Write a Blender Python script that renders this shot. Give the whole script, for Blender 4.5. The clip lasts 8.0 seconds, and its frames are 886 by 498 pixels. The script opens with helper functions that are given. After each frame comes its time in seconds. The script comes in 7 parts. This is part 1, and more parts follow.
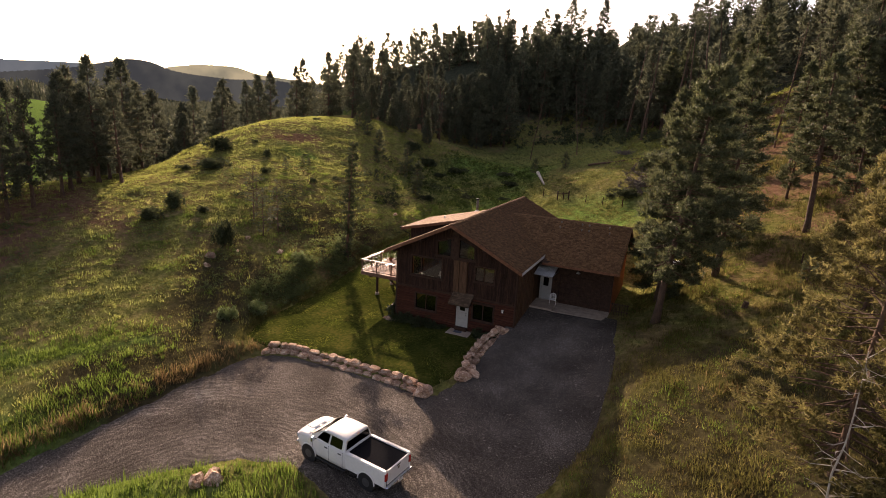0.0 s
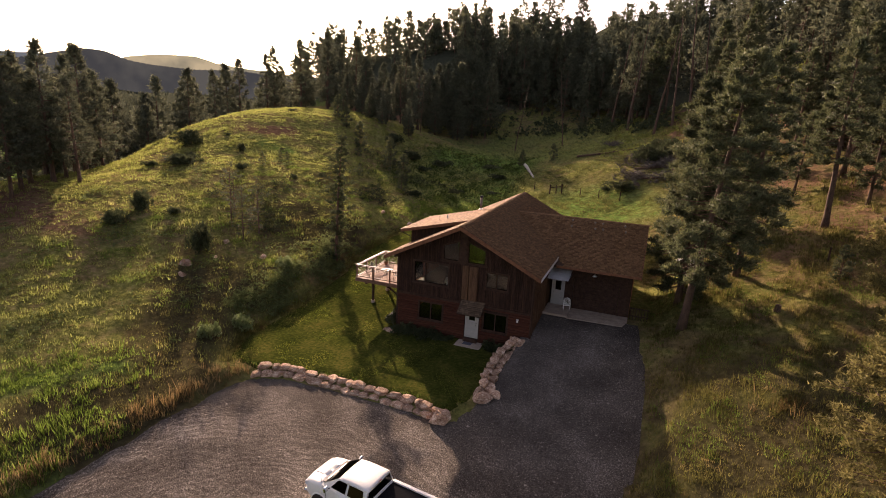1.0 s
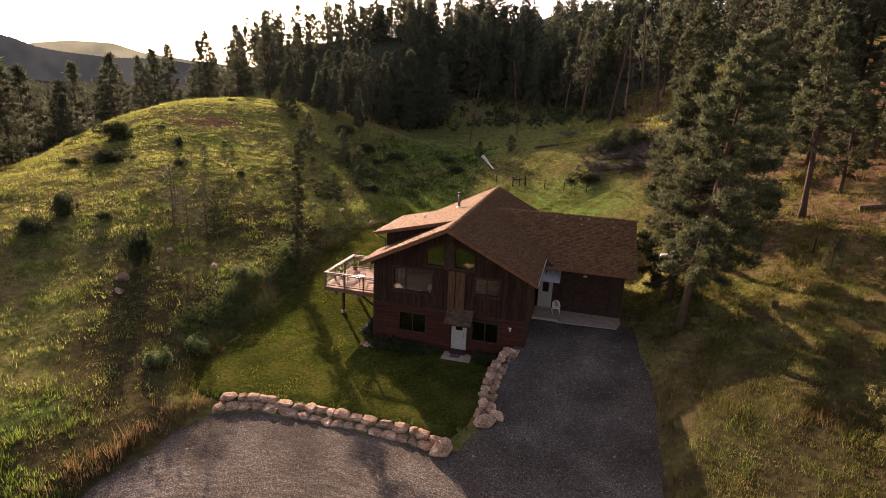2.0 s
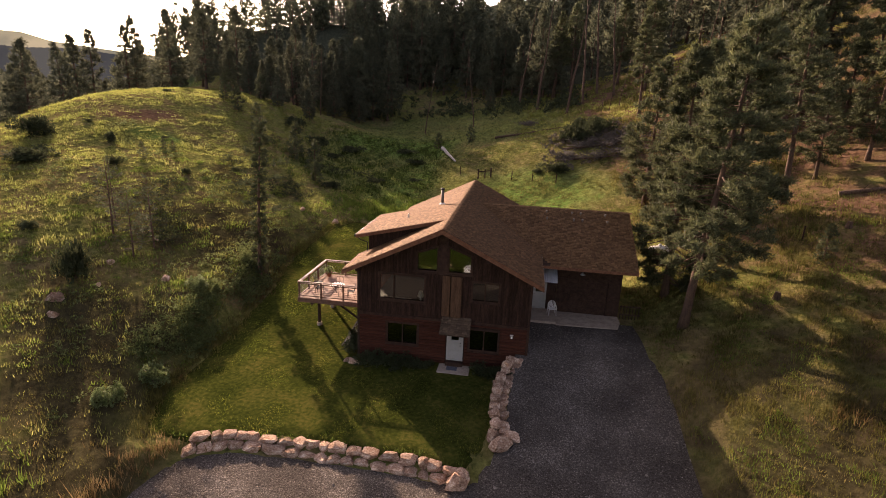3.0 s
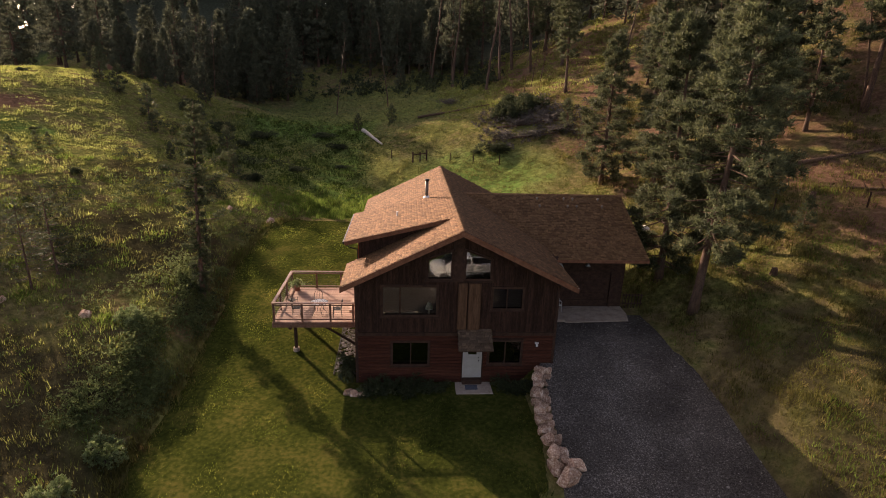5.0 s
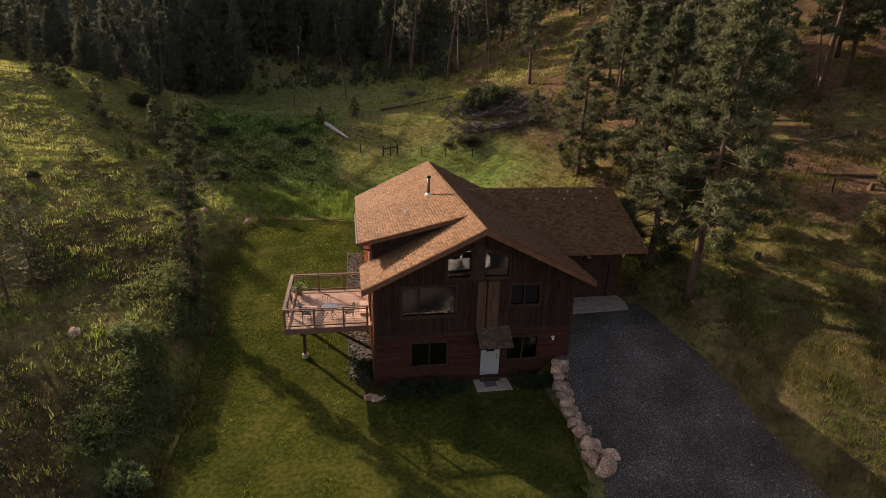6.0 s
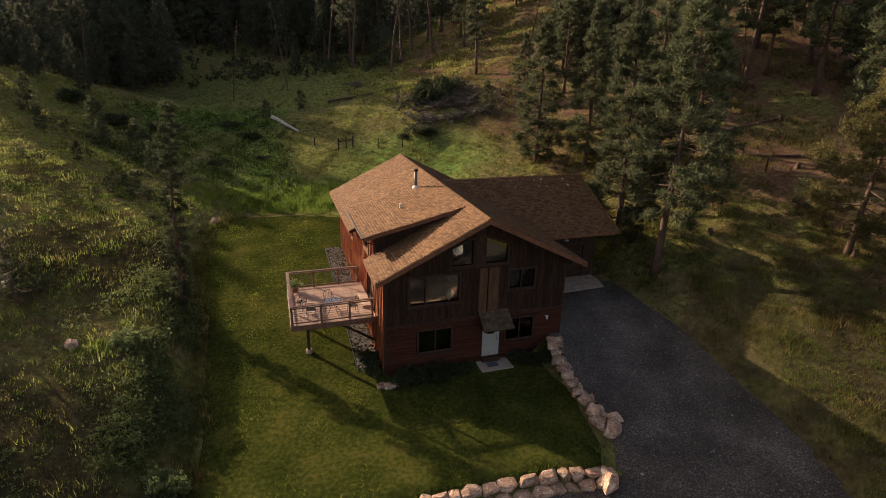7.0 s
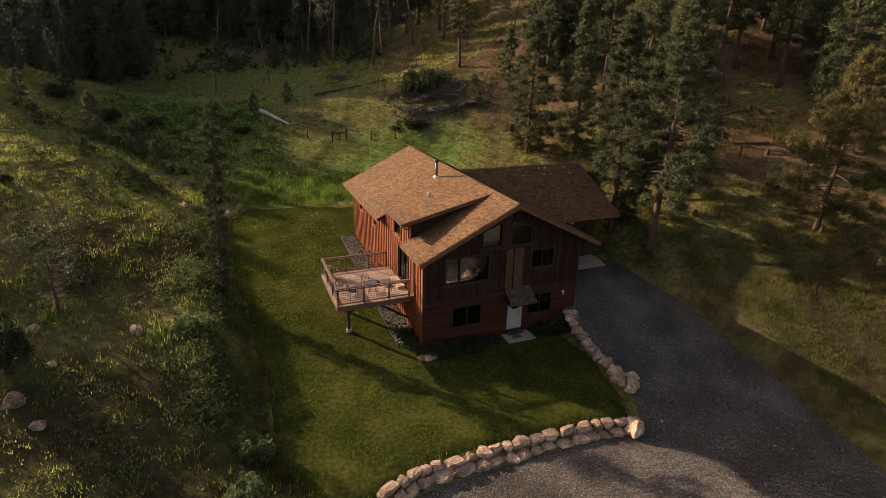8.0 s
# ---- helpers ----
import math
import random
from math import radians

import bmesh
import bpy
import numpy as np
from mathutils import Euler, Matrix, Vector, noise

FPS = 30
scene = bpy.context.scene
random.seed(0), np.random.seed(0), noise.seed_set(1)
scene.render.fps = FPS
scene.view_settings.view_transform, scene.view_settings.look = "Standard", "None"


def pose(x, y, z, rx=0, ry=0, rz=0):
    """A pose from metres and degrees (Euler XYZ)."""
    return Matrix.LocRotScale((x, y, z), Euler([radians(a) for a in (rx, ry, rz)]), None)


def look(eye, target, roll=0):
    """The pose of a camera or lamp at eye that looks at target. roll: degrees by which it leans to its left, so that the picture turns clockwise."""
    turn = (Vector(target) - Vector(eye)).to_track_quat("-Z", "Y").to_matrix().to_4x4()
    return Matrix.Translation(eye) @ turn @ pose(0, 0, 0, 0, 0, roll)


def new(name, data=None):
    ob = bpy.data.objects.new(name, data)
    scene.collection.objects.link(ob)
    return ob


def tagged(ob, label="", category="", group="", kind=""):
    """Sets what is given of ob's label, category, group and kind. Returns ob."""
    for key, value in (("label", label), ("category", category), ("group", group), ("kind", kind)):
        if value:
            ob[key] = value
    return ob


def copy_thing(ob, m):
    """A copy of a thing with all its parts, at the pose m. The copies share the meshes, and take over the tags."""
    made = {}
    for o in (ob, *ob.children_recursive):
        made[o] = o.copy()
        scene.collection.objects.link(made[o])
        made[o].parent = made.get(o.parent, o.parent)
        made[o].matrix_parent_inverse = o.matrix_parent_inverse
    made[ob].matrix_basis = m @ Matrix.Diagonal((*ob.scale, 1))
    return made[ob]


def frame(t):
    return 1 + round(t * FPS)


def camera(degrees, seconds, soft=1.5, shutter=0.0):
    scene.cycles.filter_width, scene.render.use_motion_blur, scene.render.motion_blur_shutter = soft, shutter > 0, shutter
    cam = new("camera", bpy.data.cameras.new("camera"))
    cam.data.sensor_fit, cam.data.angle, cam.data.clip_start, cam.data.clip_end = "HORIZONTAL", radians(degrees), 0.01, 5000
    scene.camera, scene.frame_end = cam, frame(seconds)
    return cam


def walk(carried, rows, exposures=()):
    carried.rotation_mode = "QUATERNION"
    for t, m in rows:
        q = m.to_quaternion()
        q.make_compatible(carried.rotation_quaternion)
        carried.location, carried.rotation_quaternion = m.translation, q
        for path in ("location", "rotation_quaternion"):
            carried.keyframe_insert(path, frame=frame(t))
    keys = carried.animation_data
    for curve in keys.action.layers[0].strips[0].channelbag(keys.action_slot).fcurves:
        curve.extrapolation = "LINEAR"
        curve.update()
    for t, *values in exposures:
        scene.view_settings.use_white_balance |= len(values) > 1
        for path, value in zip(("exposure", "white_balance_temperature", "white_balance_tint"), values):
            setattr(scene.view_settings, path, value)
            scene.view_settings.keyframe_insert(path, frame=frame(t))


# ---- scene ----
cam = camera(79.6, 8.0, 0.9)
PATH = [
    (0, (15.523, -36.726, 16.522), (14.723, -34.958, 16.038), 3.0),
    (0.5, (13.458, -35.383, 16.424), (12.699, -33.601, 15.925), 2.9),
    (1, (11.496, -34.132, 16.35), (10.802, -32.328, 15.84), 2.8),
    (1.5, (9.572, -32.833, 16.261), (8.978, -30.996, 15.739), 2.8),
    (3, (4.107, -28.869, 15.725), (3.83, -26.967, 15.172), 2.4),
    (3.5, (2.424, -27.579, 15.556), (2.243, -25.67, 14.989), 2.2),
    (4, (0.735, -26.393, 15.48), (0.662, -24.481, 14.896), 2.1),
    (4.5, (-0.93, -25.379, 15.417), (-0.89, -23.471, 14.818), 1.9),
    (6, (-6.163, -23.731, 15.644), (-5.821, -21.868, 15.003), 1.7),
    (6.5, (-7.933, -23.721, 15.845), (-7.462, -21.893, 15.186), 1.4),
    (7, (-9.938, -23.982, 16.039), (-9.349, -22.194, 15.364), 1.4),
    (7.5, (-12.105, -24.508, 16.287), (-11.454, -22.748, 15.595), 1.4),
    (8, (-14.432, -25.284, 16.555), (-13.717, -23.555, 15.849), 1.4),
]
EXPOSURES = [(0, 1.38, 8250, 25), (1.5, 1.52, 8400, 29), (3.5, 1.58, 8400, 29), (4.5, 1.52, 8200, 27), (6.5, 1.16, 8000, 19), (8, 1.06, 8080, 17)]
walk(cam, [(t, look(eye, target, roll)) for t, eye, target, roll in PATH], EXPOSURES)

# ---- sky and sun ----
SUN_AZ, SUN_EL = 38.0, 20.5        # degrees to the left of the ridge line, and above the horizon
sky = bpy.data.worlds.new("sky")
scene.world = sky
sky.use_nodes = True
sky_tex = sky.node_tree.nodes.new("ShaderNodeTexSky")
sky_tex.sky_type, sky_tex.sun_disc = "NISHITA", False
sky_tex.sun_elevation, sky_tex.sun_rotation = radians(SUN_EL), radians(-SUN_AZ)
sky_tex.air_density, sky_tex.dust_density, sky_tex.ozone_density, sky_tex.altitude = 0.7, 5.0, 0.3, 1200
sky.node_tree.nodes["Background"].inputs[1].default_value = 0.132
haze = sky.node_tree.nodes.new("ShaderNodeHueSaturation")      # a bright hazy evening sky, little blue in it
haze.inputs["Saturation"].default_value = 0.86
sky.node_tree.links.new(sky_tex.outputs[0], haze.inputs["Color"])
sky.node_tree.links.new(haze.outputs[0], sky.node_tree.nodes["Background"].inputs[0])
sun_way = Vector((-math.sin(radians(SUN_AZ)) * math.cos(radians(SUN_EL)), math.cos(radians(SUN_AZ)) * math.cos(radians(SUN_EL)), math.sin(radians(SUN_EL))))
sun = new("sun", bpy.data.lights.new("sun", "SUN"))
sun.data.energy, sun.data.angle, sun.data.color = 4.3, radians(0.6), (1.0, 0.90, 0.79)
sun.matrix_world = look(sun_way * 300, (0, 0, 0))


# ---- materials ----
def material(name, ramp, scale=4.0, rough=0.8, bump=0.25, bump_scale=None, fine=None, stretch=(1, 1, 1), island=0.0, each=0.0,
             metal=0.0, through_light=0.0, glow=1.0, spec=0.3, detail=6.0):
    """A surface whose colour runs along ramp (a list of colours) by noise at two scales, with relief. stretch: the noise's scale by axis.
    island, each: how much loose pieces of a mesh, or objects, differ in brightness. through_light: the share of light that shines through, glow: how much brighter than the surface's own colour."""
    m = bpy.data.materials.new(name)
    m.use_nodes = True
    n, l = m.node_tree.nodes, m.node_tree.links
    b = n["Principled BSDF"]
    b.inputs["Roughness"].default_value, b.inputs["Metallic"].default_value = rough, metal
    b.inputs["Specular IOR Level"].default_value = spec
    co = n.new("ShaderNodeTexCoord")
    mp = n.new("ShaderNodeMapping")
    mp.inputs["Scale"].default_value = stretch
    l.new(co.outputs["Object"], mp.inputs["Vector"])
    big, small = n.new("ShaderNodeTexNoise"), n.new("ShaderNodeTexNoise")
    big.inputs["Scale"].default_value, big.inputs["Detail"].default_value = scale, detail
    small.inputs["Scale"].default_value, small.inputs["Detail"].default_value = fine or scale * 7, 4.0
    for t in (big, small):
        l.new(mp.outputs["Vector"], t.inputs["Vector"])
    mixed = n.new("ShaderNodeMath")
    mixed.operation = "MULTIPLY_ADD"
    mixed.inputs[1].default_value = 0.5
    l.new(small.outputs["Fac"], mixed.inputs[0])
    half = n.new("ShaderNodeMath")
    half.operation = "MULTIPLY"
    half.inputs[1].default_value = 0.52
    l.new(big.outputs["Fac"], half.inputs[0])
    l.new(half.outputs[0], mixed.inputs[2])
    cr = n.new("ShaderNodeValToRGB")
    els = cr.color_ramp.elements
    while len(els) < len(ramp):
        els.new(0.5)
    for i, c in enumerate(ramp):
        els[i].position, els[i].color = 0.36 + 0.30 * i / max(1, len(ramp) - 1), (*c, 1)
    l.new(mixed.outputs[0], cr.inputs["Fac"])
    colour = cr.outputs["Color"]
    for amount, node, socket in ((island, "ShaderNodeNewGeometry", "Random Per Island"), (each, "ShaderNodeObjectInfo", "Random")):
        if amount:
            g, mr, hs = n.new(node), n.new("ShaderNodeMapRange"), n.new("ShaderNodeHueSaturation")
            mr.inputs["To Min"].default_value, mr.inputs["To Max"].default_value = 1 - amount, 1 + amount
            l.new(g.outputs[socket], mr.inputs["Value"])
            l.new(mr.outputs["Result"], hs.inputs["Value"])
            l.new(colour, hs.inputs["Color"])
            colour = hs.outputs["Color"]
    l.new(colour, b.inputs["Base Color"])
    if bump:
        bp = n.new("ShaderNodeBump")
        bp.inputs["Strength"].default_value, bp.inputs["Distance"].default_value = min(1.0, bump * 2), 0.03 * max(0.3, bump)
        if bump_scale:
            t = n.new("ShaderNodeTexNoise")
            t.inputs["Scale"].default_value, t.inputs["Detail"].default_value = bump_scale, 5.0
            l.new(mp.outputs["Vector"], t.inputs["Vector"])
            l.new(t.outputs["Fac"], bp.inputs["Height"])
        else:
            l.new(mixed.outputs[0], bp.inputs["Height"])
        l.new(bp.outputs["Normal"], b.inputs["Normal"])
    if through_light:
        tr, mx = n.new("ShaderNodeBsdfTranslucent"), n.new("ShaderNodeMixShader")
        mx.inputs[0].default_value = through_light
        lit = n.new("ShaderNodeHueSaturation")
        lit.inputs["Value"].default_value = glow
        l.new(colour, lit.inputs["Color"])
        l.new(lit.outputs["Color"], tr.inputs["Color"])
        l.new(b.outputs[0], mx.inputs[1])
        l.new(tr.outputs[0], mx.inputs[2])
        l.new(mx.outputs[0], n["Material Output"].inputs["Surface"])
    return m


def glass_material(name, tint=(0.75, 0.8, 0.78), gloss=1.0):
    m = bpy.data.materials.new(name)
    m.use_nodes = True
    n, l = m.node_tree.nodes, m.node_tree.links
    n.remove(n["Principled BSDF"])
    clear, shine, mx, fr, mul = (n.new("ShaderNodeBsdf" + k) if k in ("Transparent", "Glossy") else n.new("ShaderNode" + k) for k in ("Transparent", "Glossy", "MixShader", "Fresnel", "Math"))
    clear.inputs["Color"].default_value, shine.inputs["Roughness"].default_value = (*tint, 1), 0.02
    fr.inputs["IOR"].default_value = 1.75
    mul.operation, mul.use_clamp = "MULTIPLY", True
    mul.inputs[1].default_value = gloss
    l.new(fr.outputs[0], mul.inputs[0])
    l.new(mul.outputs[0], mx.inputs[0])
    l.new(clear.outputs[0], mx.inputs[1])
    l.new(shine.outputs[0], mx.inputs[2])
    l.new(mx.outputs[0], n["Material Output"].inputs["Surface"])
    return m


def ground_material():
    """Meadow that turns to needle litter and bare earth where the sheet's 'litter' value is high, and greener where 'lush' is."""
    m = bpy.data.materials.new("meadow")
    m.use_nodes = True
    n, l = m.node_tree.nodes, m.node_tree.links
    b = n["Principled BSDF"]
    b.inputs["Roughness"].default_value, b.inputs["Specular IOR Level"].default_value = 1.0, 0.0
    co = n.new("ShaderNodeTexCoord")

    def tex(scale, detail=6.0, rough=0.6):
        t = n.new("ShaderNodeTexNoise")
        t.inputs["Scale"].default_value, t.inputs["Detail"].default_value, t.inputs["Roughness"].default_value = scale, detail, rough
        l.new(co.outputs["Object"], t.inputs["Vector"])
        return t.outputs["Fac"]

    def ramp(fac, stops):
        r = n.new("ShaderNodeValToRGB")
        els = r.color_ramp.elements
        while len(els) < len(stops):
            els.new(0.5)
        for e, (p, c) in zip(els, stops):
            e.position, e.color = p, (*c, 1)
        l.new(fac, r.inputs["Fac"])
        return r.outputs["Color"]

    def mix(fac, a, c):
        x = n.new("ShaderNodeMix")
        x.data_type = "RGBA"
        l.new(fac, x.inputs[0])
        l.new(a, x.inputs[6])
        l.new(c, x.inputs[7])
        return x.outputs[2]

    def value(name):
        a = n.new("ShaderNodeAttribute")
        a.attribute_name = name
        return a.outputs["Fac"]

    def add(a, c, k=1.0, off=0.0):
        x, y = n.new("ShaderNodeMath"), n.new("ShaderNodeMath")
        x.operation, y.operation, y.use_clamp = "MULTIPLY_ADD", "ADD", True
        l.new(c, x.inputs[0])
        x.inputs[1].default_value, x.inputs[2].default_value = k, off
        l.new(x.outputs[0], y.inputs[0])
        l.new(a, y.inputs[1])
        return y.outputs[0]

    wide, patch, clump, blade = tex(0.11), tex(0.55), tex(2.2, 8.0, 0.7), tex(14.0, 4.0)
    green = ramp(clump, [(0.3, (0.046, 0.048, 0.017)), (0.5, (0.122, 0.124, 0.038)), (0.68, (0.24, 0.222, 0.076))])
    dry = ramp(clump, [(0.3, (0.060, 0.043, 0.024)), (0.52, (0.140, 0.106, 0.050)), (0.72, (0.25, 0.195, 0.092))])
    litter = ramp(clump, [(0.28, (0.056, 0.033, 0.021)), (0.5, (0.120, 0.069, 0.044)), (0.72, (0.195, 0.122, 0.080))])
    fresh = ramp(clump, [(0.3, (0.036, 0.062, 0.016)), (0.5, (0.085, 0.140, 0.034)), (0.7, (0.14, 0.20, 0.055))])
    edge = n.new("ShaderNodeMapRange")
    edge.inputs["From Min"].default_value, edge.inputs["From Max"].default_value = 0.47, 0.66
    l.new(add(patch, wide, 0.9, -0.42), edge.inputs["Value"])
    c = mix(edge.outputs["Result"], green, dry)
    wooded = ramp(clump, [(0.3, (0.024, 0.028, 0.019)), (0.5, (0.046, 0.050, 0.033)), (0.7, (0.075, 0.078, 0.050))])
    scrub = ramp(clump, [(0.3, (0.024, 0.019, 0.011)), (0.5, (0.046, 0.039, 0.020)), (0.7, (0.085, 0.074, 0.034))])
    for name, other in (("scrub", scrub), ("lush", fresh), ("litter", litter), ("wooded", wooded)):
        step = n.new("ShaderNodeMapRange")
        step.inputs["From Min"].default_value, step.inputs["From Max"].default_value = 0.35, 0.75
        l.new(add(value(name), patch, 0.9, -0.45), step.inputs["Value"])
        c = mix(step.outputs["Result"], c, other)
    l.new(c, b.inputs["Base Color"])
    bp = n.new("ShaderNodeBump")
    bp.inputs["Strength"].default_value, bp.inputs["Distance"].default_value = 1.0, 0.16
    l.new(add(clump, blade, 0.35), bp.inputs["Height"])
    l.new(bp.outputs["Normal"], b.inputs["Normal"])
    return m


def gravel_material():
    """Crushed grey stone: speckled at the size of the stones, with drifts of fines, and arcs that turning wheels have raked."""
    m = bpy.data.materials.new("grey_gravel")
    m.use_nodes = True
    n, l = m.node_tree.nodes, m.node_tree.links
    b = n["Principled BSDF"]
    b.inputs["Roughness"].default_value, b.inputs["Specular IOR Level"].default_value = 1.0, 0.0
    co = n.new("ShaderNodeTexCoord")
    speck, drift, fine = (n.new("ShaderNodeTexNoise") for _ in range(3))
    for t, sc, de in ((speck, 12.0, 4.0), (drift, 0.35, 5.0), (fine, 24.0, 3.0)):
        t.inputs["Scale"].default_value, t.inputs["Detail"].default_value = sc, de
        l.new(co.outputs["Object"], t.inputs["Vector"])
    shift, rings = n.new("ShaderNodeMapping"), n.new("ShaderNodeTexWave")
    shift.inputs["Location"].default_value = (1.0, 26.0, 0)
    rings.wave_type, rings.rings_direction = "RINGS", "Z"
    rings.inputs["Scale"].default_value, rings.inputs["Distortion"].default_value = 0.75, 22.0
    rings.inputs["Detail"].default_value, rings.inputs["Detail Scale"].default_value = 3.0, 0.5
    l.new(co.outputs["Object"], shift.inputs["Vector"])
    l.new(shift.outputs["Vector"], rings.inputs["Vector"])

    def madd(a, k, c):
        x = n.new("ShaderNodeMath")
        x.operation = "MULTIPLY_ADD"
        l.new(a, x.inputs[0])
        x.inputs[1].default_value = k
        if isinstance(c, float):
            x.inputs[2].default_value = c
        else:
            l.new(c, x.inputs[2])
        return x.outputs[0]

    # the raked arcs belong to the turning place and come and go along it
    reach, fade, patch, raked, worn = (n.new(k) for k in ("ShaderNodeVectorMath", "ShaderNodeMapRange", "ShaderNodeTexNoise", "ShaderNodeMath", "ShaderNodeMath"))
    reach.operation, raked.operation, worn.operation = "LENGTH", "MULTIPLY", "MULTIPLY"
    l.new(shift.outputs["Vector"], reach.inputs[0])
    for q, x in zip(("From Min", "From Max", "To Min", "To Max"), (13.0, 18.0, 1.0, 0.0)):
        fade.inputs[q].default_value = x
    l.new(reach.outputs["Value"], fade.inputs["Value"])
    patch.inputs["Scale"].default_value, patch.inputs["Detail"].default_value = 0.55, 3.0
    l.new(co.outputs["Object"], patch.inputs["Vector"])
    l.new(rings.outputs["Fac"], raked.inputs[0])
    l.new(fade.outputs["Result"], raked.inputs[1])
    l.new(raked.outputs[0], worn.inputs[0])
    l.new(patch.outputs["Fac"], worn.inputs[1])
    value = madd(fine.outputs["Fac"], 0.46, madd(speck.outputs["Fac"], 0.46, madd(drift.outputs["Fac"], 0.35, madd(worn.outputs[0], 0.11, -0.138))))
    r = n.new("ShaderNodeValToRGB")
    els = r.color_ramp.elements
    els.new(0.5)
    els.new(0.6)
    for e, (q, c) in zip(els, ((0.36, (0.032, 0.027, 0.023)), (0.47, (0.068, 0.058, 0.050)), (0.58, (0.110, 0.095, 0.083)), (0.68, (0.27, 0.238, 0.208)))):
        e.position, e.color = q, (*c, 1)
    l.new(value, r.inputs["Fac"])
    l.new(r.outputs["Color"], b.inputs["Base Color"])
    bp = n.new("ShaderNodeBump")
    bp.inputs["Strength"].default_value, bp.inputs["Distance"].default_value = 1.0, 0.10
    l.new(value, bp.inputs["Height"])
    l.new(bp.outputs["Normal"], b.inputs["Normal"])
    return m


MEADOW = ground_material()
LAWN = material("mown_lawn", [(0.016, 0.021, 0.005), (0.033, 0.040, 0.009), (0.070, 0.064, 0.017)], scale=0.45, fine=5, rough=1.0, bump=0.8, bump_scale=14, spec=0.0)
GRAVEL = gravel_material()
SHINGLE = material("brown_shingle", [(0.092, 0.048, 0.025), (0.134, 0.072, 0.037), (0.184, 0.102, 0.053)], scale=6, fine=40, rough=0.85, bump=0.4, bump_scale=40, island=0.30, spec=0.08)
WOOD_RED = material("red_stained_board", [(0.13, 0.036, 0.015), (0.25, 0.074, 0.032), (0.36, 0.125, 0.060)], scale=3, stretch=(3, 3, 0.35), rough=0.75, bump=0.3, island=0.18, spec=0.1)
# near-black stain for the front, deepened by the shade on that side
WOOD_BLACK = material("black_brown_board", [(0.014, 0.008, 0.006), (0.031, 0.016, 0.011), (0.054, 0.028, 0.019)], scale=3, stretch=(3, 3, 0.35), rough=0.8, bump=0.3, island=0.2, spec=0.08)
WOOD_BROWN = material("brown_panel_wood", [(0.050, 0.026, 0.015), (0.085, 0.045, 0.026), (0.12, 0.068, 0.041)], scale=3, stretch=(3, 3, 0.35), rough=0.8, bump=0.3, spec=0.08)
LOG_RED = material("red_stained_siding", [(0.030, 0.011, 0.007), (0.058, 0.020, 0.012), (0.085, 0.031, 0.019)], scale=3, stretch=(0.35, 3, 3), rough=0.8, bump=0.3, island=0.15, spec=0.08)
WOOD_TAN = material("red_brown_trim", [(0.10, 0.040, 0.022), (0.15, 0.064, 0.035), (0.20, 0.092, 0.052)], scale=4, rough=0.7, bump=0.2, each=0.12, spec=0.15)
WOOD_DARK = material("dark_timber", [(0.022, 0.012, 0.009), (0.042, 0.023, 0.016), (0.065, 0.036, 0.024)], scale=4, rough=0.75, bump=0.25, spec=0.1)
DECK_WOOD = material("redwood_deck", [(0.24, 0.150, 0.108), (0.33, 0.22, 0.165), (0.42, 0.30, 0.235)], scale=3, stretch=(0.5, 4, 4), rough=0.8, bump=0.2, each=0.18, spec=0.1)
RAIL_WOOD = material("railing_wood", [(0.075, 0.036, 0.024), (0.12, 0.060, 0.040), (0.165, 0.090, 0.062)], scale=5, rough=0.5, bump=0.2, each=0.1)
CONCRETE = material("weathered_concrete", [(0.22, 0.168, 0.128), (0.31, 0.24, 0.187), (0.38, 0.305, 0.245)], scale=2.5, rough=0.9, bump=0.2, spec=0.1)
ROCK = material("pink_sandstone", [(0.15, 0.080, 0.055), (0.36, 0.225, 0.155), (0.62, 0.49, 0.38)], scale=1.9, fine=9, rough=0.95, bump=1.8, bump_scale=6, each=0.34, spec=0.08)
PEBBLE = material("pale_pebble", [(0.07, 0.062, 0.053), (0.135, 0.12, 0.105), (0.22, 0.20, 0.18)], scale=6, rough=0.9, bump=0.2, island=0.4, spec=0.1)
BARK = material("pine_bark", [(0.040, 0.024, 0.017), (0.085, 0.050, 0.034), (0.14, 0.085, 0.055)], scale=3, stretch=(3, 3, 0.8), rough=0.95, bump=0.8, each=0.15)
BARK_PALE = material("bleached_wood", [(0.22, 0.19, 0.16), (0.36, 0.32, 0.28), (0.48, 0.44, 0.39)], scale=4, stretch=(2, 2, 0.5), rough=0.85, bump=0.5)
DEAD_TWIG = material("dead_twigs", [(0.045, 0.036, 0.030), (0.085, 0.070, 0.058), (0.14, 0.118, 0.10)], scale=4, rough=0.9, bump=0.3, island=0.3)
NEEDLE = material("pine_needles", [(0.036, 0.044, 0.024), (0.068, 0.078, 0.038), (0.112, 0.114, 0.056)], scale=0.7, fine=5, rough=0.65, bump=0, island=0.35, each=0.15, through_light=0.34, glow=1.4, spec=0.15)
NEEDLE_GREY = material("sparse_pine_needles", [(0.040, 0.050, 0.026), (0.075, 0.085, 0.042), (0.11, 0.115, 0.058)], scale=0.8, fine=5, rough=0.6, bump=0, island=0.3, each=0.1, through_light=0.3)
# warmer copy of NEEDLE with the low sunlight put into its colour
NEEDLE_SUNLIT = material("sunlit_pine_needles", [(0.060, 0.054, 0.022), (0.108, 0.096, 0.036), (0.170, 0.140, 0.058)], scale=0.7, fine=5, rough=0.65, bump=0, island=0.35, through_light=0.45, glow=1.6, spec=0.1)
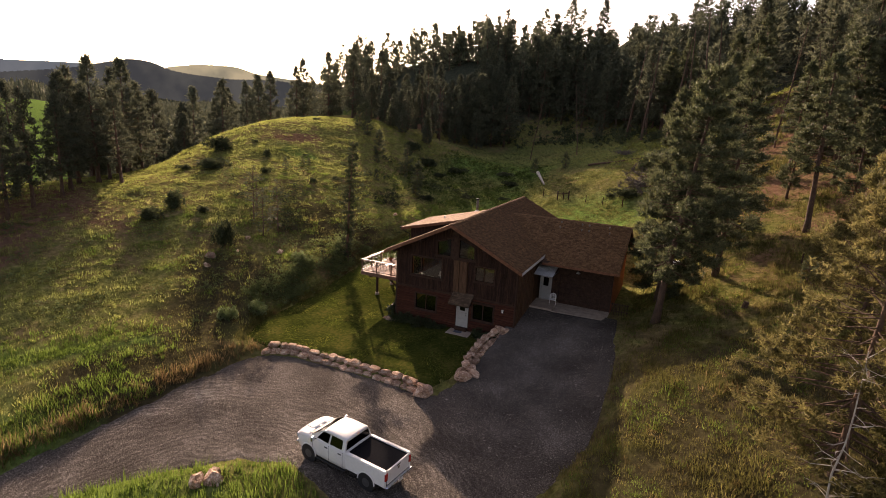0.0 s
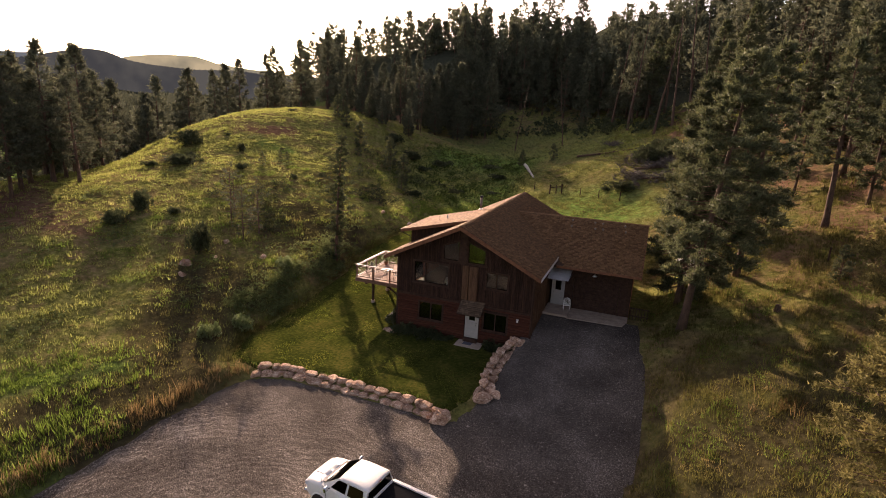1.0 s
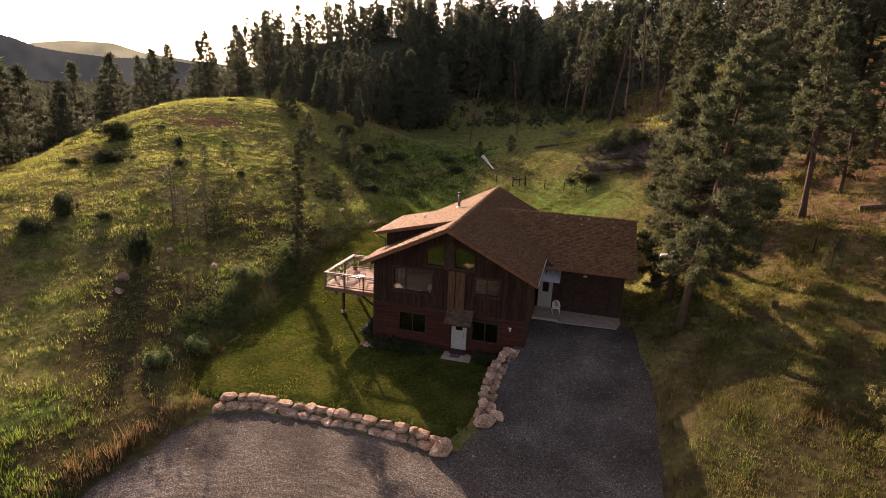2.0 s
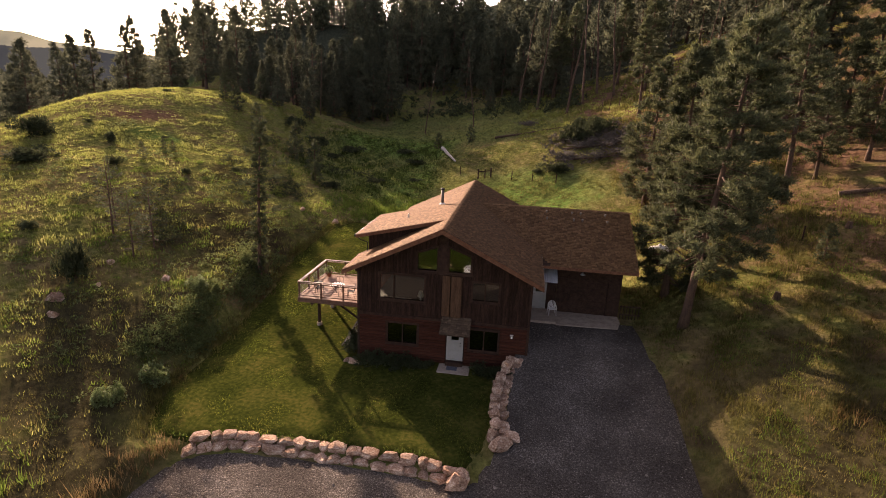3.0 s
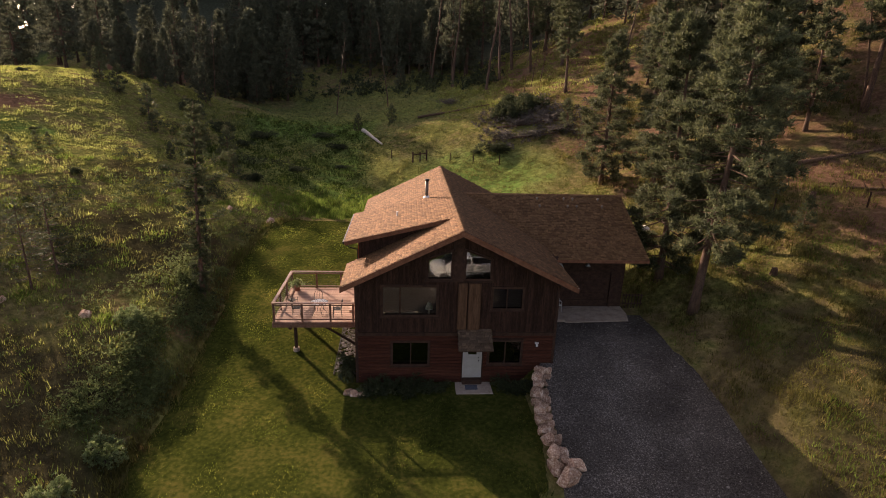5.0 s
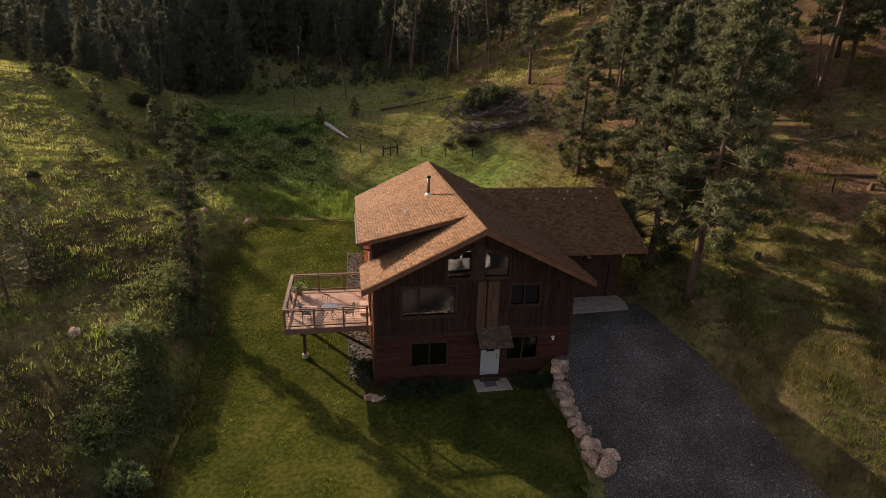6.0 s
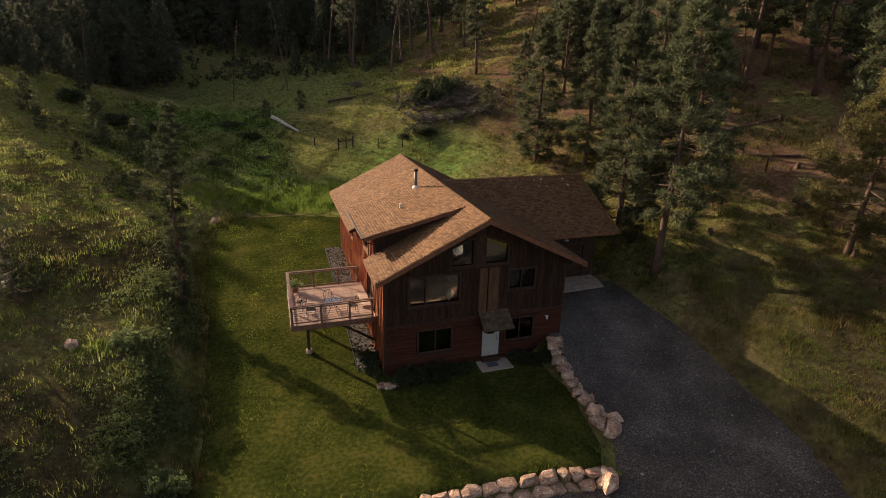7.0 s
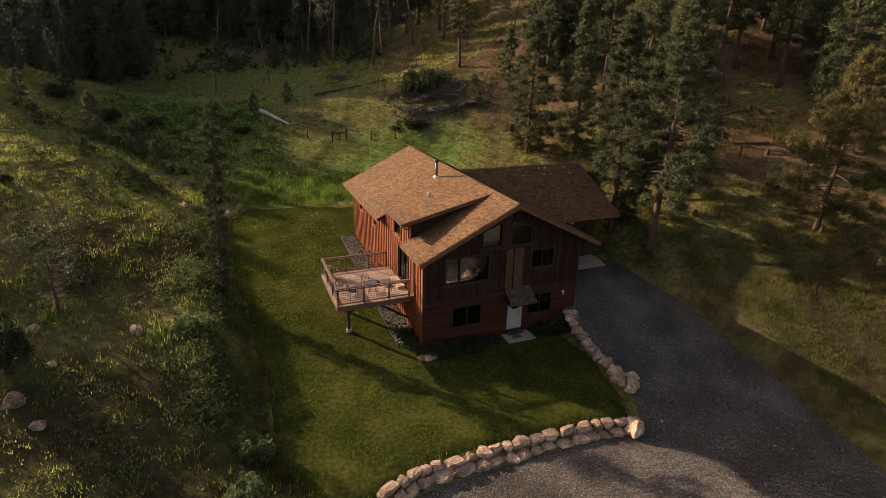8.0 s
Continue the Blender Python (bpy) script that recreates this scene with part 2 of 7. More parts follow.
# greyer than NEEDLE: distance haze is mixed into this green
FAR_NEEDLE = material("far_needles", [(0.045, 0.051, 0.034), (0.075, 0.081, 0.052), (0.105, 0.108, 0.066)], scale=0.4, fine=3, rough=0.75, bump=0, island=0.3, each=0.2, through_light=0.30, glow=1.4, spec=0.05)
LEAF = material("shrub_leaves", [(0.065, 0.092, 0.036), (0.115, 0.148, 0.060), (0.18, 0.21, 0.09)], scale=1.5, rough=0.5, bump=0, island=0.35, each=0.1, through_light=0.4, glow=1.6)
JUNIPER = material("juniper_leaves", [(0.026, 0.034, 0.018), (0.046, 0.056, 0.028), (0.072, 0.082, 0.040)], scale=1.5, rough=0.75, bump=0, island=0.35, each=0.2, through_light=0.3, glow=1.3, spec=0.05)
GRASS = material("grass_blades", [(0.100, 0.084, 0.034), (0.112, 0.126, 0.034), (0.150, 0.160, 0.046), (0.192, 0.176, 0.066)], scale=0.3, fine=1.6, rough=0.8, bump=0, island=0.3, through_light=0.62, glow=1.7, spec=0.0)
FLUE = material("brown_flue_steel", [(0.10, 0.078, 0.062), (0.17, 0.138, 0.112)], scale=6, rough=0.5, bump=0.05, metal=0.5)
# rough brown-gold blades, darkened for the pine shade on the bank
GRASS_BANK = material("bank_grass_blades", [(0.074, 0.050, 0.021), (0.074, 0.070, 0.022), (0.108, 0.100, 0.031), (0.18, 0.136, 0.056)], scale=0.5, fine=1.7, rough=0.8, bump=0, island=0.3, through_light=0.45, glow=1.5, spec=0.0)
WEED = material("weed_leaves", [(0.050, 0.066, 0.026), (0.090, 0.112, 0.044), (0.138, 0.160, 0.070)], scale=0.8, rough=0.8, bump=0, island=0.3, through_light=0.4, glow=1.5, spec=0.0)
PALE_GRAVEL = material("pale_gravel", [(0.10, 0.088, 0.075), (0.17, 0.15, 0.13), (0.27, 0.24, 0.21)], scale=6, rough=0.9, bump=0.2, island=0.35, spec=0.05)
GRASS_LUSH = material("lush_grass", [(0.026, 0.038, 0.010), (0.042, 0.066, 0.015), (0.078, 0.102, 0.026)], scale=0.5, fine=1.6, rough=0.8, bump=0, island=0.3, through_light=0.45, glow=1.35, spec=0.0)
LAWN_BLADE = material("lawn_blades", [(0.028, 0.042, 0.008), (0.060, 0.075, 0.014), (0.124, 0.116, 0.028)], scale=0.35, fine=1.9, rough=0.8, bump=0, island=0.22, through_light=0.68, glow=2.2, spec=0.0)
GRASS_MID = material("grazed_grass", [(0.066, 0.060, 0.024), (0.080, 0.086, 0.028), (0.108, 0.112, 0.036), (0.150, 0.134, 0.054)], scale=0.4, fine=1.8, rough=0.8, bump=0, island=0.3, through_light=0.45, glow=1.4, spec=0.0)
GRASS_DRY = material("dry_grass", [(0.10, 0.062, 0.028), (0.16, 0.108, 0.050), (0.235, 0.172, 0.088)], scale=0.5, fine=2, rough=0.8, bump=0, island=0.3, through_light=0.45, glow=1.2, spec=0.0)
GRASS_FRESH = material("fresh_grass", [(0.046, 0.070, 0.014), (0.084, 0.126, 0.024), (0.130, 0.168, 0.040)], scale=0.5, fine=1.6, rough=0.8, bump=0, island=0.3, through_light=0.5, glow=1.5, spec=0.0)
WHITE_PAINT = material("white_door_paint", [(0.27, 0.255, 0.23), (0.33, 0.315, 0.29)], scale=3, rough=0.5, bump=0.05, spec=0.15)
CAR_PAINT = material("white_car_paint", [(0.60, 0.585, 0.56), (0.67, 0.655, 0.63)], scale=1.5, rough=0.28, bump=0, spec=0.4)
BLACK_PLASTIC = material("black_plastic", [(0.012, 0.012, 0.013), (0.022, 0.022, 0.023)], scale=8, rough=0.55, bump=0.1)
BED_LINER = material("bed_liner", [(0.008, 0.008, 0.009), (0.014, 0.014, 0.015)], scale=12, rough=1.0, bump=0.1, spec=0.0)
RUBBER = material("tyre_rubber", [(0.014, 0.014, 0.014), (0.026, 0.026, 0.026)], scale=10, rough=0.85, bump=0.2)
CHROME = material("chrome", [(0.62, 0.62, 0.63), (0.72, 0.72, 0.73)], scale=8, rough=0.2, bump=0, metal=1.0)
DARK_SHINGLE = material("dark_brown_shake", [(0.045, 0.030, 0.020), (0.075, 0.050, 0.034), (0.11, 0.075, 0.05)], scale=2, fine=20, rough=0.9, bump=0.4, island=0.3, spec=0.15)
WHEEL_GREY = material("grey_wheel", [(0.07, 0.07, 0.072), (0.11, 0.11, 0.112)], scale=8, rough=0.4, bump=0, metal=0.5)
STEEL = material("galvanised_steel", [(0.42, 0.43, 0.44), (0.56, 0.57, 0.58)], scale=6, rough=0.35, bump=0.05, metal=0.9)
SHEET_METAL = material("weathered_sheet_metal", [(0.40, 0.40, 0.40), (0.52, 0.52, 0.52)], scale=3, rough=0.5, bump=0.05, metal=0.15)
IRON = material("black_iron", [(0.012, 0.011, 0.011), (0.03, 0.028, 0.026)], scale=12, rough=0.5, bump=0.1, metal=0.4)
RED_LENS = material("red_lens", [(0.30, 0.012, 0.010), (0.42, 0.02, 0.016)], scale=8, rough=0.2, bump=0, spec=0.6)
HEAD_LENS = material("head_lamp_lens", [(0.45, 0.46, 0.47), (0.62, 0.62, 0.63)], scale=8, rough=0.12, bump=0, spec=0.8)
DARK_ROOM = material("room_wood", [(0.06, 0.042, 0.030), (0.10, 0.072, 0.052)], scale=2, rough=0.7, bump=0.1)
FABRIC = material("pale_fabric", [(0.32, 0.28, 0.22), (0.45, 0.41, 0.34)], scale=6, rough=0.95, bump=0.2)
TERRACOTTA = material("terracotta", [(0.25, 0.10, 0.06), (0.34, 0.15, 0.09)], scale=6, rough=0.8, bump=0.1)
MAT_BLUE = material("blue_grey_mat", [(0.05, 0.055, 0.07), (0.09, 0.095, 0.115)], scale=12, rough=0.95, bump=0.3)
PLASTIC_WHITE = material("white_plastic", [(0.55, 0.52, 0.48), (0.68, 0.65, 0.61)], scale=5, rough=0.5, bump=0.05)
GLASS = glass_material("window_glass", gloss=1.25)
CAR_GLASS = glass_material("car_glass", (0.012, 0.013, 0.013), 0.035)
SCREEN_GLASS = glass_material("windscreen_glass", (0.012, 0.013, 0.013), 0.16)
SHADE_LIT = material("lamp_shade_fabric", [(0.75, 0.70, 0.62), (0.85, 0.80, 0.72)], scale=6, rough=0.9, bump=0.05, through_light=0.4)


# ---- building blocks ----
def link_mesh(name, bm, mat, parent=None, label="", smooth=False):
    me = bpy.data.meshes.new(name)
    bmesh.ops.recalc_face_normals(bm, faces=bm.faces)
    bm.to_mesh(me)
    bm.free()
    me.materials.append(mat)
    if smooth:
        me.shade_smooth()
    ob = new(name, me)
    ob.parent = parent
    if label:
        ob["label"] = label
    return ob


def part(name, bm, mat, parent, label="", smooth=False):
    return link_mesh(name, bm, mat, parent, label, smooth)


def thing(name, label, category, group="", kind="", at=None):
    ob = new(name)
    ob.empty_display_size = 0.2
    if at is not None:
        ob.matrix_world = at
    return tagged(ob, label, category, group, kind)


def share(name, data, parent, m=None):
    """Another object on a mesh that is there already."""
    ob = new(name, data)
    ob.parent = parent
    if m is not None:
        ob.matrix_basis = m
    return ob


def from_arrays(name, verts, faces, mat, parent=None, label="", smooth=False):
    me = bpy.data.meshes.new(name)
    verts = np.asarray(verts, dtype=np.float32)
    faces = np.asarray(faces, dtype=np.int32)
    me.vertices.add(len(verts))
    me.vertices.foreach_set("co", verts.ravel())
    me.loops.add(faces.size)
    me.loops.foreach_set("vertex_index", faces.ravel())
    me.polygons.add(len(faces))
    me.polygons.foreach_set("loop_start", np.arange(0, faces.size, faces.shape[1], dtype=np.int32))
    me.update(calc_edges=True)
    me.materials.append(mat)
    if smooth:
        me.shade_smooth()
    ob = new(name, me)
    ob.parent = parent
    if label:
        ob["label"] = label
    return ob


def box(bm, x0, x1, y0, y1, z0, z1, bevel=0.0, m=None):
    """A box into bm, with its edges bevelled; m: a matrix that moves it."""
    vs = [bm.verts.new((x, y, z)) for x in (x0, x1) for y in (y0, y1) for z in (z0, z1)]
    fs = [bm.faces.new([vs[i] for i in q]) for q in ((0, 1, 3, 2), (4, 6, 7, 5), (0, 4, 5, 1), (2, 3, 7, 6), (0, 2, 6, 4), (1, 5, 7, 3))]
    if bevel:
        es = list({e for f in fs for e in f.edges})
        done = bmesh.ops.bevel(bm, geom=es, offset=bevel, segments=1, affect="EDGES")
        vs = list({v for f in done["faces"] for v in f.verts} | {v for f in fs if f.is_valid for v in f.verts})
    if m is not None:
        bmesh.ops.transform(bm, matrix=m, verts=vs)
    return vs


def boxed(x0, x1, y0, y1, z0, z1, bevel=0.0, m=None):
    bm = bmesh.new()
    box(bm, x0, x1, y0, y1, z0, z1, bevel, m)
    return bm


def tube(bm, points, radii, sides=8, caps=True):
    """A tapered tube along points."""
    points = [Vector(p) for p in points]
    rings = []
    for i, p in enumerate(points):
        way = (points[min(i + 1, len(points) - 1)] - points[max(i - 1, 0)]).normalized()
        a = way.orthogonal().normalized()
        if rings:
            a = (last - way * last.dot(way)).normalized()
        last = a
        c = way.cross(a)
        r = float(radii[i]) if hasattr(radii, "__len__") else float(radii)
        rings.append([bm.verts.new(p + r * (math.cos(2 * math.pi * k / sides) * a + math.sin(2 * math.pi * k / sides) * c)) for k in range(sides)])
    for u, v in zip(rings, rings[1:]):
        for k in range(sides):
            bm.faces.new((u[k], u[(k + 1) % sides], v[(k + 1) % sides], v[k]))
    if caps:
        bm.faces.new(rings[0][::-1])
        bm.faces.new(rings[-1])
    return bm


def tubed(points, radii, sides=8):
    return tube(bmesh.new(), points, radii, sides)


def panel(outline, holes, depth, m):
    """A wall of that depth with holes through it: outline and holes are lists of (u, v); m lays u, v and depth into the world."""
    bm = bmesh.new()
    edges = []
    for loop in [outline] + holes:
        vs = [bm.verts.new((u, v, 0)) for u, v in loop]
        edges += [bm.edges.new((a, b)) for a, b in zip(vs, vs[1:] + vs[:1])]
    bmesh.ops.triangle_fill(bm, use_beauty=True, use_dissolve=True, edges=edges)
    done = bmesh.ops.extrude_face_region(bm, geom=list(bm.faces))
    bmesh.ops.translate(bm, vec=(0, 0, depth), verts=[g for g in done["geom"] if isinstance(g, bmesh.types.BMVert)])
    bmesh.ops.transform(bm, matrix=m, verts=bm.verts)
    return bm


def axes(o, u, v):
    """The matrix whose first two axes are u and v, at o."""
    u, v = Vector(u).normalized(), Vector(v).normalized()
    w = u.cross(v)
    return Matrix(((u.x, v.x, w.x, o[0]), (u.y, v.y, w.y, o[1]), (u.z, v.z, w.z, o[2]), (0, 0, 0, 1)))


def rectangle(x0, x1, z0, z1):
    return [(x0, z0), (x1, z0), (x1, z1), (x0, z1)]


# ---- the land ----
HILLS = [[10.1, -25.2, -9.1, 31.5, -44.8, 78.7], [-34.6, 65.3, -21.9, 3.0, 14.7, -35.1], [32.7, -74.2, 58.0, -33.5, 22.5, 19.3], [-24.7, 67.4, -24.3, 12.7, -4.3, 12.8],
         [-40.4, 3.6, -21.2, 40.8, -29.1, 61.3], [67.1, 23.7, 14.8, -23.1, 28.2, -16.5], [-47.9, -22.1, 28.4, 12.7, 32.4, 11.7]]
KNOLLS = [(-43, 46, 1.4), (-13, 25, -1.0), (-12, 52, -0.3), (8, 52, 1.6), (-22, -6, -0.2), (38, 17, -0.9), (5, 18, 1.1), (-38, 26, -0.7), (-55, 28, 4.6), (-52, 13, -0.9), (-58, 42, 2.0), (-22, 47, -2.2),
          (-40, -8, 0.5), (-27, 17, 0.4), (-22, 1, 0.4), (-37, 19, 0.7), (12, 46, 1.3), (-10, 58, 0.9), (17, 70, 0.8), (-63, 24, -1.8), (30, 35, -1.5), (-39, 62, 1.5), (-20, 80, -1.0), (-72, 80, 2.0), (-23, -18, 0.9)]
GRAVEL_EDGE = [(4.6, 5.2), (12.0, 5.2), (12.7, -1), (13.0, -6.6), (12.6, -10.5), (11.4, -15), (10, -20), (8, -30), (6, -46), (1, -46), (3.8, -30),
               (5.2, -22), (3.2, -19.9), (-0.2, -18.7), (-3, -19.5), (-5.8, -21.6), (-9, -25.3), (-12, -33), (-17, -46), (-22, -46),
               (-16, -35), (-13.2, -26), (-11.9, -20), (-11.0, -14), (-10.7, -11.6), (-10.4, -10.2), (-8.0, -9.3), (-5.0, -9.1), (-3.0, -9.15), (-0.6, -9.2), (1.2, -9.4), (2.7, -9.6), (3.7, -7.8), (4.1, -5), (4.4, -2.5)]
LAWN_EDGE = [(-10.3, -9.5), (-8.0, -8.6), (-5.0, -8.45), (-3.0, -8.5), (-0.6, -8.55), (1.2, -8.75), (2.4, -9.0), (3.2, -7.4), (3.6, -5), (3.9, -2.7), (4.4, -0.2), (4.7, 4), (4.7, 19), (-4, 22.6),
             (-8, 23.6), (-13.2, 24), (-14.8, 22), (-15.5, 14), (-14.4, 7), (-14.0, 0.5), (-14.0, -6), (-12.8, -9.4)]


def step(a, b, v):
    v = np.clip((v - a) / (b - a), 0, 1)
    return v * v * (3 - 2 * v)


def inside(edge, x, y):
    """The distance from a closed outline, positive inside it."""
    best, flips = np.full(x.shape, 1e9), np.zeros(x.shape, int)
    for (ax, ay), (bx, by) in zip(edge, edge[1:] + edge[:1]):
        dx, dy = bx - ax, by - ay
        k = np.clip(((x - ax) * dx + (y - ay) * dy) / (dx * dx + dy * dy), 0, 1)
        best = np.minimum(best, np.hypot(x - ax - k * dx, y - ay - k * dy))
        if dy:
            flips += ((ay > y) != (by > y)) & (x < dx * (y - ay) / dy + ax)
    return np.where(flips % 2 == 1, best, -best)


def wavy(x, y):
    """Small uneven swells, from a few crossing waves."""
    return 0.5 * np.sin(0.9 * x + 0.4 * y + 1.3) * np.sin(0.7 * y - 0.5 * x) + 0.3 * np.sin(2.1 * x - 1.3 * y) + 0.25 * np.sin(1.7 * y + 2.6 * x + 0.5)


def far_land(x, y):
    """What lies past the near hills: a valley to the west, then meadow, wooded rises and blue ridges."""
    d = np.hypot(x - 15, y + 37)
    az = np.degrees(np.arctan2(x - 15, y + 37))
    west = step(-20, -48, az)
    z = -10 + 24 * step(150, 360, d) * step(-50, -62, az) - 2 * step(380, 500, d)
    z = z + step(430, 760, d) * west * (4 + 6 * np.exp(-((az + 54.0) / 4.0) ** 2) + 5 * np.exp(-((az + 66) / 4) ** 2) + 3 * np.sin(az * 1.7))
    z = z + step(1000, 1800, d) * west * (16 + 10 * np.exp(-((az + 45.0) / 5.5) ** 2) + 6 * np.sin(az * 0.9))
    z = z + step(2300, 3400, d) * (40 + 10 * np.sin(az * 0.23 + 0.6) + 8 * np.sin(az * 0.8))
    return z


def ground(x, y):
    x, y = np.asarray(x, float), np.asarray(y, float)
    h = np.full(x.shape, 0.0)
    for j, row in enumerate(HILLS):
        for i, a in enumerate(row):
            h = h + a * np.exp(-((x + 110 - 36 * i) ** 2 + (y + 50 - 38.333 * j) ** 2) / (2 * 34 ** 2))
    for kx, ky, a in KNOLLS:
        h = h + a * np.exp(-((x - kx) ** 2 + (y - ky) ** 2) / 200.0)
    rim = step(0, 70, np.maximum(np.abs(x + 20) - 90, np.abs(y - 60) - 125))
    h = h * (1 - rim) + far_land(x, y) + rim * (34 * step(0, 90, x + 0.6 * y - 60) + 38 * step(40, 180, y) * step(-95, -15, x))
    h = h + 11 * np.exp(-(((x + 38) / 32) ** 2 + ((y - 126) / 17) ** 2)) + 6 * np.exp(-(((x - 2) / 34) ** 2 + ((y - 134) / 18) ** 2))
    h = h + 0.10 * wavy(x, y) + 0.25 * wavy(x * 0.23 + 2, y * 0.23)
    lawn = np.where(y < 0, 0.12 + 0.028 * y, 0.12 + 0.1 * y)
    h = h + (lawn - h) * step(-2.6, -0.1, inside(LAWN_EDGE, x, y))
    pad = step(-3.5, 0.0, inside([(5.0, 4.0), (12.4, 4.0), (12.4, 16.5), (5.0, 16.5)], x, y))
    h = h + (1.58 - h) * pad
    road = -0.62 + 2.24 * step(-12.5, 4.8, y) * step(2, 4, x) - 0.105 * np.maximum(0, -16 - y) * step(1, -6, x)
    h = h + (road - h) * step(-1.1, 0.05, inside(GRAVEL_EDGE, x, y))
    return h


def height(x, y):
    return float(ground(np.array([x]), np.array([y]))[0])


def spread(dense0, dense1, pitch, reach, grow):
    """Coordinates that lie close between dense0 and dense1 and grow apart outside, out to reach."""
    mid = list(np.arange(dense0, dense1 + 0.01, pitch))
    out, s, lo, hi = [], pitch, dense0, dense1
    low, high = [], []
    while hi < reach:
        s *= grow
        hi, lo = hi + s, lo - s
        high.append(hi)
        low.append(lo)
    return np.array(low[::-1] + mid + high)


def forest(x, y):
    """How thick the woods stand at a place, 0 to 1."""
    edge = np.interp(x, [-110, -75, -55, -45, -30, -15, 0, 10, 20, 30], [72, 72, 80, 94, 104, 110, 100, 78, 60, 48])
    back = step(-3, 7, y - edge)
    right = 0.55 * step(20, 34, x + 0.10 * y) * step(-30, 0, y)
    right = np.maximum(right, step(36, 60, x + 0.3 * y - 10) * step(-40, 10, y))
    west = 0.8 * step(-66, -74, x) * step(-45, -20, y)
    return np.clip(np.maximum(np.maximum(back, right), west), 0, 1)


def ledge(x, y):
    """The strip of lush grass that runs along above the road."""
    u, v = 0.745 * (x + 19) + 0.667 * (y + 17), 0.667 * (x + 19) - 0.745 * (y + 17)
    return np.exp(-((v + 0.2) / 2.1) ** 2) * step(6.0, 3.8, u)


gx, gy = spread(-34, 30, 0.55, 4600, 1.075), spread(-30, 66, 0.6, 4600, 1.075)
X, Y = np.meshgrid(gx, gy)
Z = ground(X, Y)
nx, ny = len(gx), len(gy)
idx = np.arange(nx * ny).reshape(ny, nx)
quads = np.stack([idx[:-1, :-1], idx[:-1, 1:], idx[1:, 1:], idx[1:, :-1]], -1).reshape(-1, 4)
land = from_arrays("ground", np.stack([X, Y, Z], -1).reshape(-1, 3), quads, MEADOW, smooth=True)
tagged(land, "rolling hillside meadow of green and straw-coloured grass", "ground", kind="structure")
needle_floor = np.clip(np.maximum(step(13.5, 17, X + 0.05 * Y) * (0.18 + 0.46 * step(16, 34, X + 0.4 * Y) + 0.22 * wavy(X * 0.3, Y * 0.3 + 1)), (0.9 - 0.5 * step(-2, 8, X)) * forest(X, Y) * step(-80, -60, X)) * step(-30, -8, Y + 0.4 * X), 0, 1)
bare = 1.2 * np.exp(-(((0.5 * (X + 42.2) + 0.866 * (Y - 31.8)) / 5.4) ** 2 + ((0.866 * (X + 42.2) - 0.5 * (Y - 31.8)) / 2.2) ** 2)) + 0.9 * np.exp(-(((X - 30) / 6) ** 2 + ((Y - 15) / 4) ** 2)) + 0.7 * np.exp(-(((X + 36) / 9) ** 2 + ((Y + 4 + 0.35 * (X + 36)) / 3.5) ** 2)) + 1.1 * np.exp(-((0.75 * (X + 46) + 0.66 * (Y + 3.7)) / 3.4) ** 2) * step(-20, -12, Y) * step(26, 14, Y)
bank = 0.35 * step(-1.2, -0.3, inside(GRAVEL_EDGE, X, Y)) * step(9, 12, X)
greens = 0.6 * ledge(X, Y) + 0.8 * np.exp(-(((X + 8) / 9) ** 2 + ((Y - 29) / 5) ** 2)) + 0.7 * step(-17, -24, Y) * step(-30, -12, X) * step(14, 6, X)
# last term: the valley head turned darker green in place of shade
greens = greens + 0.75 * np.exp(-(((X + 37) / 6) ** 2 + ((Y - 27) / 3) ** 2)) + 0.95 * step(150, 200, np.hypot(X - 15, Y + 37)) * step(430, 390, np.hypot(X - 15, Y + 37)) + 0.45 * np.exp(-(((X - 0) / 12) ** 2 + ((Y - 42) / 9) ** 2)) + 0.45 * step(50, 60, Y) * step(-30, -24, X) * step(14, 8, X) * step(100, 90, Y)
reach = np.hypot(X - 15, Y + 37)
bearing = np.degrees(np.arctan2(X - 15, Y + 37))
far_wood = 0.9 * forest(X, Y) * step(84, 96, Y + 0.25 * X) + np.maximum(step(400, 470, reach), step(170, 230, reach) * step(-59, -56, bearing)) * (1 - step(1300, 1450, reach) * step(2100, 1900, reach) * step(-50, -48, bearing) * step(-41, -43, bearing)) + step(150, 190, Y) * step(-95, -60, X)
def brown(x, y):
    """Where the slope is brown brush more than grass, and where its shade is painted brown."""
    def spot(cx, cy, rx, ry):
        return np.exp(-(((x - cx) / rx) ** 2 + ((y - cy) / ry) ** 2))
    # spots near road and lawn edge also darken for shaded ground
    return np.clip(1.1 * np.maximum(np.maximum(0.8 * spot(-20, 12, 7, 9), 0.8 * spot(19, -12, 11, 18)), np.maximum(np.maximum(np.maximum(0.9 * spot(-20, -3, 6, 5), 0.9 * spot(-17.5, -8, 5, 5)), 1.1 * spot(-14.5, -16, 4.5, 8)), 0.6 * spot(-27, 24, 4, 6))), 0, 1)


def hollow(x, y):
    """The hollow between the knoll and the fence, where darker grass carries its shade."""
    return step(-31, -25, x) * step(-6, -10, x) * step(30, 36, y) * step(66, 58, y)


# the hollow's greener ground stands in for its shade
greens = greens + 0.45 * hollow(X, Y) + 0.6 * np.exp(-(((X - 8) / 12) ** 2 + ((Y - 31) / 9) ** 2))
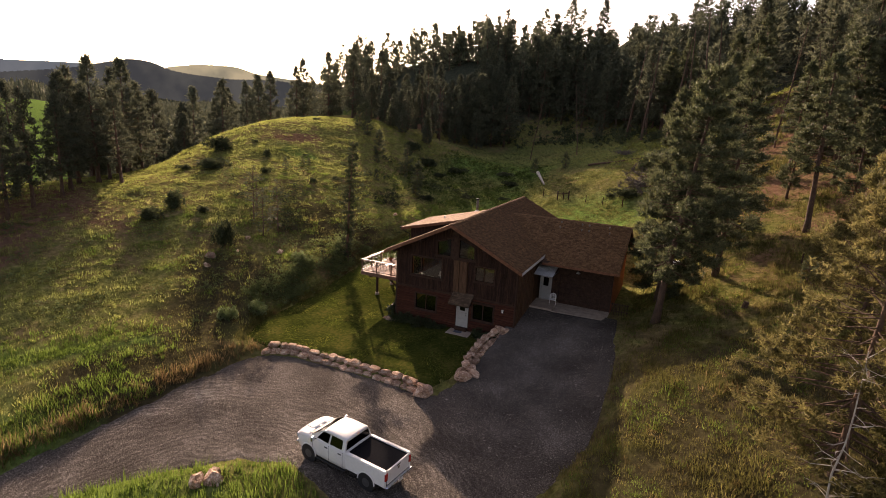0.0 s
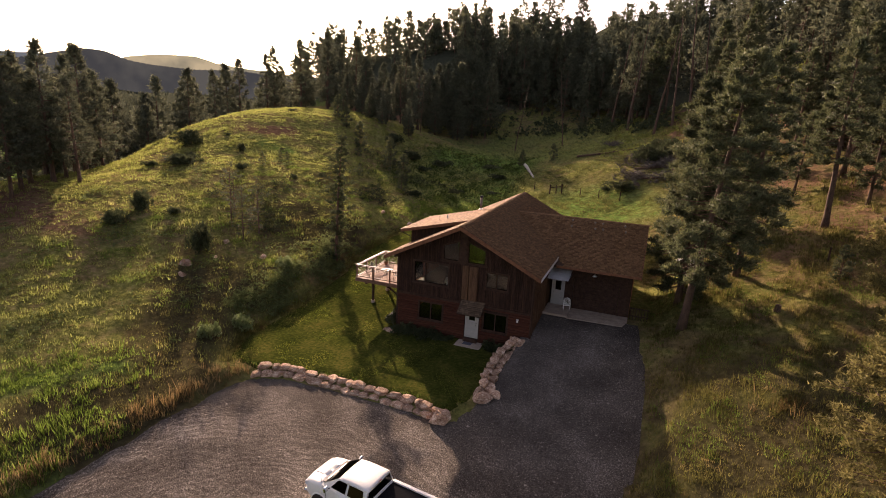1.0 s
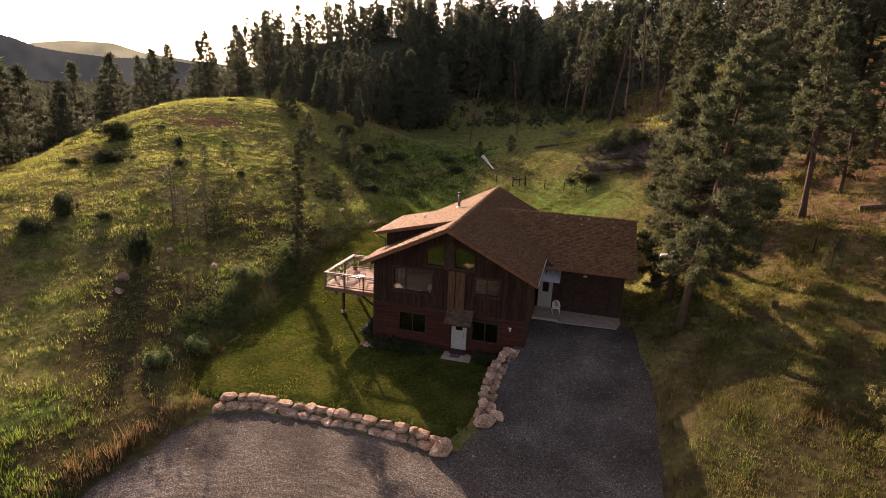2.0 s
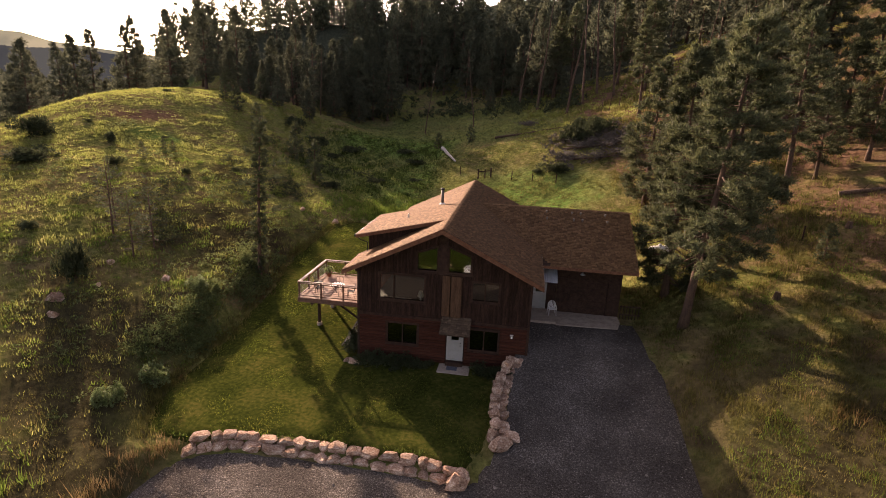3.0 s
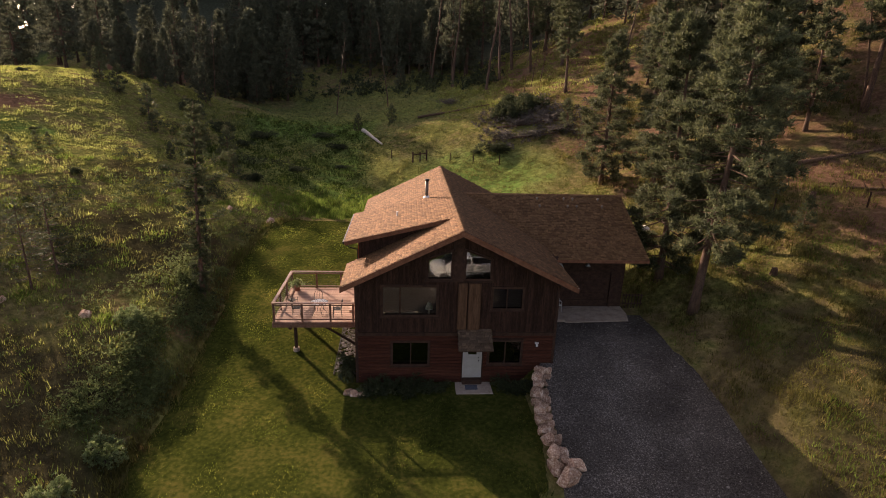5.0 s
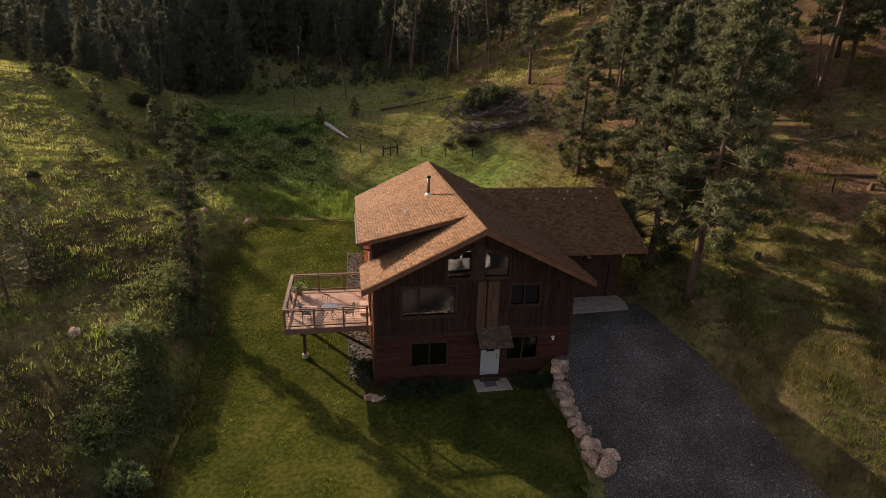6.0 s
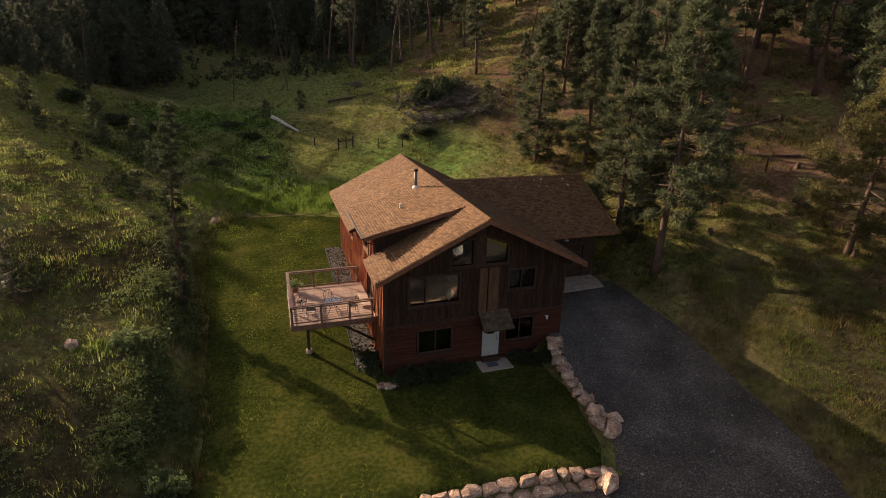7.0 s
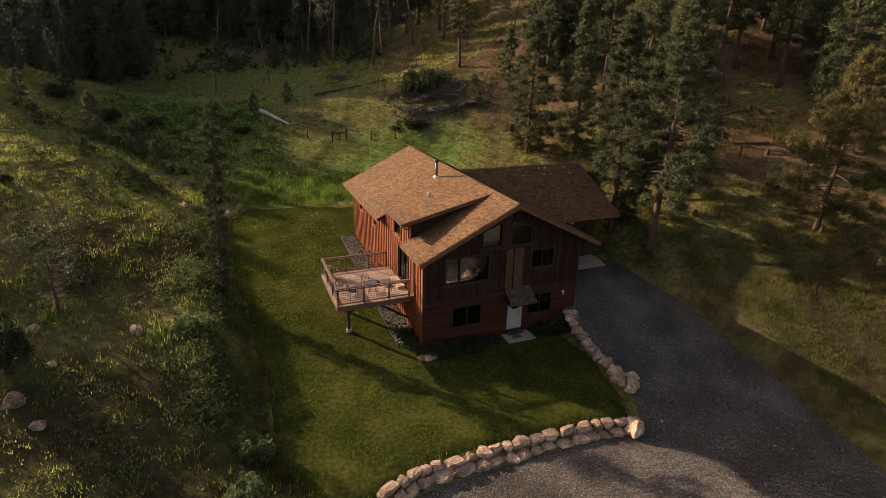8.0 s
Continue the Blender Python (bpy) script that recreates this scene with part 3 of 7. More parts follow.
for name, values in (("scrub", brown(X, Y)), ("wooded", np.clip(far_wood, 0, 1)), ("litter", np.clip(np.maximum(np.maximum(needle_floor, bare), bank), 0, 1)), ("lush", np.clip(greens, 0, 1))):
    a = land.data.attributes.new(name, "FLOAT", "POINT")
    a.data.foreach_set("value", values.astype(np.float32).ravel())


def sheet(name, edge, pitch, lift, mat, label, category):
    """A sheet that follows the ground inside an outline, a little above it, with a clean cut edge."""
    ex, ey = [p[0] for p in edge], [p[1] for p in edge]
    xs, ys = np.arange(min(ex) - pitch, max(ex) + pitch, pitch), np.arange(min(ey) - pitch, max(ey) + pitch, pitch)
    PX, PY = np.meshgrid(xs, ys)
    D = inside(edge, PX, PY) + 0.10 * wavy(PX * 1.6, PY * 1.6)
    H = ground(PX, PY) + lift
    verts, faces, known = [], [], {}

    def vert(key, p):
        if key not in known:
            known[key] = len(verts)
            verts.append(p)
        return known[key]

    for j in range(len(ys) - 1):
        for i in range(len(xs) - 1):
            ring = [(j, i), (j, i + 1), (j + 1, i + 1), (j + 1, i)]
            ds = [D[r] for r in ring]
            if max(ds) <= 0:
                continue
            poly = []
            for (r, d), (r2, d2) in zip(zip(ring, ds), zip(ring[1:] + ring[:1], ds[1:] + ds[:1])):
                if d > 0:
                    poly.append(vert(r, (PX[r], PY[r], H[r])))
                if (d > 0) != (d2 > 0):
                    k = d / (d - d2)
                    q = [a + k * (b - a) for a, b in ((PX[r], PX[r2]), (PY[r], PY[r2]), (H[r], H[r2]))]
                    q[2] -= lift + 0.02
                    poly.append(vert((min(r, r2), max(r, r2)), q))
            if len(poly) > 2:
                faces.append(poly)
    me = bpy.data.meshes.new(name)
    me.from_pydata(verts, [], faces)
    me.materials.append(mat)
    me.shade_smooth()
    return tagged(new(name, me), label, category, kind="structure")


sheet("driveway", GRAVEL_EDGE, 0.5, 0.05, GRAVEL, "grey crushed gravel driveway with faint wheel tracks", "driveway")
sheet("lawn", LAWN_EDGE, 0.5, 0.04, LAWN, "short mown green lawn with yellowed patches", "lawn")


# ---- the house ----
PITCH, RIDGE, EAVE_X, FRONT, BACK = 0.494, 8.75, 5.72, -1.13, 17.62     # roof slope; height of the ridge; half width and ends of the roof
WALL_X, WALL_Y = 5.10, 16.5
G_PITCH, G_RIDGE, G_Y, G_EAVE, G_END = 0.484, 8.2, 10.0, 5.6, 11.75       # the garage's roof: its ridge runs along x at y = 10
house = thing("house", "two-storey red-brown timber house with brown shingle gable roofs", "house")


def roof_at(x):
    return RIDGE - PITCH * abs(x)


def shingles(bm_v, bm_f, o, u, v, width, length, keep=None, tab=0.26, show=0.155, seed=1):
    """Rows of overlapping shingle tabs on a slope: u along the eave, v up the slope, from the corner o."""
    rnd = random.Random(seed)
    o, u, v = Vector(o), Vector(u).normalized(), Vector(v).normalized()
    w = u.cross(v)
    rows = int(length / show)
    for r in range(rows):
        s = r * show
        x = -rnd.random() * tab
        while x < width:
            t = tab * rnd.choice((0.7, 1.0, 1.0, 1.3))
            a, b = max(0, x), min(width, x + t - 0.014)
            x += t
            if b - a < 0.03 or (keep and not keep((a + b) / 2, s)):
                continue
            lift = 0.042 + 0.022 * rnd.random()
            e = min(length, s + show * 1.15)
            n = len(bm_v)
            bm_v += [o + u * a + v * s, o + u * b + v * s, o + u * b + v * s + w * lift, o + u * a + v * s + w * lift,
                     o + u * b + v * e + w * 0.008, o + u * a + v * e + w * 0.008]
            bm_f += [(n, n + 1, n + 2, n + 3), (n + 3, n + 2, n + 4, n + 5)]


def slope(name, o, u, v, width, length, parent, keep=None, seed=1, thick=0.17, cover=None):
    """One plane of roof: the deck of boards below and the shingles on it."""
    o, uu, vv = Vector(o), Vector(u).normalized(), Vector(v).normalized()
    base = part(name, boxed(0, width, 0, length, -thick, 0.0, 0, axes(o, uu, vv)), WOOD_DARK, parent)
    sv, sf = [], []
    shingles(sv, sf, o, uu, vv, width, length, keep, seed=seed)
    sh = from_arrays("shingles", np.array([tuple(p) for p in sv]), np.array(sf), cover or SHINGLE, base, "weathered brown asphalt shingles")
    tagged(sh, kind="stuff")
    return base


roof = new("roof")
roof.parent = house
up_l, up_r = Vector((EAVE_X, 0, PITCH * EAVE_X)), Vector((-EAVE_X, 0, PITCH * EAVE_X))
run = up_l.length
eave_z = roof_at(EAVE_X)
slope("roof_slope", (EAVE_X, FRONT, eave_z), (0, 1, 0), up_r, BACK - FRONT, run, roof, seed=2)
slope("roof_slope", (-EAVE_X, 2.15, eave_z), (0, -1, 0), up_l, 2.15 - FRONT, run, roof, seed=3)
slope("roof_slope", (-EAVE_X, BACK, eave_z), (0, -1, 0), up_l, BACK - 7.25, run, roof, seed=4)
DORM_X, DORM_Z, DORM_TOP = -5.78, 7.31, (-0.06, 8.685)
up_d = Vector((DORM_TOP[0] - DORM_X, 0, DORM_TOP[1] - DORM_Z))
slope("dormer_roof", (DORM_X, 7.50, DORM_Z), (0, -1, 0), up_d, 7.50 - 1.62, up_d.length + 0.02, roof, seed=5)
ridge_cap = bmesh.new()
for k in range(62):
    y = FRONT + k * 0.30
    m = Matrix.Translation((0, y, RIDGE + 0.035))
    for side in (-1, 1):
        vs = [ridge_cap.verts.new(m @ Vector(p)) for p in ((0, 0, 0.02), (side * 0.16, 0, -0.055), (side * 0.16, 0.34, -0.075), (0, 0.34, 0))]
        ridge_cap.faces.new(vs if side < 0 else vs[::-1])
part("ridge_cap", ridge_cap, SHINGLE, roof)
for side in (-1, 1):     # rakes at both gable ends and the eave boards
    for y in (FRONT - 0.05, BACK + 0.01):
        bm = bmesh.new()
        vs = [bm.verts.new(p) for yy in (y, y + 0.045) for p in ((0, yy, RIDGE + 0.01), (side * (EAVE_X + 0.02), yy, eave_z), (side * (EAVE_X + 0.02), yy, eave_z - 0.26), (0, yy, RIDGE - 0.27))]
        for q in ((0, 1, 2, 3), (7, 6, 5, 4), (0, 4, 5, 1), (1, 5, 6, 2), (2, 6, 7, 3)):
            bm.faces.new([vs[i] for i in q])
        part("rake_board", bm, WOOD_TAN, roof, "tan timber rake board")
part("fascia", boxed(EAVE_X, EAVE_X + 0.03, FRONT, BACK, eave_z - 0.2, eave_z + 0.012), PLASTIC_WHITE, roof, "pale metal drip edge")
part("fascia", boxed(-EAVE_X - 0.03, -EAVE_X, FRONT, 2.15, eave_z - 0.17, eave_z + 0.012), WOOD_TAN, roof)
part("fascia", boxed(-EAVE_X - 0.03, -EAVE_X, 7.25, BACK, eave_z - 0.17, eave_z + 0.012), WOOD_TAN, roof)
part("fascia", boxed(DORM_X - 0.03, DORM_X, 1.62, 7.5, DORM_Z - 0.18, DORM_Z + 0.012), WOOD_TAN, roof)
for y in (1.60, 7.5):
    bm = panel([(0, -0.19), (up_d.length, -0.19), (up_d.length, 0.012), (0, 0.012)], [], 0.03, axes((DORM_X, y + 0.03, DORM_Z), up_d, up_d.cross(Vector((0, 1, 0)))))
    part("dormer_rake", bm, WOOD_TAN if y < 2 else WOOD_DARK, roof)
part("gutter", tubed([(DORM_X - 0.06, 1.6, DORM_Z - 0.03), (DORM_X - 0.06, 7.5, DORM_Z - 0.05)], 0.055), IRON, roof, "dark metal gutter")
part("downpipe", tubed([(DORM_X - 0.06, 1.75, DORM_Z - 0.05), (DORM_X + 0.2, 1.9, DORM_Z - 0.35), (-5.16, 2.0, DORM_Z - 0.5), (-5.16, 2.0, 6.05)], 0.035), IRON, roof)

# the garage's roof
g_up_f, g_up_b = Vector((0, G_EAVE, G_PITCH * G_EAVE)), Vector((0, -G_EAVE, G_PITCH * G_EAVE))
g_eave_z = G_RIDGE - G_PITCH * G_EAVE
slope("garage_roof_slope", (0.9, G_Y - G_EAVE, g_eave_z), (1, 0, 0), g_up_f, G_END - 0.9, g_up_f.length, roof,
      lambda a, s: (0.9 + a) > (RIDGE - g_eave_z - s * 0.4357) / PITCH - 0.25, seed=6)
slope("garage_roof_slope", (G_END, G_Y + G_EAVE, g_eave_z), (-1, 0, 0), g_up_b, G_END - 0.9, g_up_b.length, roof,
      lambda a, s: (G_END - a) > (RIDGE - g_eave_z - s * 0.4357) / PITCH - 0.25, seed=7)
bm = bmesh.new()
for k in range(36):
    x = 1.1 + k * 0.3
    for side in (-1, 1):
        vs = [bm.verts.new(p) for p in ((x, G_Y, G_RIDGE + 0.055), (x, G_Y + side * 0.16, G_RIDGE - 0.02), (x + 0.34, G_Y + side * 0.16, G_RIDGE - 0.04), (x + 0.34, G_Y, G_RIDGE + 0.035))]
        bm.faces.new(vs)
part("garage_ridge_cap", bm, SHINGLE, roof)
part("garage_fascia", boxed(EAVE_X + 0.05, G_END, G_Y - G_EAVE - 0.03, G_Y - G_EAVE, g_eave_z - 0.18, g_eave_z + 0.012), WOOD_TAN, roof)
for side in (-1, 1):
    bm = bmesh.new()
    vs = [bm.verts.new(p) for xx in (G_END, G_END + 0.04) for p in ((xx, G_Y, G_RIDGE + 0.01), (xx, G_Y + side * G_EAVE, g_eave_z), (xx, G_Y + side * G_EAVE, g_eave_z - 0.24), (xx, G_Y, G_RIDGE - 0.26))]
    for q in ((0, 1, 2, 3), (7, 6, 5, 4), (0, 4, 5, 1), (1, 5, 6, 2), (2, 6, 7, 3)):
        bm.faces.new([vs[i] for i in q])
    part("garage_rake_board", bm, WOOD_TAN, roof)

# chimney flue and roof vents
flue = new("flue")
flue.parent = house
FX, FY, FZ = -1.40, 7.72, 8.33
part("flue_pipe", tubed([(FX, FY, FZ - 0.25), (FX, FY, FZ + 1.08)], 0.10, 14), FLUE, flue, "brown steel flue pipe", True)
part("flue_collar", tubed([(FX, FY, FZ - 0.02), (FX, FY, FZ + 0.05), (FX, FY, FZ + 0.16)], [0.24, 0.22, 0.11], 14), PLASTIC_WHITE, flue, "pale sheet-metal flashing", True)
part("flue_cap", tubed([(FX, FY, FZ + 1.05), (FX, FY, FZ + 1.11), (FX, FY, FZ + 1.17), (FX, FY, FZ + 1.20)], [0.105, 0.15, 0.15, 0.06], 14), IRON, flue, "", True)
for i, (x, y) in enumerate([(5.95, 9.45), (7.75, 9.45), (8.35, 9.45), (10.05, 9.42), (6.0, 8.75), (7.85, 8.75), (8.45, 8.75), (10.15, 8.75)]):
    z = G_RIDGE - G_PITCH * (G_Y - y)
    part("roof_vent", tubed([(x, y, z - 0.05), (x, y, z + 0.10), (x, y, z + 0.12), (x, y, z + 0.19)], [0.05, 0.05, 0.085, 0.07], 8), FLUE, roof, "small metal roof vent pipe")
part("roof_vent", tubed([(-3.15, 4.6, 7.9), (-3.15, 4.6, 8.22)], 0.05, 8), PLASTIC_WHITE, roof, "short white plastic vent pipe")

# walls: the front gable with its openings
W_LOW_L, W_LOW_R, DOOR = (-3.30, -1.45, 1.20, 2.50), (1.72, 3.40, 1.25, 2.55), (0.40, 1.32, 0.45, 2.48)
W_BIG, W_R = (-3.80, -1.07, 4.00, 5.56), (1.74, 3.27, 4.37, 5.48)
UP_L = [(-1.55, 5.96), (-0.36, 5.96), (-0.36, 7.44), (-1.55, 6.98)]
UP_R = [(0.30, 5.96), (1.57, 5.96), (1.57, 6.98), (0.30, 7.46)]
gable = [(-WALL_X, -0.9), (WALL_X, -0.9), (WALL_X, roof_at(WALL_X) - 0.17), (0, RIDGE - 0.19), (-WALL_X, roof_at(WALL_X) - 0.17)]
to_front = axes((0, 0, 0), (1, 0, 0), (0, 0, 1))          # depth runs towards -y
front_holes = [rectangle(*w) for w in (W_LOW_L, W_LOW_R, DOOR, W_BIG, W_R)] + [UP_L, UP_R]
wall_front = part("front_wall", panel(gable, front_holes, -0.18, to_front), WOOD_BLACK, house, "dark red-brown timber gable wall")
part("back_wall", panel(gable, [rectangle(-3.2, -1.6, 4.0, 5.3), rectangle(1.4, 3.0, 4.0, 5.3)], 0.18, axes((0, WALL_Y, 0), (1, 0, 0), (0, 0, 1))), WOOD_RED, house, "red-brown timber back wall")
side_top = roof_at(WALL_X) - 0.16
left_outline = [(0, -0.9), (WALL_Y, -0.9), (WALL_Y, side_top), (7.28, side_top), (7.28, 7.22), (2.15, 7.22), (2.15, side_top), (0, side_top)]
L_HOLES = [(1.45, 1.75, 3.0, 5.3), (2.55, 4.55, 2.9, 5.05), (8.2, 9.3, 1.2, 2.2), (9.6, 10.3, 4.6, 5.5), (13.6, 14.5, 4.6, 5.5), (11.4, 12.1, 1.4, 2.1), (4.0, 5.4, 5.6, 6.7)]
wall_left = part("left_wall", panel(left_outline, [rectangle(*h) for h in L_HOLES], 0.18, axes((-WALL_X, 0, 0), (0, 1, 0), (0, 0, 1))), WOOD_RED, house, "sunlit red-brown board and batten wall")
# right wall: the browner boards hold the shade of this side
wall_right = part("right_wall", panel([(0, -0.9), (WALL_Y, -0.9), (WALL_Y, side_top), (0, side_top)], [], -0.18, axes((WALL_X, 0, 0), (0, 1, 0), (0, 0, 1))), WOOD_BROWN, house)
# cheeks face as the front does; their shade is in the board colour
dormer_cheek = part("dormer_cheek", panel([(-WALL_X, roof_at(WALL_X) - 0.1), (-0.7, 8.3), (-0.8, 8.42), (-WALL_X, 7.38)], [], 0.1, axes((0, 2.2, 0), (1, 0, 0), (0, 0, 1))), WOOD_BLACK, house, "timber side wall of the dormer, its shade in the dark boards")
part("dormer_cheek", panel([(-WALL_X, roof_at(WALL_X) - 0.1), (-0.7, 8.3), (-0.8, 8.42), (-WALL_X, 7.38)], [], 0.1, axes((0, 7.28, 0), (1, 0, 0), (0, 0, 1))), WOOD_BLACK, house)


def runs(lo, hi, blocks):
    """The free stretches between lo and hi that the blocks leave."""
    out, at = [], lo
    for a, b in sorted(blocks):
        if a > at:
            out.append((at, min(a, hi)))
        at = max(at, b)
    if at < hi:
        out.append((at, hi))
    return [(a, b) for a, b in out if b - a > 0.05]


# horizontal siding below, upright boards with battens above
rect_holes = [W_LOW_L, W_LOW_R, DOOR, W_BIG, W_R, (-1.55, -0.36, 5.96, 7.4), (0.30, 1.57, 5.96, 7.4)]
bm = bmesh.new()
z = -0.8
while z < 2.86:
    blocks = [(h[0] - 0.1, h[1] + 0.1) for h in rect_holes if h[2] - 0.1 < z + 0.1 < h[3] + 0.1]
    for a, b in runs(-WALL_X - 0.02, WALL_X + 0.02, blocks):
        box(bm, a, b, -0.055, 0.002, z + 0.008, z + 0.178, 0.025)
    z += 0.186
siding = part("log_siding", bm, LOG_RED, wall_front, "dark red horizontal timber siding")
tagged(siding, kind="stuff")
bm = bmesh.new()
u = -WALL_X
while u < WALL_X:
    blocks = [(h[2] - 0.1, h[3] + 0.1) for h in rect_holes if h[0] - 0.1 < u + 0.13 < h[1] + 0.1]
    for a, b in runs(3.05, roof_at(u + 0.13) - 0.32, blocks):
        box(bm, u + 0.004, u + 0.256, -0.022, 0.002, a, b)
        box(bm, u - 0.028, u + 0.028, -0.045, -0.018, a, b, 0.008)
    u += 0.262
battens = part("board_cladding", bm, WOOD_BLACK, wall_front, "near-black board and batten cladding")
tagged(battens, kind="stuff")
part("band_board", boxed(-WALL_X - 0.05, WALL_X + 0.05, -0.085, 0.0, 2.87, 3.04, 0.012), WOOD_DARK, wall_front)


def battened(wall, x, sign, y0, y1, base, top, holes, mat):
    bm = bmesh.new()
    y = y0
    while y < y1 - 0.05:
        blocks = [(h[2] - 0.09, h[3] + 0.09) for h in holes if h[0] - 0.09 < y + 0.2 < h[1] + 0.09]
        for a, b in runs(base, top(y) - 0.02, blocks):
            xs = sorted((x, x + sign * 0.022))
            box(bm, xs[0], xs[1], y + 0.004, min(y1, y + 0.416), a, b)
            xs = sorted((x + sign * 0.018, x + sign * 0.075))
            box(bm, xs[0], xs[1], y - 0.045, y + 0.045, a, b, 0.008)
        y += 0.42
    ob = part("board_cladding", bm, mat, wall, "red-brown upright boards with battens")
    return tagged(ob, kind="stuff")


battened(wall_left, -WALL_X, -1, 0, WALL_Y, 0.3, lambda y: 7.2 if 2.15 < y < 7.2 else side_top, L_HOLES, WOOD_RED)
battened(wall_right, WALL_X, 1, 0, 4.95, 0.6, lambda y: side_top, [], WOOD_BROWN)
for x, y in ((-WALL_X - 0.07, -0.07), (WALL_X - 0.07, -0.07), (-WALL_X - 0.07, WALL_Y - 0.07)):
    part("corner_board", boxed(x, x + 0.14, y, y + 0.14, -0.8, side_top - 0.02, 0.012), WOOD_DARK, house)
for x in (-0.02, 0.50):
    part("chase_board", boxed(x, x + (0.46 if x < 0 else 0.62), -0.20 if x > 0 else -0.16, 0.0, 3.26, 5.78, 0.015), WOOD_BROWN, wall_front, "plain brown upright timber panel below the gable windows")
part("king_post", boxed(-0.30, 0.22, -0.10, 0.0, 5.85, 8.35, 0.012), WOOD_DARK, wall_front)
for z in (5.80,):
    part("girt_board", boxed(-1.75, 1.75, -0.075, 0.0, z, z + 0.13, 0.01), WOOD_DARK, wall_front)
for x in (-4.9, -2.6, 2.6, 4.9):
    part("rafter_tail", boxed(x - 0.07, x + 0.07, FRONT + 0.06, 0.0, roof_at(x) - 0.45, roof_at(x) - 0.22, 0.012), WOOD_DARK, house)


def window(outline, m, mullions=(), casing=0.09, mat=None, name="window", glass=None, proud=0.07):
    """A window in a wall: a casing round the opening, sash bars, a sill and one pane between each two bars. m as for panel()."""
    mat = mat or WOOD_DARK
    w = new(name)
    w.parent = house
    mid = Vector((sum(p[0] for p in outline) / len(outline), sum(p[1] for p in outline) / len(outline)))
    grown = [(mid.x + (p[0] - mid.x) * (1 + 2 * casing / (max(q[0] for q in outline) - min(q[0] for q in outline))), mid.y + (p[1] - mid.y) * (1 + 2 * casing / (max(q[1] for q in outline) - min(q[1] for q in outline)))) for p in outline]
    shrunk = [(mid.x + (p[0] - mid.x) * 0.965, mid.y + (p[1] - mid.y) * 0.955) for p in outline]
    part("window_frame", panel(grown, [shrunk], proud, m), mat, w)
    cuts = [min(p[0] for p in outline)] + list(mullions) + [max(p[0] for p in outline)]
    z0, z1 = min(p[1] for p in outline), max(p[1] for p in outline)
    tops = lambda u: z1 if len({p[1] for p in outline}) == 2 else np.interp(u, *zip(*sorted((p[0], p[1]) for p in outline if p[1] > z0 + 0.01)))
    for u in mullions:
        part("mullion", panel([(u - 0.035, z0), (u + 0.035, z0), (u + 0.035, tops(u)), (u - 0.035, tops(u))], [], proud - 0.02, m), mat, w)
    for a, b in zip(cuts, cuts[1:]):
        pane = part("pane", panel([(a, z0), (b, z0), (b, float(tops(b))), (a, float(tops(a)))], [], 0.008, m @ Matrix.Translation((0, 0, -0.06))), glass or GLASS, w, "reflecting window pane")
        pane.visible_shadow = False
    a, b = cuts[0] - casing - 0.03, cuts[-1] + casing + 0.03
    part("window_sill", panel([(a, z0 - casing - 0.05), (b, z0 - casing - 0.05), (b, z0 - casing), (a, z0 - casing)], [], proud + 0.04, m), mat, w)
    return w


window(rectangle(*W_BIG), to_front, (-2.92,))
window(rectangle(*W_R), to_front, (2.47,))
window(rectangle(*W_LOW_L), to_front, (-2.36,))
window(rectangle(*W_LOW_R), to_front, (2.56,))
window(UP_L, to_front)
window(UP_R, to_front)
to_left = axes((-WALL_X, 0, 0), (0, -1, 0), (0, 0, 1))
for i, h in enumerate(L_HOLES):
    window(rectangle(-h[1], -h[0], h[2], h[3]), to_left, (-3.55,) if i == 1 else (), mat=WOOD_DARK if i == 1 else WOOD_TAN, casing=0.07)
to_back = axes((0, WALL_Y, 0), (-1, 0, 0), (0, 0, 1))
for x0, x1 in ((-3.2, -1.6), (1.4, 3.0)):
    window(rectangle(-x1, -x0, 4.0, 5.3), to_back, casing=0.08)

# front door, its step and the little roof over it
door = new("front_door")
door.parent = house
leaf = part("door_leaf", panel(rectangle(0.46, 1.26, 0.50, 2.42), [rectangle(0.64, 1.08, 1.75, 2.28)], 0.05, axes((0, 0.03, 0), (1, 0, 0), (0, 0, 1))), WHITE_PAINT, door, "white painted door with a dark glazed light")
for z0, z1 in ((0.66, 1.08), (1.16, 1.60)):
    for x0, x1 in ((0.56, 0.82), (0.90, 1.16)):
        part("door_panel", boxed(x0, x1, -0.032, -0.018, z0, z1, 0.008), WHITE_PAINT, leaf)
part("door_light", panel(rectangle(0.64, 1.08, 1.75, 2.28), [], 0.01, axes((0, 0.01, 0), (1, 0, 0), (0, 0, 1))), GLASS, leaf)
part("door_frame", panel(rectangle(0.36, 1.36, 0.42, 2.52), [rectangle(0.46, 1.26, 0.50, 2.42)], 0.09, axes((0, 0.04, 0), (1, 0, 0), (0, 0, 1))), WHITE_PAINT, door)
part("door_knob", tubed([(1.19, -0.02, 1.42), (1.19, -0.06, 1.42), (1.19, -0.10, 1.42)], [0.012, 0.03, 0.022], 10), IRON, leaf)
part("door_lock", tubed([(1.19, -0.02, 1.58), (1.19, -0.05, 1.58)], 0.026, 10), IRON, leaf)
canopy = new("door_canopy")
canopy.parent = house
c_up = Vector((0, 1.06, 0.76))
slope("canopy_roof", (0.02, -1.06, 2.50), (1, 0, 0), c_up, 1.76, c_up.length, canopy, seed=9, thick=0.07, cover=DARK_SHINGLE)
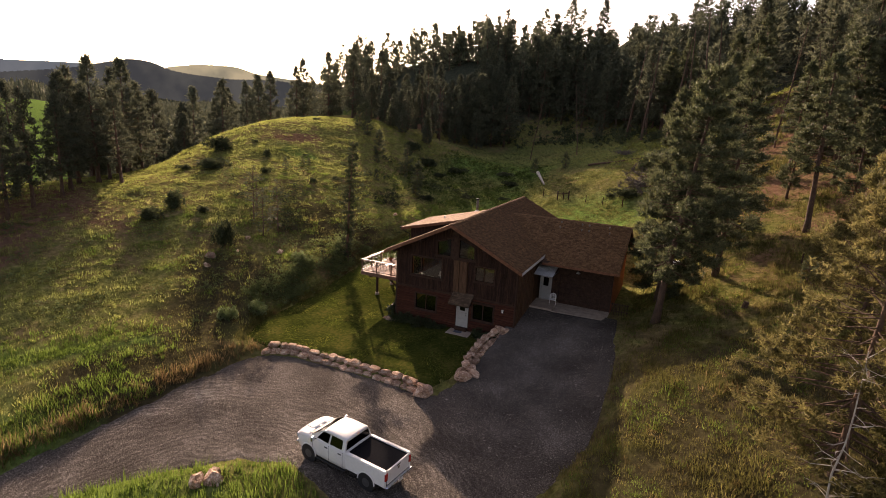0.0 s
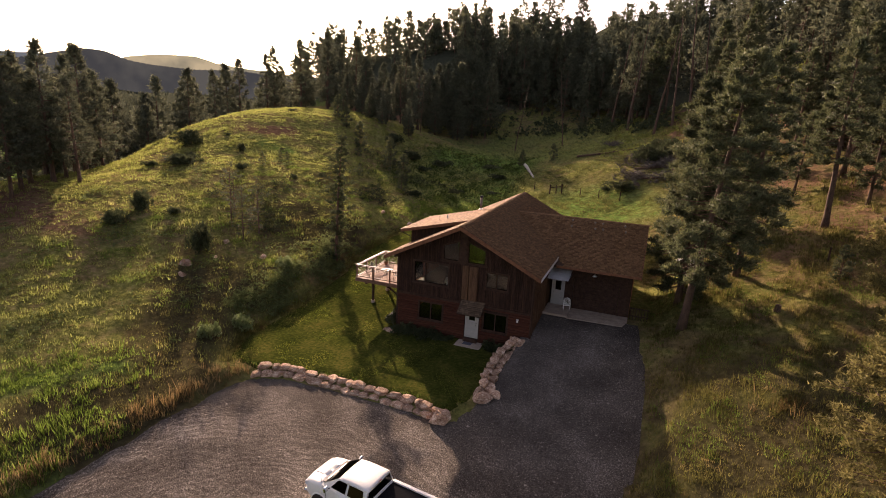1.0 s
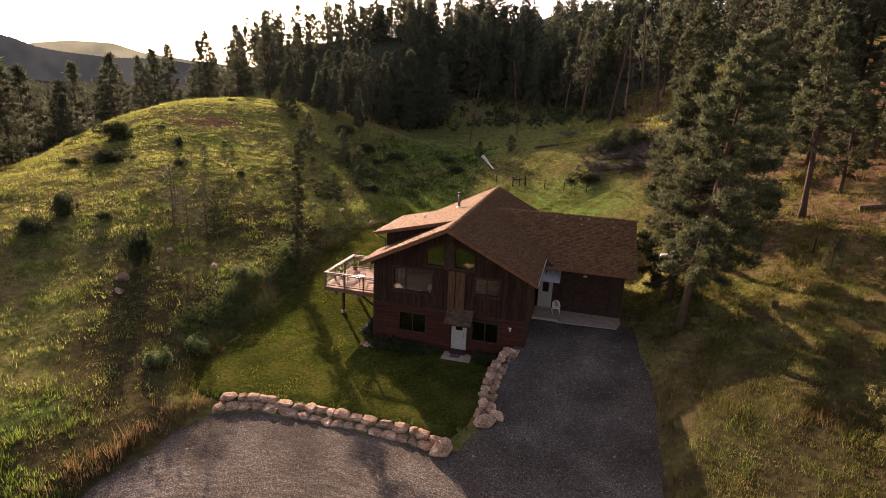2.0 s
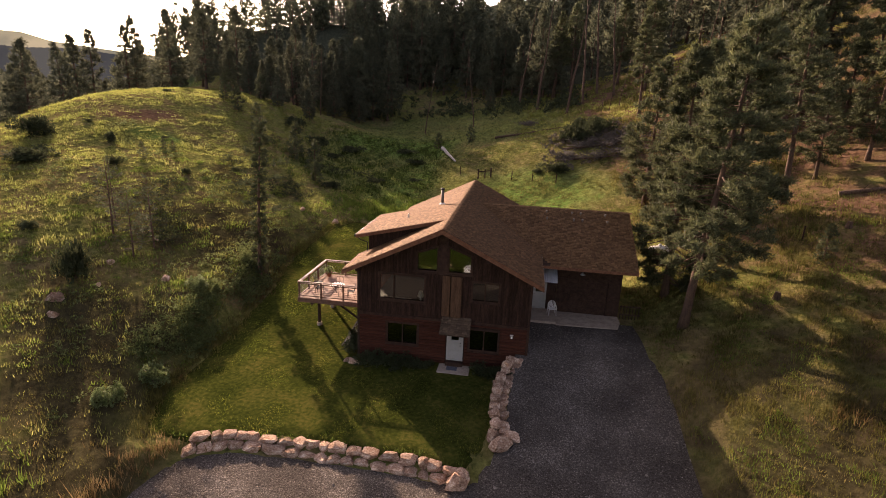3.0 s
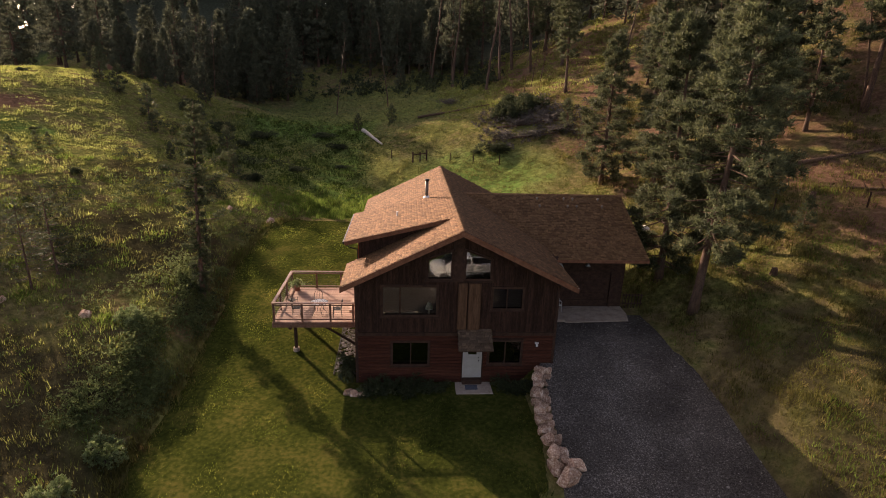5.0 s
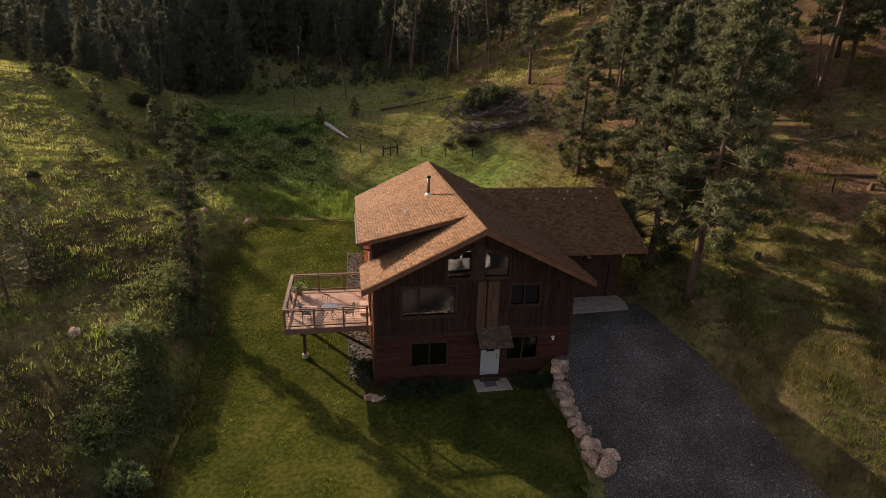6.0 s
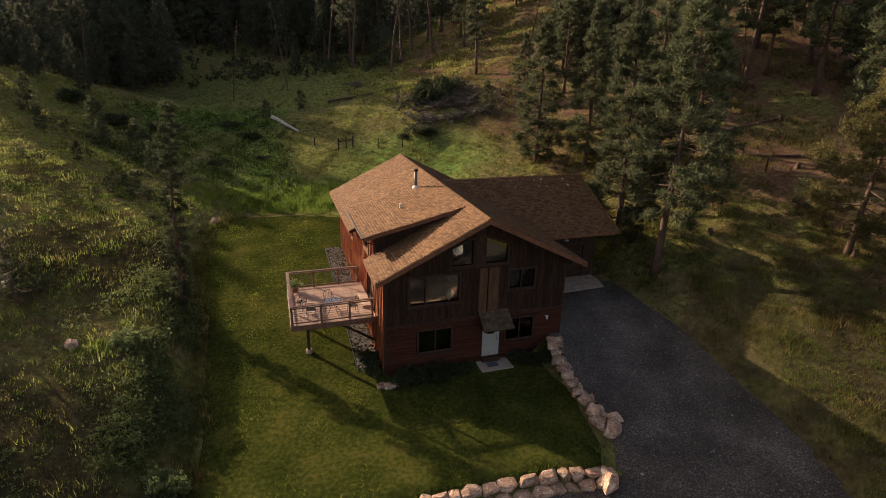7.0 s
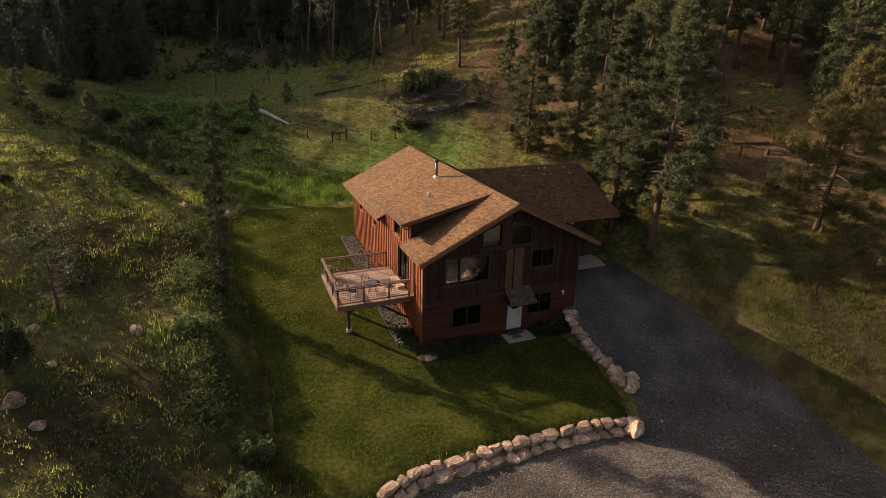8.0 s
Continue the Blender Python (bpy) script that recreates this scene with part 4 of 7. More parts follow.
for x in (0.12, 1.62):
    part("canopy_bracket", tubed([(x, -0.06, 2.35), (x, -0.5, 2.60), (x, -0.92, 2.58)], 0.04, 6), WOOD_DARK, canopy)
    part("canopy_beam", boxed(x - 0.05, x + 0.05, -0.98, -0.03, 2.40, 2.50, 0.01), WOOD_DARK, canopy)
step_slab = link_mesh("doorstep", boxed(-0.03, 1.86, -1.18, -0.06, -0.3, 0.16, 0.02), CONCRETE)
tagged(step_slab, "pale concrete slab before the front door", "doorstep")
sill_step = link_mesh("threshold_step", boxed(0.34, 1.38, -0.34, -0.04, 0.165, 0.40, 0.015), WOOD_DARK)
tagged(sill_step, "dark timber step under the front door", "step")
mat_ob = link_mesh("door_mat", boxed(0.48, 1.12, -0.82, -0.38, 0.163, 0.185, 0.006), MAT_BLUE)
tagged(mat_ob, "small blue-grey door mat on the concrete slab", "door mat")

# wall lamp and a meter box at the front
lamp = thing("wall_lantern", "small white box lantern on the dark front wall", "wall lamp")
part("lantern_box", boxed(4.11, 4.25, -0.17, -0.06, 2.26, 2.46, 0.012), BLACK_PLASTIC, lamp)
part("lantern_top", boxed(4.08, 4.28, -0.20, -0.06, 2.46, 2.49, 0.008), PLASTIC_WHITE, lamp, "pale metal cap")
part("lantern_glass", boxed(4.13, 4.23, -0.185, -0.165, 2.29, 2.43), PLASTIC_WHITE, lamp)

# rooms behind the glass
rooms = thing("interior", "dim timber-lined room behind the windows", "room", kind="structure")
part("upper_floor", boxed(-WALL_X + 0.2, WALL_X - 0.2, 0.2, WALL_Y - 0.2, 2.72, 2.9), DARK_ROOM, rooms)
part("lower_floor", boxed(-WALL_X + 0.2, WALL_X - 0.2, 0.2, WALL_Y - 0.2, 0.2, 0.35), DARK_ROOM, rooms)
part("room_partition", boxed(-WALL_X + 0.2, WALL_X - 0.2, 7.6, 7.75, 0.4, 8.2 - 0.494 * 5.0), DARK_ROOM, rooms)
part("room_partition", boxed(0.05, 0.2, 0.25, 7.5, 0.4, 5.8), DARK_ROOM, rooms)
# unseen slab added to stop sun crossing from dormer to big window
part("loft_sun_stop", boxed(-WALL_X + 0.2, WALL_X - 0.2, 1.3, 7.6, 5.72, 5.86), DARK_ROOM, rooms)
side_table = thing("side_table", "dark wooden side table inside the big window", "table")
part("table_top", boxed(-1.75, -1.15, 0.35, 0.85, 3.58, 3.62, 0.01), WOOD_DARK, side_table)
leg = part("table_leg", boxed(-1.73, -1.68, 0.37, 0.42, 2.9, 3.58), WOOD_DARK, side_table)
for dx, dy in ((0.51, 0), (0, 0.41), (0.51, 0.41)):
    share("table_leg", leg.data, side_table, Matrix.Translation((dx, dy, 0)))
table_lamp = thing("table_lamp", "table lamp with a pale cone shade on a side table", "lamp")
part("lamp_base", tubed([(-1.42, 0.6, 3.62), (-1.42, 0.6, 3.66), (-1.42, 0.6, 3.8), (-1.42, 0.6, 4.0), (-1.42, 0.6, 4.12)], [0.1, 0.09, 0.07, 0.05, 0.012], 12), PLASTIC_WHITE, table_lamp, "", True)
shade = bmesh.new()
tube(shade, [(-1.42, 0.6, 4.08), (-1.42, 0.6, 4.42)], [0.21, 0.10], 20, False)
part("shade", shade, SHADE_LIT, table_lamp, "pale fabric shade", True)
sofa = thing("sofa", "pale sofa with its back to the big window", "sofa")
part("sofa_seat", boxed(-3.7, -1.95, 0.55, 1.35, 2.9, 3.35, 0.06), FABRIC, sofa)
part("sofa_back", boxed(-3.7, -1.95, 0.35, 0.58, 2.9, 3.95, 0.07), FABRIC, sofa)

# garage and porch
part("garage_front_wall", panel([(WALL_X + 0.2, 1.4), (11.2, 1.4), (11.2, 5.62), (WALL_X + 0.2, 5.62)], [rectangle(5.38, 6.22, 1.86, 3.98), rectangle(6.95, 10.35, 1.66, 4.05)], 0.16, axes((0, 6.46, 0), (1, 0, 0), (0, 0, 1))), WOOD_DARK, house, "dark brown garage wall")
part("garage_end_wall", panel([(6.47, 1.0), (14.9, 1.0), (14.9, 5.55), (10, 7.95), (6.47, 6.22)], [], 0.16, axes((11.05, 0, 0), (0, 1, 0), (0, 0, 1))), WOOD_RED, house)
part("garage_back_wall", boxed(WALL_X, 11.2, 14.75, 14.9, 1.0, 5.55), WOOD_RED, house)
garage_door = new("garage_door")
garage_door.parent = house
for k in range(5):
    part("door_section", boxed(6.97, 10.33, 6.34, 6.39, 1.67 + 0.475 * k, 2.135 + 0.475 * k, 0.012), WOOD_DARK, garage_door, "dark brown garage door section")
part("garage_door_frame", panel(rectangle(6.83, 10.47, 1.62, 4.17), [rectangle(6.95, 10.35, 1.60 + 0.04, 4.05)], 0.06, axes((0, 6.3, 0), (1, 0, 0), (0, 0, 1))), WOOD_DARK, garage_door)
porch_door = new("porch_door")
porch_door.parent = house
p_leaf = part("door_leaf", panel(rectangle(5.40, 6.20, 1.88, 3.96), [rectangle(5.58, 6.02, 3.0, 3.75)], 0.05, axes((0, 6.36, 0), (1, 0, 0), (0, 0, 1))), WHITE_PAINT, porch_door, "white door with a dark upper light")
part("door_light", panel(rectangle(5.58, 6.02, 3.0, 3.75), [], 0.01, axes((0, 6.35, 0), (1, 0, 0), (0, 0, 1))), GLASS, p_leaf)
part("door_frame", panel(rectangle(5.30, 6.30, 1.82, 4.06), [rectangle(5.40, 6.20, 1.88, 3.96)], 0.05, axes((0, 6.3, 0), (1, 0, 0), (0, 0, 1))), WHITE_PAINT, porch_door)
part("door_knob", tubed([(5.48, 6.3, 2.85), (5.48, 6.23, 2.85)], 0.03, 8), IRON, p_leaf)
porch_roof = new("porch_canopy")
porch_roof.parent = house
bm = bmesh.new()
for k in range(11):      # corrugated sheet
    x = 5.25 + k * 0.15
    for dx, dz in ((0, 0), (0.075, 0.035)):
        a = [bm.verts.new((x + dx, y, z + dz)) for y, z in ((4.02, 4.50), (6.28, 5.08))]
bm.verts.ensure_lookup_table()
for k in range(0, len(bm.verts) - 2, 2):
    bm.faces.new([bm.verts[i] for i in (k, k + 2, k + 3, k + 1)])
done = bmesh.ops.extrude_face_region(bm, geom=list(bm.faces))
bmesh.ops.translate(bm, vec=(0, 0, 0.012), verts=[g for g in done["geom"] if isinstance(g, bmesh.types.BMVert)])
part("corrugated_sheet", bm, SHEET_METAL, porch_roof, "pale corrugated metal sheet")
for x in (5.3, 6.75):
    part("canopy_bracket", tubed([(x, 6.29, 4.40), (x, 4.10, 4.50)], 0.03, 6), IRON, porch_roof)
porch_slab = link_mesh("porch_slab", boxed(5.12, 6.95, 4.05, 6.3, 1.2, 1.82, 0.02), CONCRETE)
tagged(porch_slab, "pale concrete porch slab by the garage", "slab")
apron = link_mesh("garage_apron", panel([(6.96, 3.95), (10.9, 4.15), (11.2, 5.2), (11.2, 6.3), (6.96, 6.3)], [], 0.4, Matrix.Translation((0, 0, 1.30))), CONCRETE)
tagged(apron, "pale concrete apron before the garage door", "slab")
g_lamp = thing("gooseneck_lamp", "metal gooseneck lamp under the garage eave", "wall lamp")
part("lamp_arm", tubed([(8.5, 6.3, 4.75), (8.5, 6.1, 4.95), (8.5, 5.7, 4.95), (8.5, 5.57, 4.85)], 0.02, 6), IRON, g_lamp)
part("lamp_hood", tubed([(8.5, 5.57, 4.88), (8.5, 5.57, 4.82), (8.5, 5.57, 4.72)], [0.04, 0.09, 0.18], 12), STEEL, g_lamp, "pale metal hood", True)


def patio_chair(m):
    c = thing("patio_chair", "white moulded plastic chair on the porch slab", "chair", at=m)
    part("seat", boxed(-0.25, 0.25, -0.24, 0.22, 0.40, 0.44, 0.015), PLASTIC_WHITE, c)
    bm = bmesh.new()
    for k in range(9):
        a = math.pi * (k - 4) / 9
        x = 0.25 * math.sin(a) / math.sin(math.pi * 4 / 9)
        box(bm, x - 0.022, x + 0.022, 0.20 - 0.02 * abs(k - 4), 0.225 - 0.02 * abs(k - 4), 0.42, 0.92 - 0.012 * (k - 4) ** 2)
    part("backrest", bm, PLASTIC_WHITE, c)
    for x in (-0.24, 0.24):
        part("armrest", tubed([(x, -0.22, 0.40), (x, -0.23, 0.63), (x, 0.0, 0.66), (x, 0.2, 0.65)], 0.022, 6), PLASTIC_WHITE, c)
        for y in (-0.2, 0.2):
            part("leg", tubed([(x * 0.95, y, 0.42), (x * 1.08, y * 1.15, 0.0)], [0.026, 0.018], 6), PLASTIC_WHITE, c)
    return c


patio_chair(pose(6.72, 5.35, 1.823, 0, 0, 12))
fence = thing("porch_railing", "low dark picket railing at the end of the garage apron", "railing")
rail_y = 6.3
for k in range(7):
    x = 11.35 + 0.2 * k
    part("picket", boxed(x - 0.03, x + 0.03, rail_y - 0.02, rail_y + 0.02, height(x, rail_y) - 0.05, height(x, rail_y) + 1.0, 0.006), WOOD_DARK, fence)
for z in (0.3, 0.88):
    part("rail", boxed(11.28, 12.66, rail_y - 0.05, rail_y - 0.02, height(12, rail_y) + z, height(12, rail_y) + z + 0.08, 0.006), WOOD_DARK, fence)

# ---- the deck ----
DX0, DX1, DY0, DY1, DZ = -9.62, -5.24, 1.55, 6.42, 2.86
deck = thing("deck", "raised redwood deck with timber and glass railing", "deck")
ground_boards = part("floorboard", boxed(DX0, DX1, 0, 0.135, DZ - 0.04, DZ, 0.006, Matrix.Translation((0, DY0, 0))), DECK_WOOD, deck, "pinkish redwood board")
n_boards = int((DY1 - DY0) / 0.143)
for k in range(1, n_boards):
    share("floorboard", ground_boards.data, deck, Matrix.Translation((0, 0.143 * k, 0)))
part("rim_beam", boxed(DX0 - 0.05, DX1 - 0.1, DY0 - 0.05, DY0 - 0.004, DZ - 0.30, DZ + 0.005, 0.01), RAIL_WOOD, deck, "reddish rim beam")
part("rim_beam", boxed(DX0 - 0.05, DX1 - 0.1, DY1 + 0.004, DY1 + 0.05, DZ - 0.30, DZ + 0.005, 0.01), RAIL_WOOD, deck)
part("rim_beam", boxed(DX0 - 0.05, DX0 - 0.004, DY0, DY1, DZ - 0.30, DZ + 0.005, 0.01), RAIL_WOOD, deck)
for k in range(8):
    x = DX0 + 0.3 + k * 0.54
    part("joist", boxed(x - 0.02, x + 0.02, DY0, DY1, DZ - 0.27, DZ - 0.045), WOOD_DARK, deck)
part("girder", boxed(DX0 + 0.75, DX0 + 0.92, DY0 + 0.1, DY1 - 0.1, DZ - 0.50, DZ - 0.275, 0.01), WOOD_DARK, deck)
for x, y in ((-8.78, 2.9), (-8.78, 5.5)):
    z = height(x, y)
    part("support_post", boxed(x - 0.08, x + 0.08, y - 0.08, y + 0.08, z + 0.22, DZ - 0.50, 0.01), WOOD_DARK, deck)
    part("post_footing", tubed([(x, y, z - 0.15), (x, y, z + 0.24)], [0.2, 0.17], 12), CONCRETE, deck, "pale round concrete footing")
for y in (2.2, 5.8):
    part("knee_brace", tubed([(-5.14, y, 1.05), (-7.4, y, DZ - 0.32)], 0.075, 4), WOOD_DARK, deck)
rail_top = 3.94
posts = [(x, DY0 + 0.05) for x in (DX0 + 0.05, -8.1, -6.62, DX1 - 0.18)] + [(x, DY1 - 0.05) for x in (DX0 + 0.05, -8.1, -6.62, DX1 - 0.18)] + [(DX0 + 0.05, y) for y in (3.15, 4.8)]
first_post = part("rail_post", boxed(-0.05, 0.05, -0.05, 0.05, DZ, rail_top - 0.03, 0.008, Matrix.Translation((*posts[0], 0))), RAIL_WOOD, deck)
for x, y in posts[1:]:
    share("rail_post", first_post.data, deck, Matrix.Translation((x - posts[0][0], y - posts[0][1], 0)))
for z0, z1, wide in ((rail_top - 0.03, rail_top + 0.015, 0.085), (DZ + 0.10, DZ + 0.16, 0.035), (rail_top - 0.16, rail_top - 0.10, 0.03)):
    name = "hand_rail" if wide > 0.05 else "rail"
    part(name, boxed(DX0 - 0.04, DX1 - 0.1, DY0 + 0.05 - wide, DY0 + 0.05 + wide, z0, z1, 0.008), RAIL_WOOD, deck, "tan timber cap rail" if wide > 0.05 else "")
    part(name, boxed(DX0 - 0.04, DX1 - 0.1, DY1 - 0.05 - wide, DY1 - 0.05 + wide, z0, z1, 0.008), RAIL_WOOD, deck)
    part(name, boxed(DX0 + 0.05 - wide, DX0 + 0.05 + wide, DY0 + 0.14, DY1 - 0.14, z0 + 0.001, z1 + 0.001, 0.008), RAIL_WOOD, deck)
line = sorted([p[0] for p in posts if p[1] < 2])
for y in (DY0 + 0.05, DY1 - 0.05):
    for a, b in zip(line, line[1:]):
        bm = bmesh.new()
        for k in range(5):
            z = DZ + 0.28 + 0.125 * k
            tube(bm, [(a + 0.04, y, z), (b - 0.04, y, z)], 0.007, 4)
        part("cable_infill", bm, IRON, deck, "thin dark rail cables")
for a, b in ((DY0 + 0.1, 3.1), (3.2, 4.75), (4.85, DY1 - 0.1)):
    bm = bmesh.new()
    for k in range(5):
        z = DZ + 0.28 + 0.125 * k
        tube(bm, [(DX0 + 0.05, a, z), (DX0 + 0.05, b, z)], 0.007, 4)
    part("cable_infill", bm, IRON, deck)
step_box = link_mesh("deck_step", boxed(-5.75, -5.26, 2.7, 4.4, DZ + 0.003, DZ + 0.17, 0.015), DECK_WOOD)
tagged(step_box, "low redwood step at the deck door", "step")


def iron_chair(m):
    c = thing("deck_chair", "black wrought-iron chair on the deck", "chair", "chairs on the deck", at=m)
    bm = bmesh.new()
    for k in range(6):
        box(bm, -0.21 + 0.076 * k, -0.17 + 0.076 * k, -0.21, 0.21, 0.43, 0.445)
    part("seat", bm, IRON, c)
    bm = bmesh.new()
    tube(bm, [(-0.22, 0.2, 0.44), (-0.23, 0.27, 0.8), (-0.12, 0.3, 0.93), (0.12, 0.3, 0.93), (0.23, 0.27, 0.8), (0.22, 0.2, 0.44)], 0.014, 5)
    for x in (-0.13, -0.04, 0.05, 0.14):
        tube(bm, [(x, 0.2, 0.44), (x, 0.29, 0.92)], 0.008, 4)
    part("backrest", bm, IRON, c)
    for x in (-0.22, 0.22):
        part("armrest", tubed([(x, 0.25, 0.68), (x * 1.1, 0.0, 0.66), (x * 1.05, -0.2, 0.62), (x, -0.2, 0.44)], 0.012, 5), IRON, c)
        for y in (-0.2, 0.2):
            part("leg", tubed([(x, y, 0.44), (x * 1.1, y * 1.15, 0.0)], 0.013, 5), IRON, c)
    return c


table = thing("deck_table", "round glass-topped black iron table on the deck", "table", at=pose(-7.35, 2.55, DZ + 0.001))
part("table_top", tubed([(0, 0, 0.70), (0, 0, 0.712)], 0.48, 24), GLASS, table, "clear glass top")
part("rim", tubed([(0.485 * math.cos(k * math.pi / 12), 0.485 * math.sin(k * math.pi / 12), 0.705) for k in range(25)], 0.014, 5), IRON, table)
for k in range(4):
    a = k * math.pi / 2 + 0.5
    part("leg", tubed([(0.4 * math.cos(a), 0.4 * math.sin(a), 0.70), (0.2 * math.cos(a), 0.2 * math.sin(a), 0.36), (0.42 * math.cos(a), 0.42 * math.sin(a), 0.0)], 0.014, 5), IRON, table)
chair = iron_chair(pose(-6.35, 2.35, DZ + 0.001, 0, 0, -80))
for x, y, a in ((-8.55, 2.45, 95), (-7.5, 3.35, 10), (-9.0, 3.5, 140)):
    copy_thing(chair, pose(x, y, DZ + 0.001, 0, 0, a))
pot = thing("flower_pot", "terracotta pot with a leafy plant in the deck corner", "plant pot", at=pose(-9.2, 5.95, DZ + 0.001))
part("pot", tubed([(0, 0, 0), (0, 0, 0.28), (0, 0, 0.29), (0, 0, 0.33)], [0.13, 0.18, 0.21, 0.21], 14), TERRACOTTA, pot, "", True)


# ---- trees ----
def needle_tufts(rng, centres, ways, count, length, width, spread_out):
    """Brushes of thin pointed leaves: count of them round each centre, along its way."""
    n = len(centres)
    c = np.repeat(centres, count, 0) + rng.normal(0, length * 0.32, (n * count, 3)) * (1, 1, 0.6)
    d = np.repeat(ways, count, 0) + rng.normal(0, spread_out, (n * count, 3))
    d /= np.linalg.norm(d, axis=1, keepdims=True) + 1e-9
    s = np.cross(d, rng.normal(0, 1, (n * count, 3)))
    s /= np.linalg.norm(s, axis=1, keepdims=True) + 1e-9
    ln = length * rng.uniform(0.6, 1.25, (n * count, 1))
    w = width * rng.uniform(0.7, 1.3, (n * count, 1))
    v = np.stack([c - s * w * 0.5, c + s * w * 0.5, c + d * ln], 1).reshape(-1, 3)
    return v, np.arange(len(v)).reshape(-1, 3)


def pine(name, seed, tall, start, wide, limbs, tufts, count, length, width, mat, lean=(0, 0), bare=0.0, trunk_r=None, shape=0.75, category="pine tree", label="", droop=0.0, sub=3, plain=False, long=()):
    """A pine: a tapered trunk, limbs in uneven whorls and brushes of needles towards their ends."""
    rng = np.random.default_rng(seed)
    tree = thing(name, label, category)
    r = trunk_r or tall * 0.0165
    k = np.linspace(0, 1, 12)
    bend = np.cumsum(rng.normal(0, 0.03, (12, 2)), 0) * tall * 0.08
    bend -= bend[0]
    line = np.stack([lean[0] * k ** 1.2 + bend[:, 0] * 0.5, lean[1] * k ** 1.2 + bend[:, 1] * 0.5, tall * k - 0.3], 1)
    radii = [r * (1.35 if i == 0 else 1) * (1 - 0.93 * q) + 0.012 for i, q in enumerate(k)]
    part("trunk", tubed([tuple(p) for p in line], radii, 6 if plain else 9), BARK, tree, "", True)
    wood, centres, ways = bmesh.new(), [], []
    for i in range(limbs + len(long)):
        q = long[i - limbs][0] if i >= limbs else start + (0.985 - start) * min(1, (0.3 * (i // 5) * 5 + 0.7 * i + rng.uniform(0, 2.0)) / (limbs + 1)) ** 0.94
        t = (q - start) / (1 - start)
        prof = min(1.0, 0.5 + t * 2.4) * (1 - t) ** shape + 0.05
        L = wide * prof * rng.uniform(0.72, 1.12)
        a = i * 2.399 + rng.normal(0, 0.5)
        rise = -0.18 - droop + 0.80 * t * t + 0.15 * t + rng.normal(0, 0.09)
        p0 = np.array([np.interp(q, k, line[:, j]) for j in range(3)])
        if i >= limbs:
            a, L, rise = long[i - limbs][1], long[i - limbs][2], 0.12
        d = np.array([math.cos(a) * math.cos(rise), math.sin(a) * math.cos(rise), math.sin(rise)])
        mid, end = p0 + d * L * 0.55, p0 + d * L + np.array([0, 0, 0.13 * L])
        lr = max(0.012, r * 0.26 * (1 - q) + 0.012)
        tube(wood, [tuple(p0), tuple(end)] if plain else [tuple(p0), tuple(mid), tuple(end)], [lr, 0.01] if plain else [lr, lr * 0.65, 0.008], 3 if plain else 4, False)
        if rng.random() < bare:
            continue
        tips = [(mid, end)]
        side = np.array([-d[1], d[0], 0.0])
        for b in range(sub):
            f, sgn = rng.uniform(0.35, 0.85), rng.choice((-1, 1))
            s0 = p0 + (end - p0) * f
            s1 = s0 + (d * 0.6 + side * sgn * rng.uniform(0.5, 1.0) + np.array([0, 0, rng.uniform(-0.05, 0.35)])) * L * rng.uniform(0.22, 0.42)
            tips.append((s0, s1))
            if not plain:
                tube(wood, [tuple(s0), tuple(s1)], [lr * 0.45, 0.006], 3, False)
        n = max(3, int(tufts * (0.35 + 0.75 * L / wide)))
        for j in range(n):
            s0, s1 = tips[rng.integers(len(tips))]
            f = rng.uniform(0.08, 1.08) ** 0.75
            centres.append(s0 + (s1 - s0) * f + rng.normal(0, 0.05 + 0.03 * L, 3))
            w = (s1 - s0) / (np.linalg.norm(s1 - s0) + 1e-9)
            ways.append(w * 0.5 + np.array([0, 0, 0.45]))
    tagged(part("branching", wood, BARK, tree), kind="stuff")
    v, f = needle_tufts(rng, np.array(centres), np.array(ways), count, length, width, 0.75)
    v2, f2 = needle_tufts(rng, line[-1] + rng.normal(0, 0.06, (3, 3)) * (1, 1, 4) - (0, 0, 0.55), np.tile((0, 0, 1.0), (3, 1)), count // 2, length, width, 0.4)
    from_arrays("crown", np.concatenate([v, v2]), np.concatenate([f, f2 + len(v)]), mat, tree)
    return tree


def drop(tree, x, y, scale=1.0, turn=0.0, sink=0.0, tall=1.0):
    tree.matrix_basis = Matrix.Translation((x, y, height(x, y) - sink)) @ Matrix.Rotation(turn, 4, "Z") @ Matrix.Diagonal((scale, scale, scale * tall, 1))
    return tree


def plant_copy(tree, x, y, scale=1.0, turn=0.0, tall=1.0):
    t = copy_thing(tree, Matrix.Identity(4))
    return drop(t, x, y, scale, turn, 0.05, tall)


# the two tall pines beside the garage, and those close by
drop(pine("pine", 11, 18.6, 0.24, 4.2, 116, 22, 24, 0.36, 0.070, NEEDLE, (1.6, 1.2), 0.05, 0.27, 0.62, label="tall leaning ponderosa pine beside the garage", droop=0.12), 14.75, 4.0)
drop(pine("pine", 12, 16.8, 0.08, 3.4, 112, 20, 24, 0.34, 0.068, NEEDLE, (-0.1, 0.5), 0.04, 0.24, 0.68, label="tall dense pine close to the garage roof", droop=0.15), 14.6, 8.4)
drop(pine("pine", 13, 17.5, 0.18, 3.3, 90, 16, 20, 0.38, 0.080, NEEDLE, (0.3, 0.2), 0.05, 0.24, 0.7, label="tall dark pine behind the garage"), 18.6, 11.5)
drop(pine("pine", 14, 12.6, 0.12, 4.0, 96, 18, 22, 0.32, 0.065, NEEDLE_SUNLIT, (0.2, -0.5), 0.05, 0.20, 0.6, label="broad sunlit pine on the grassy bank"), 25.5, -1.0)
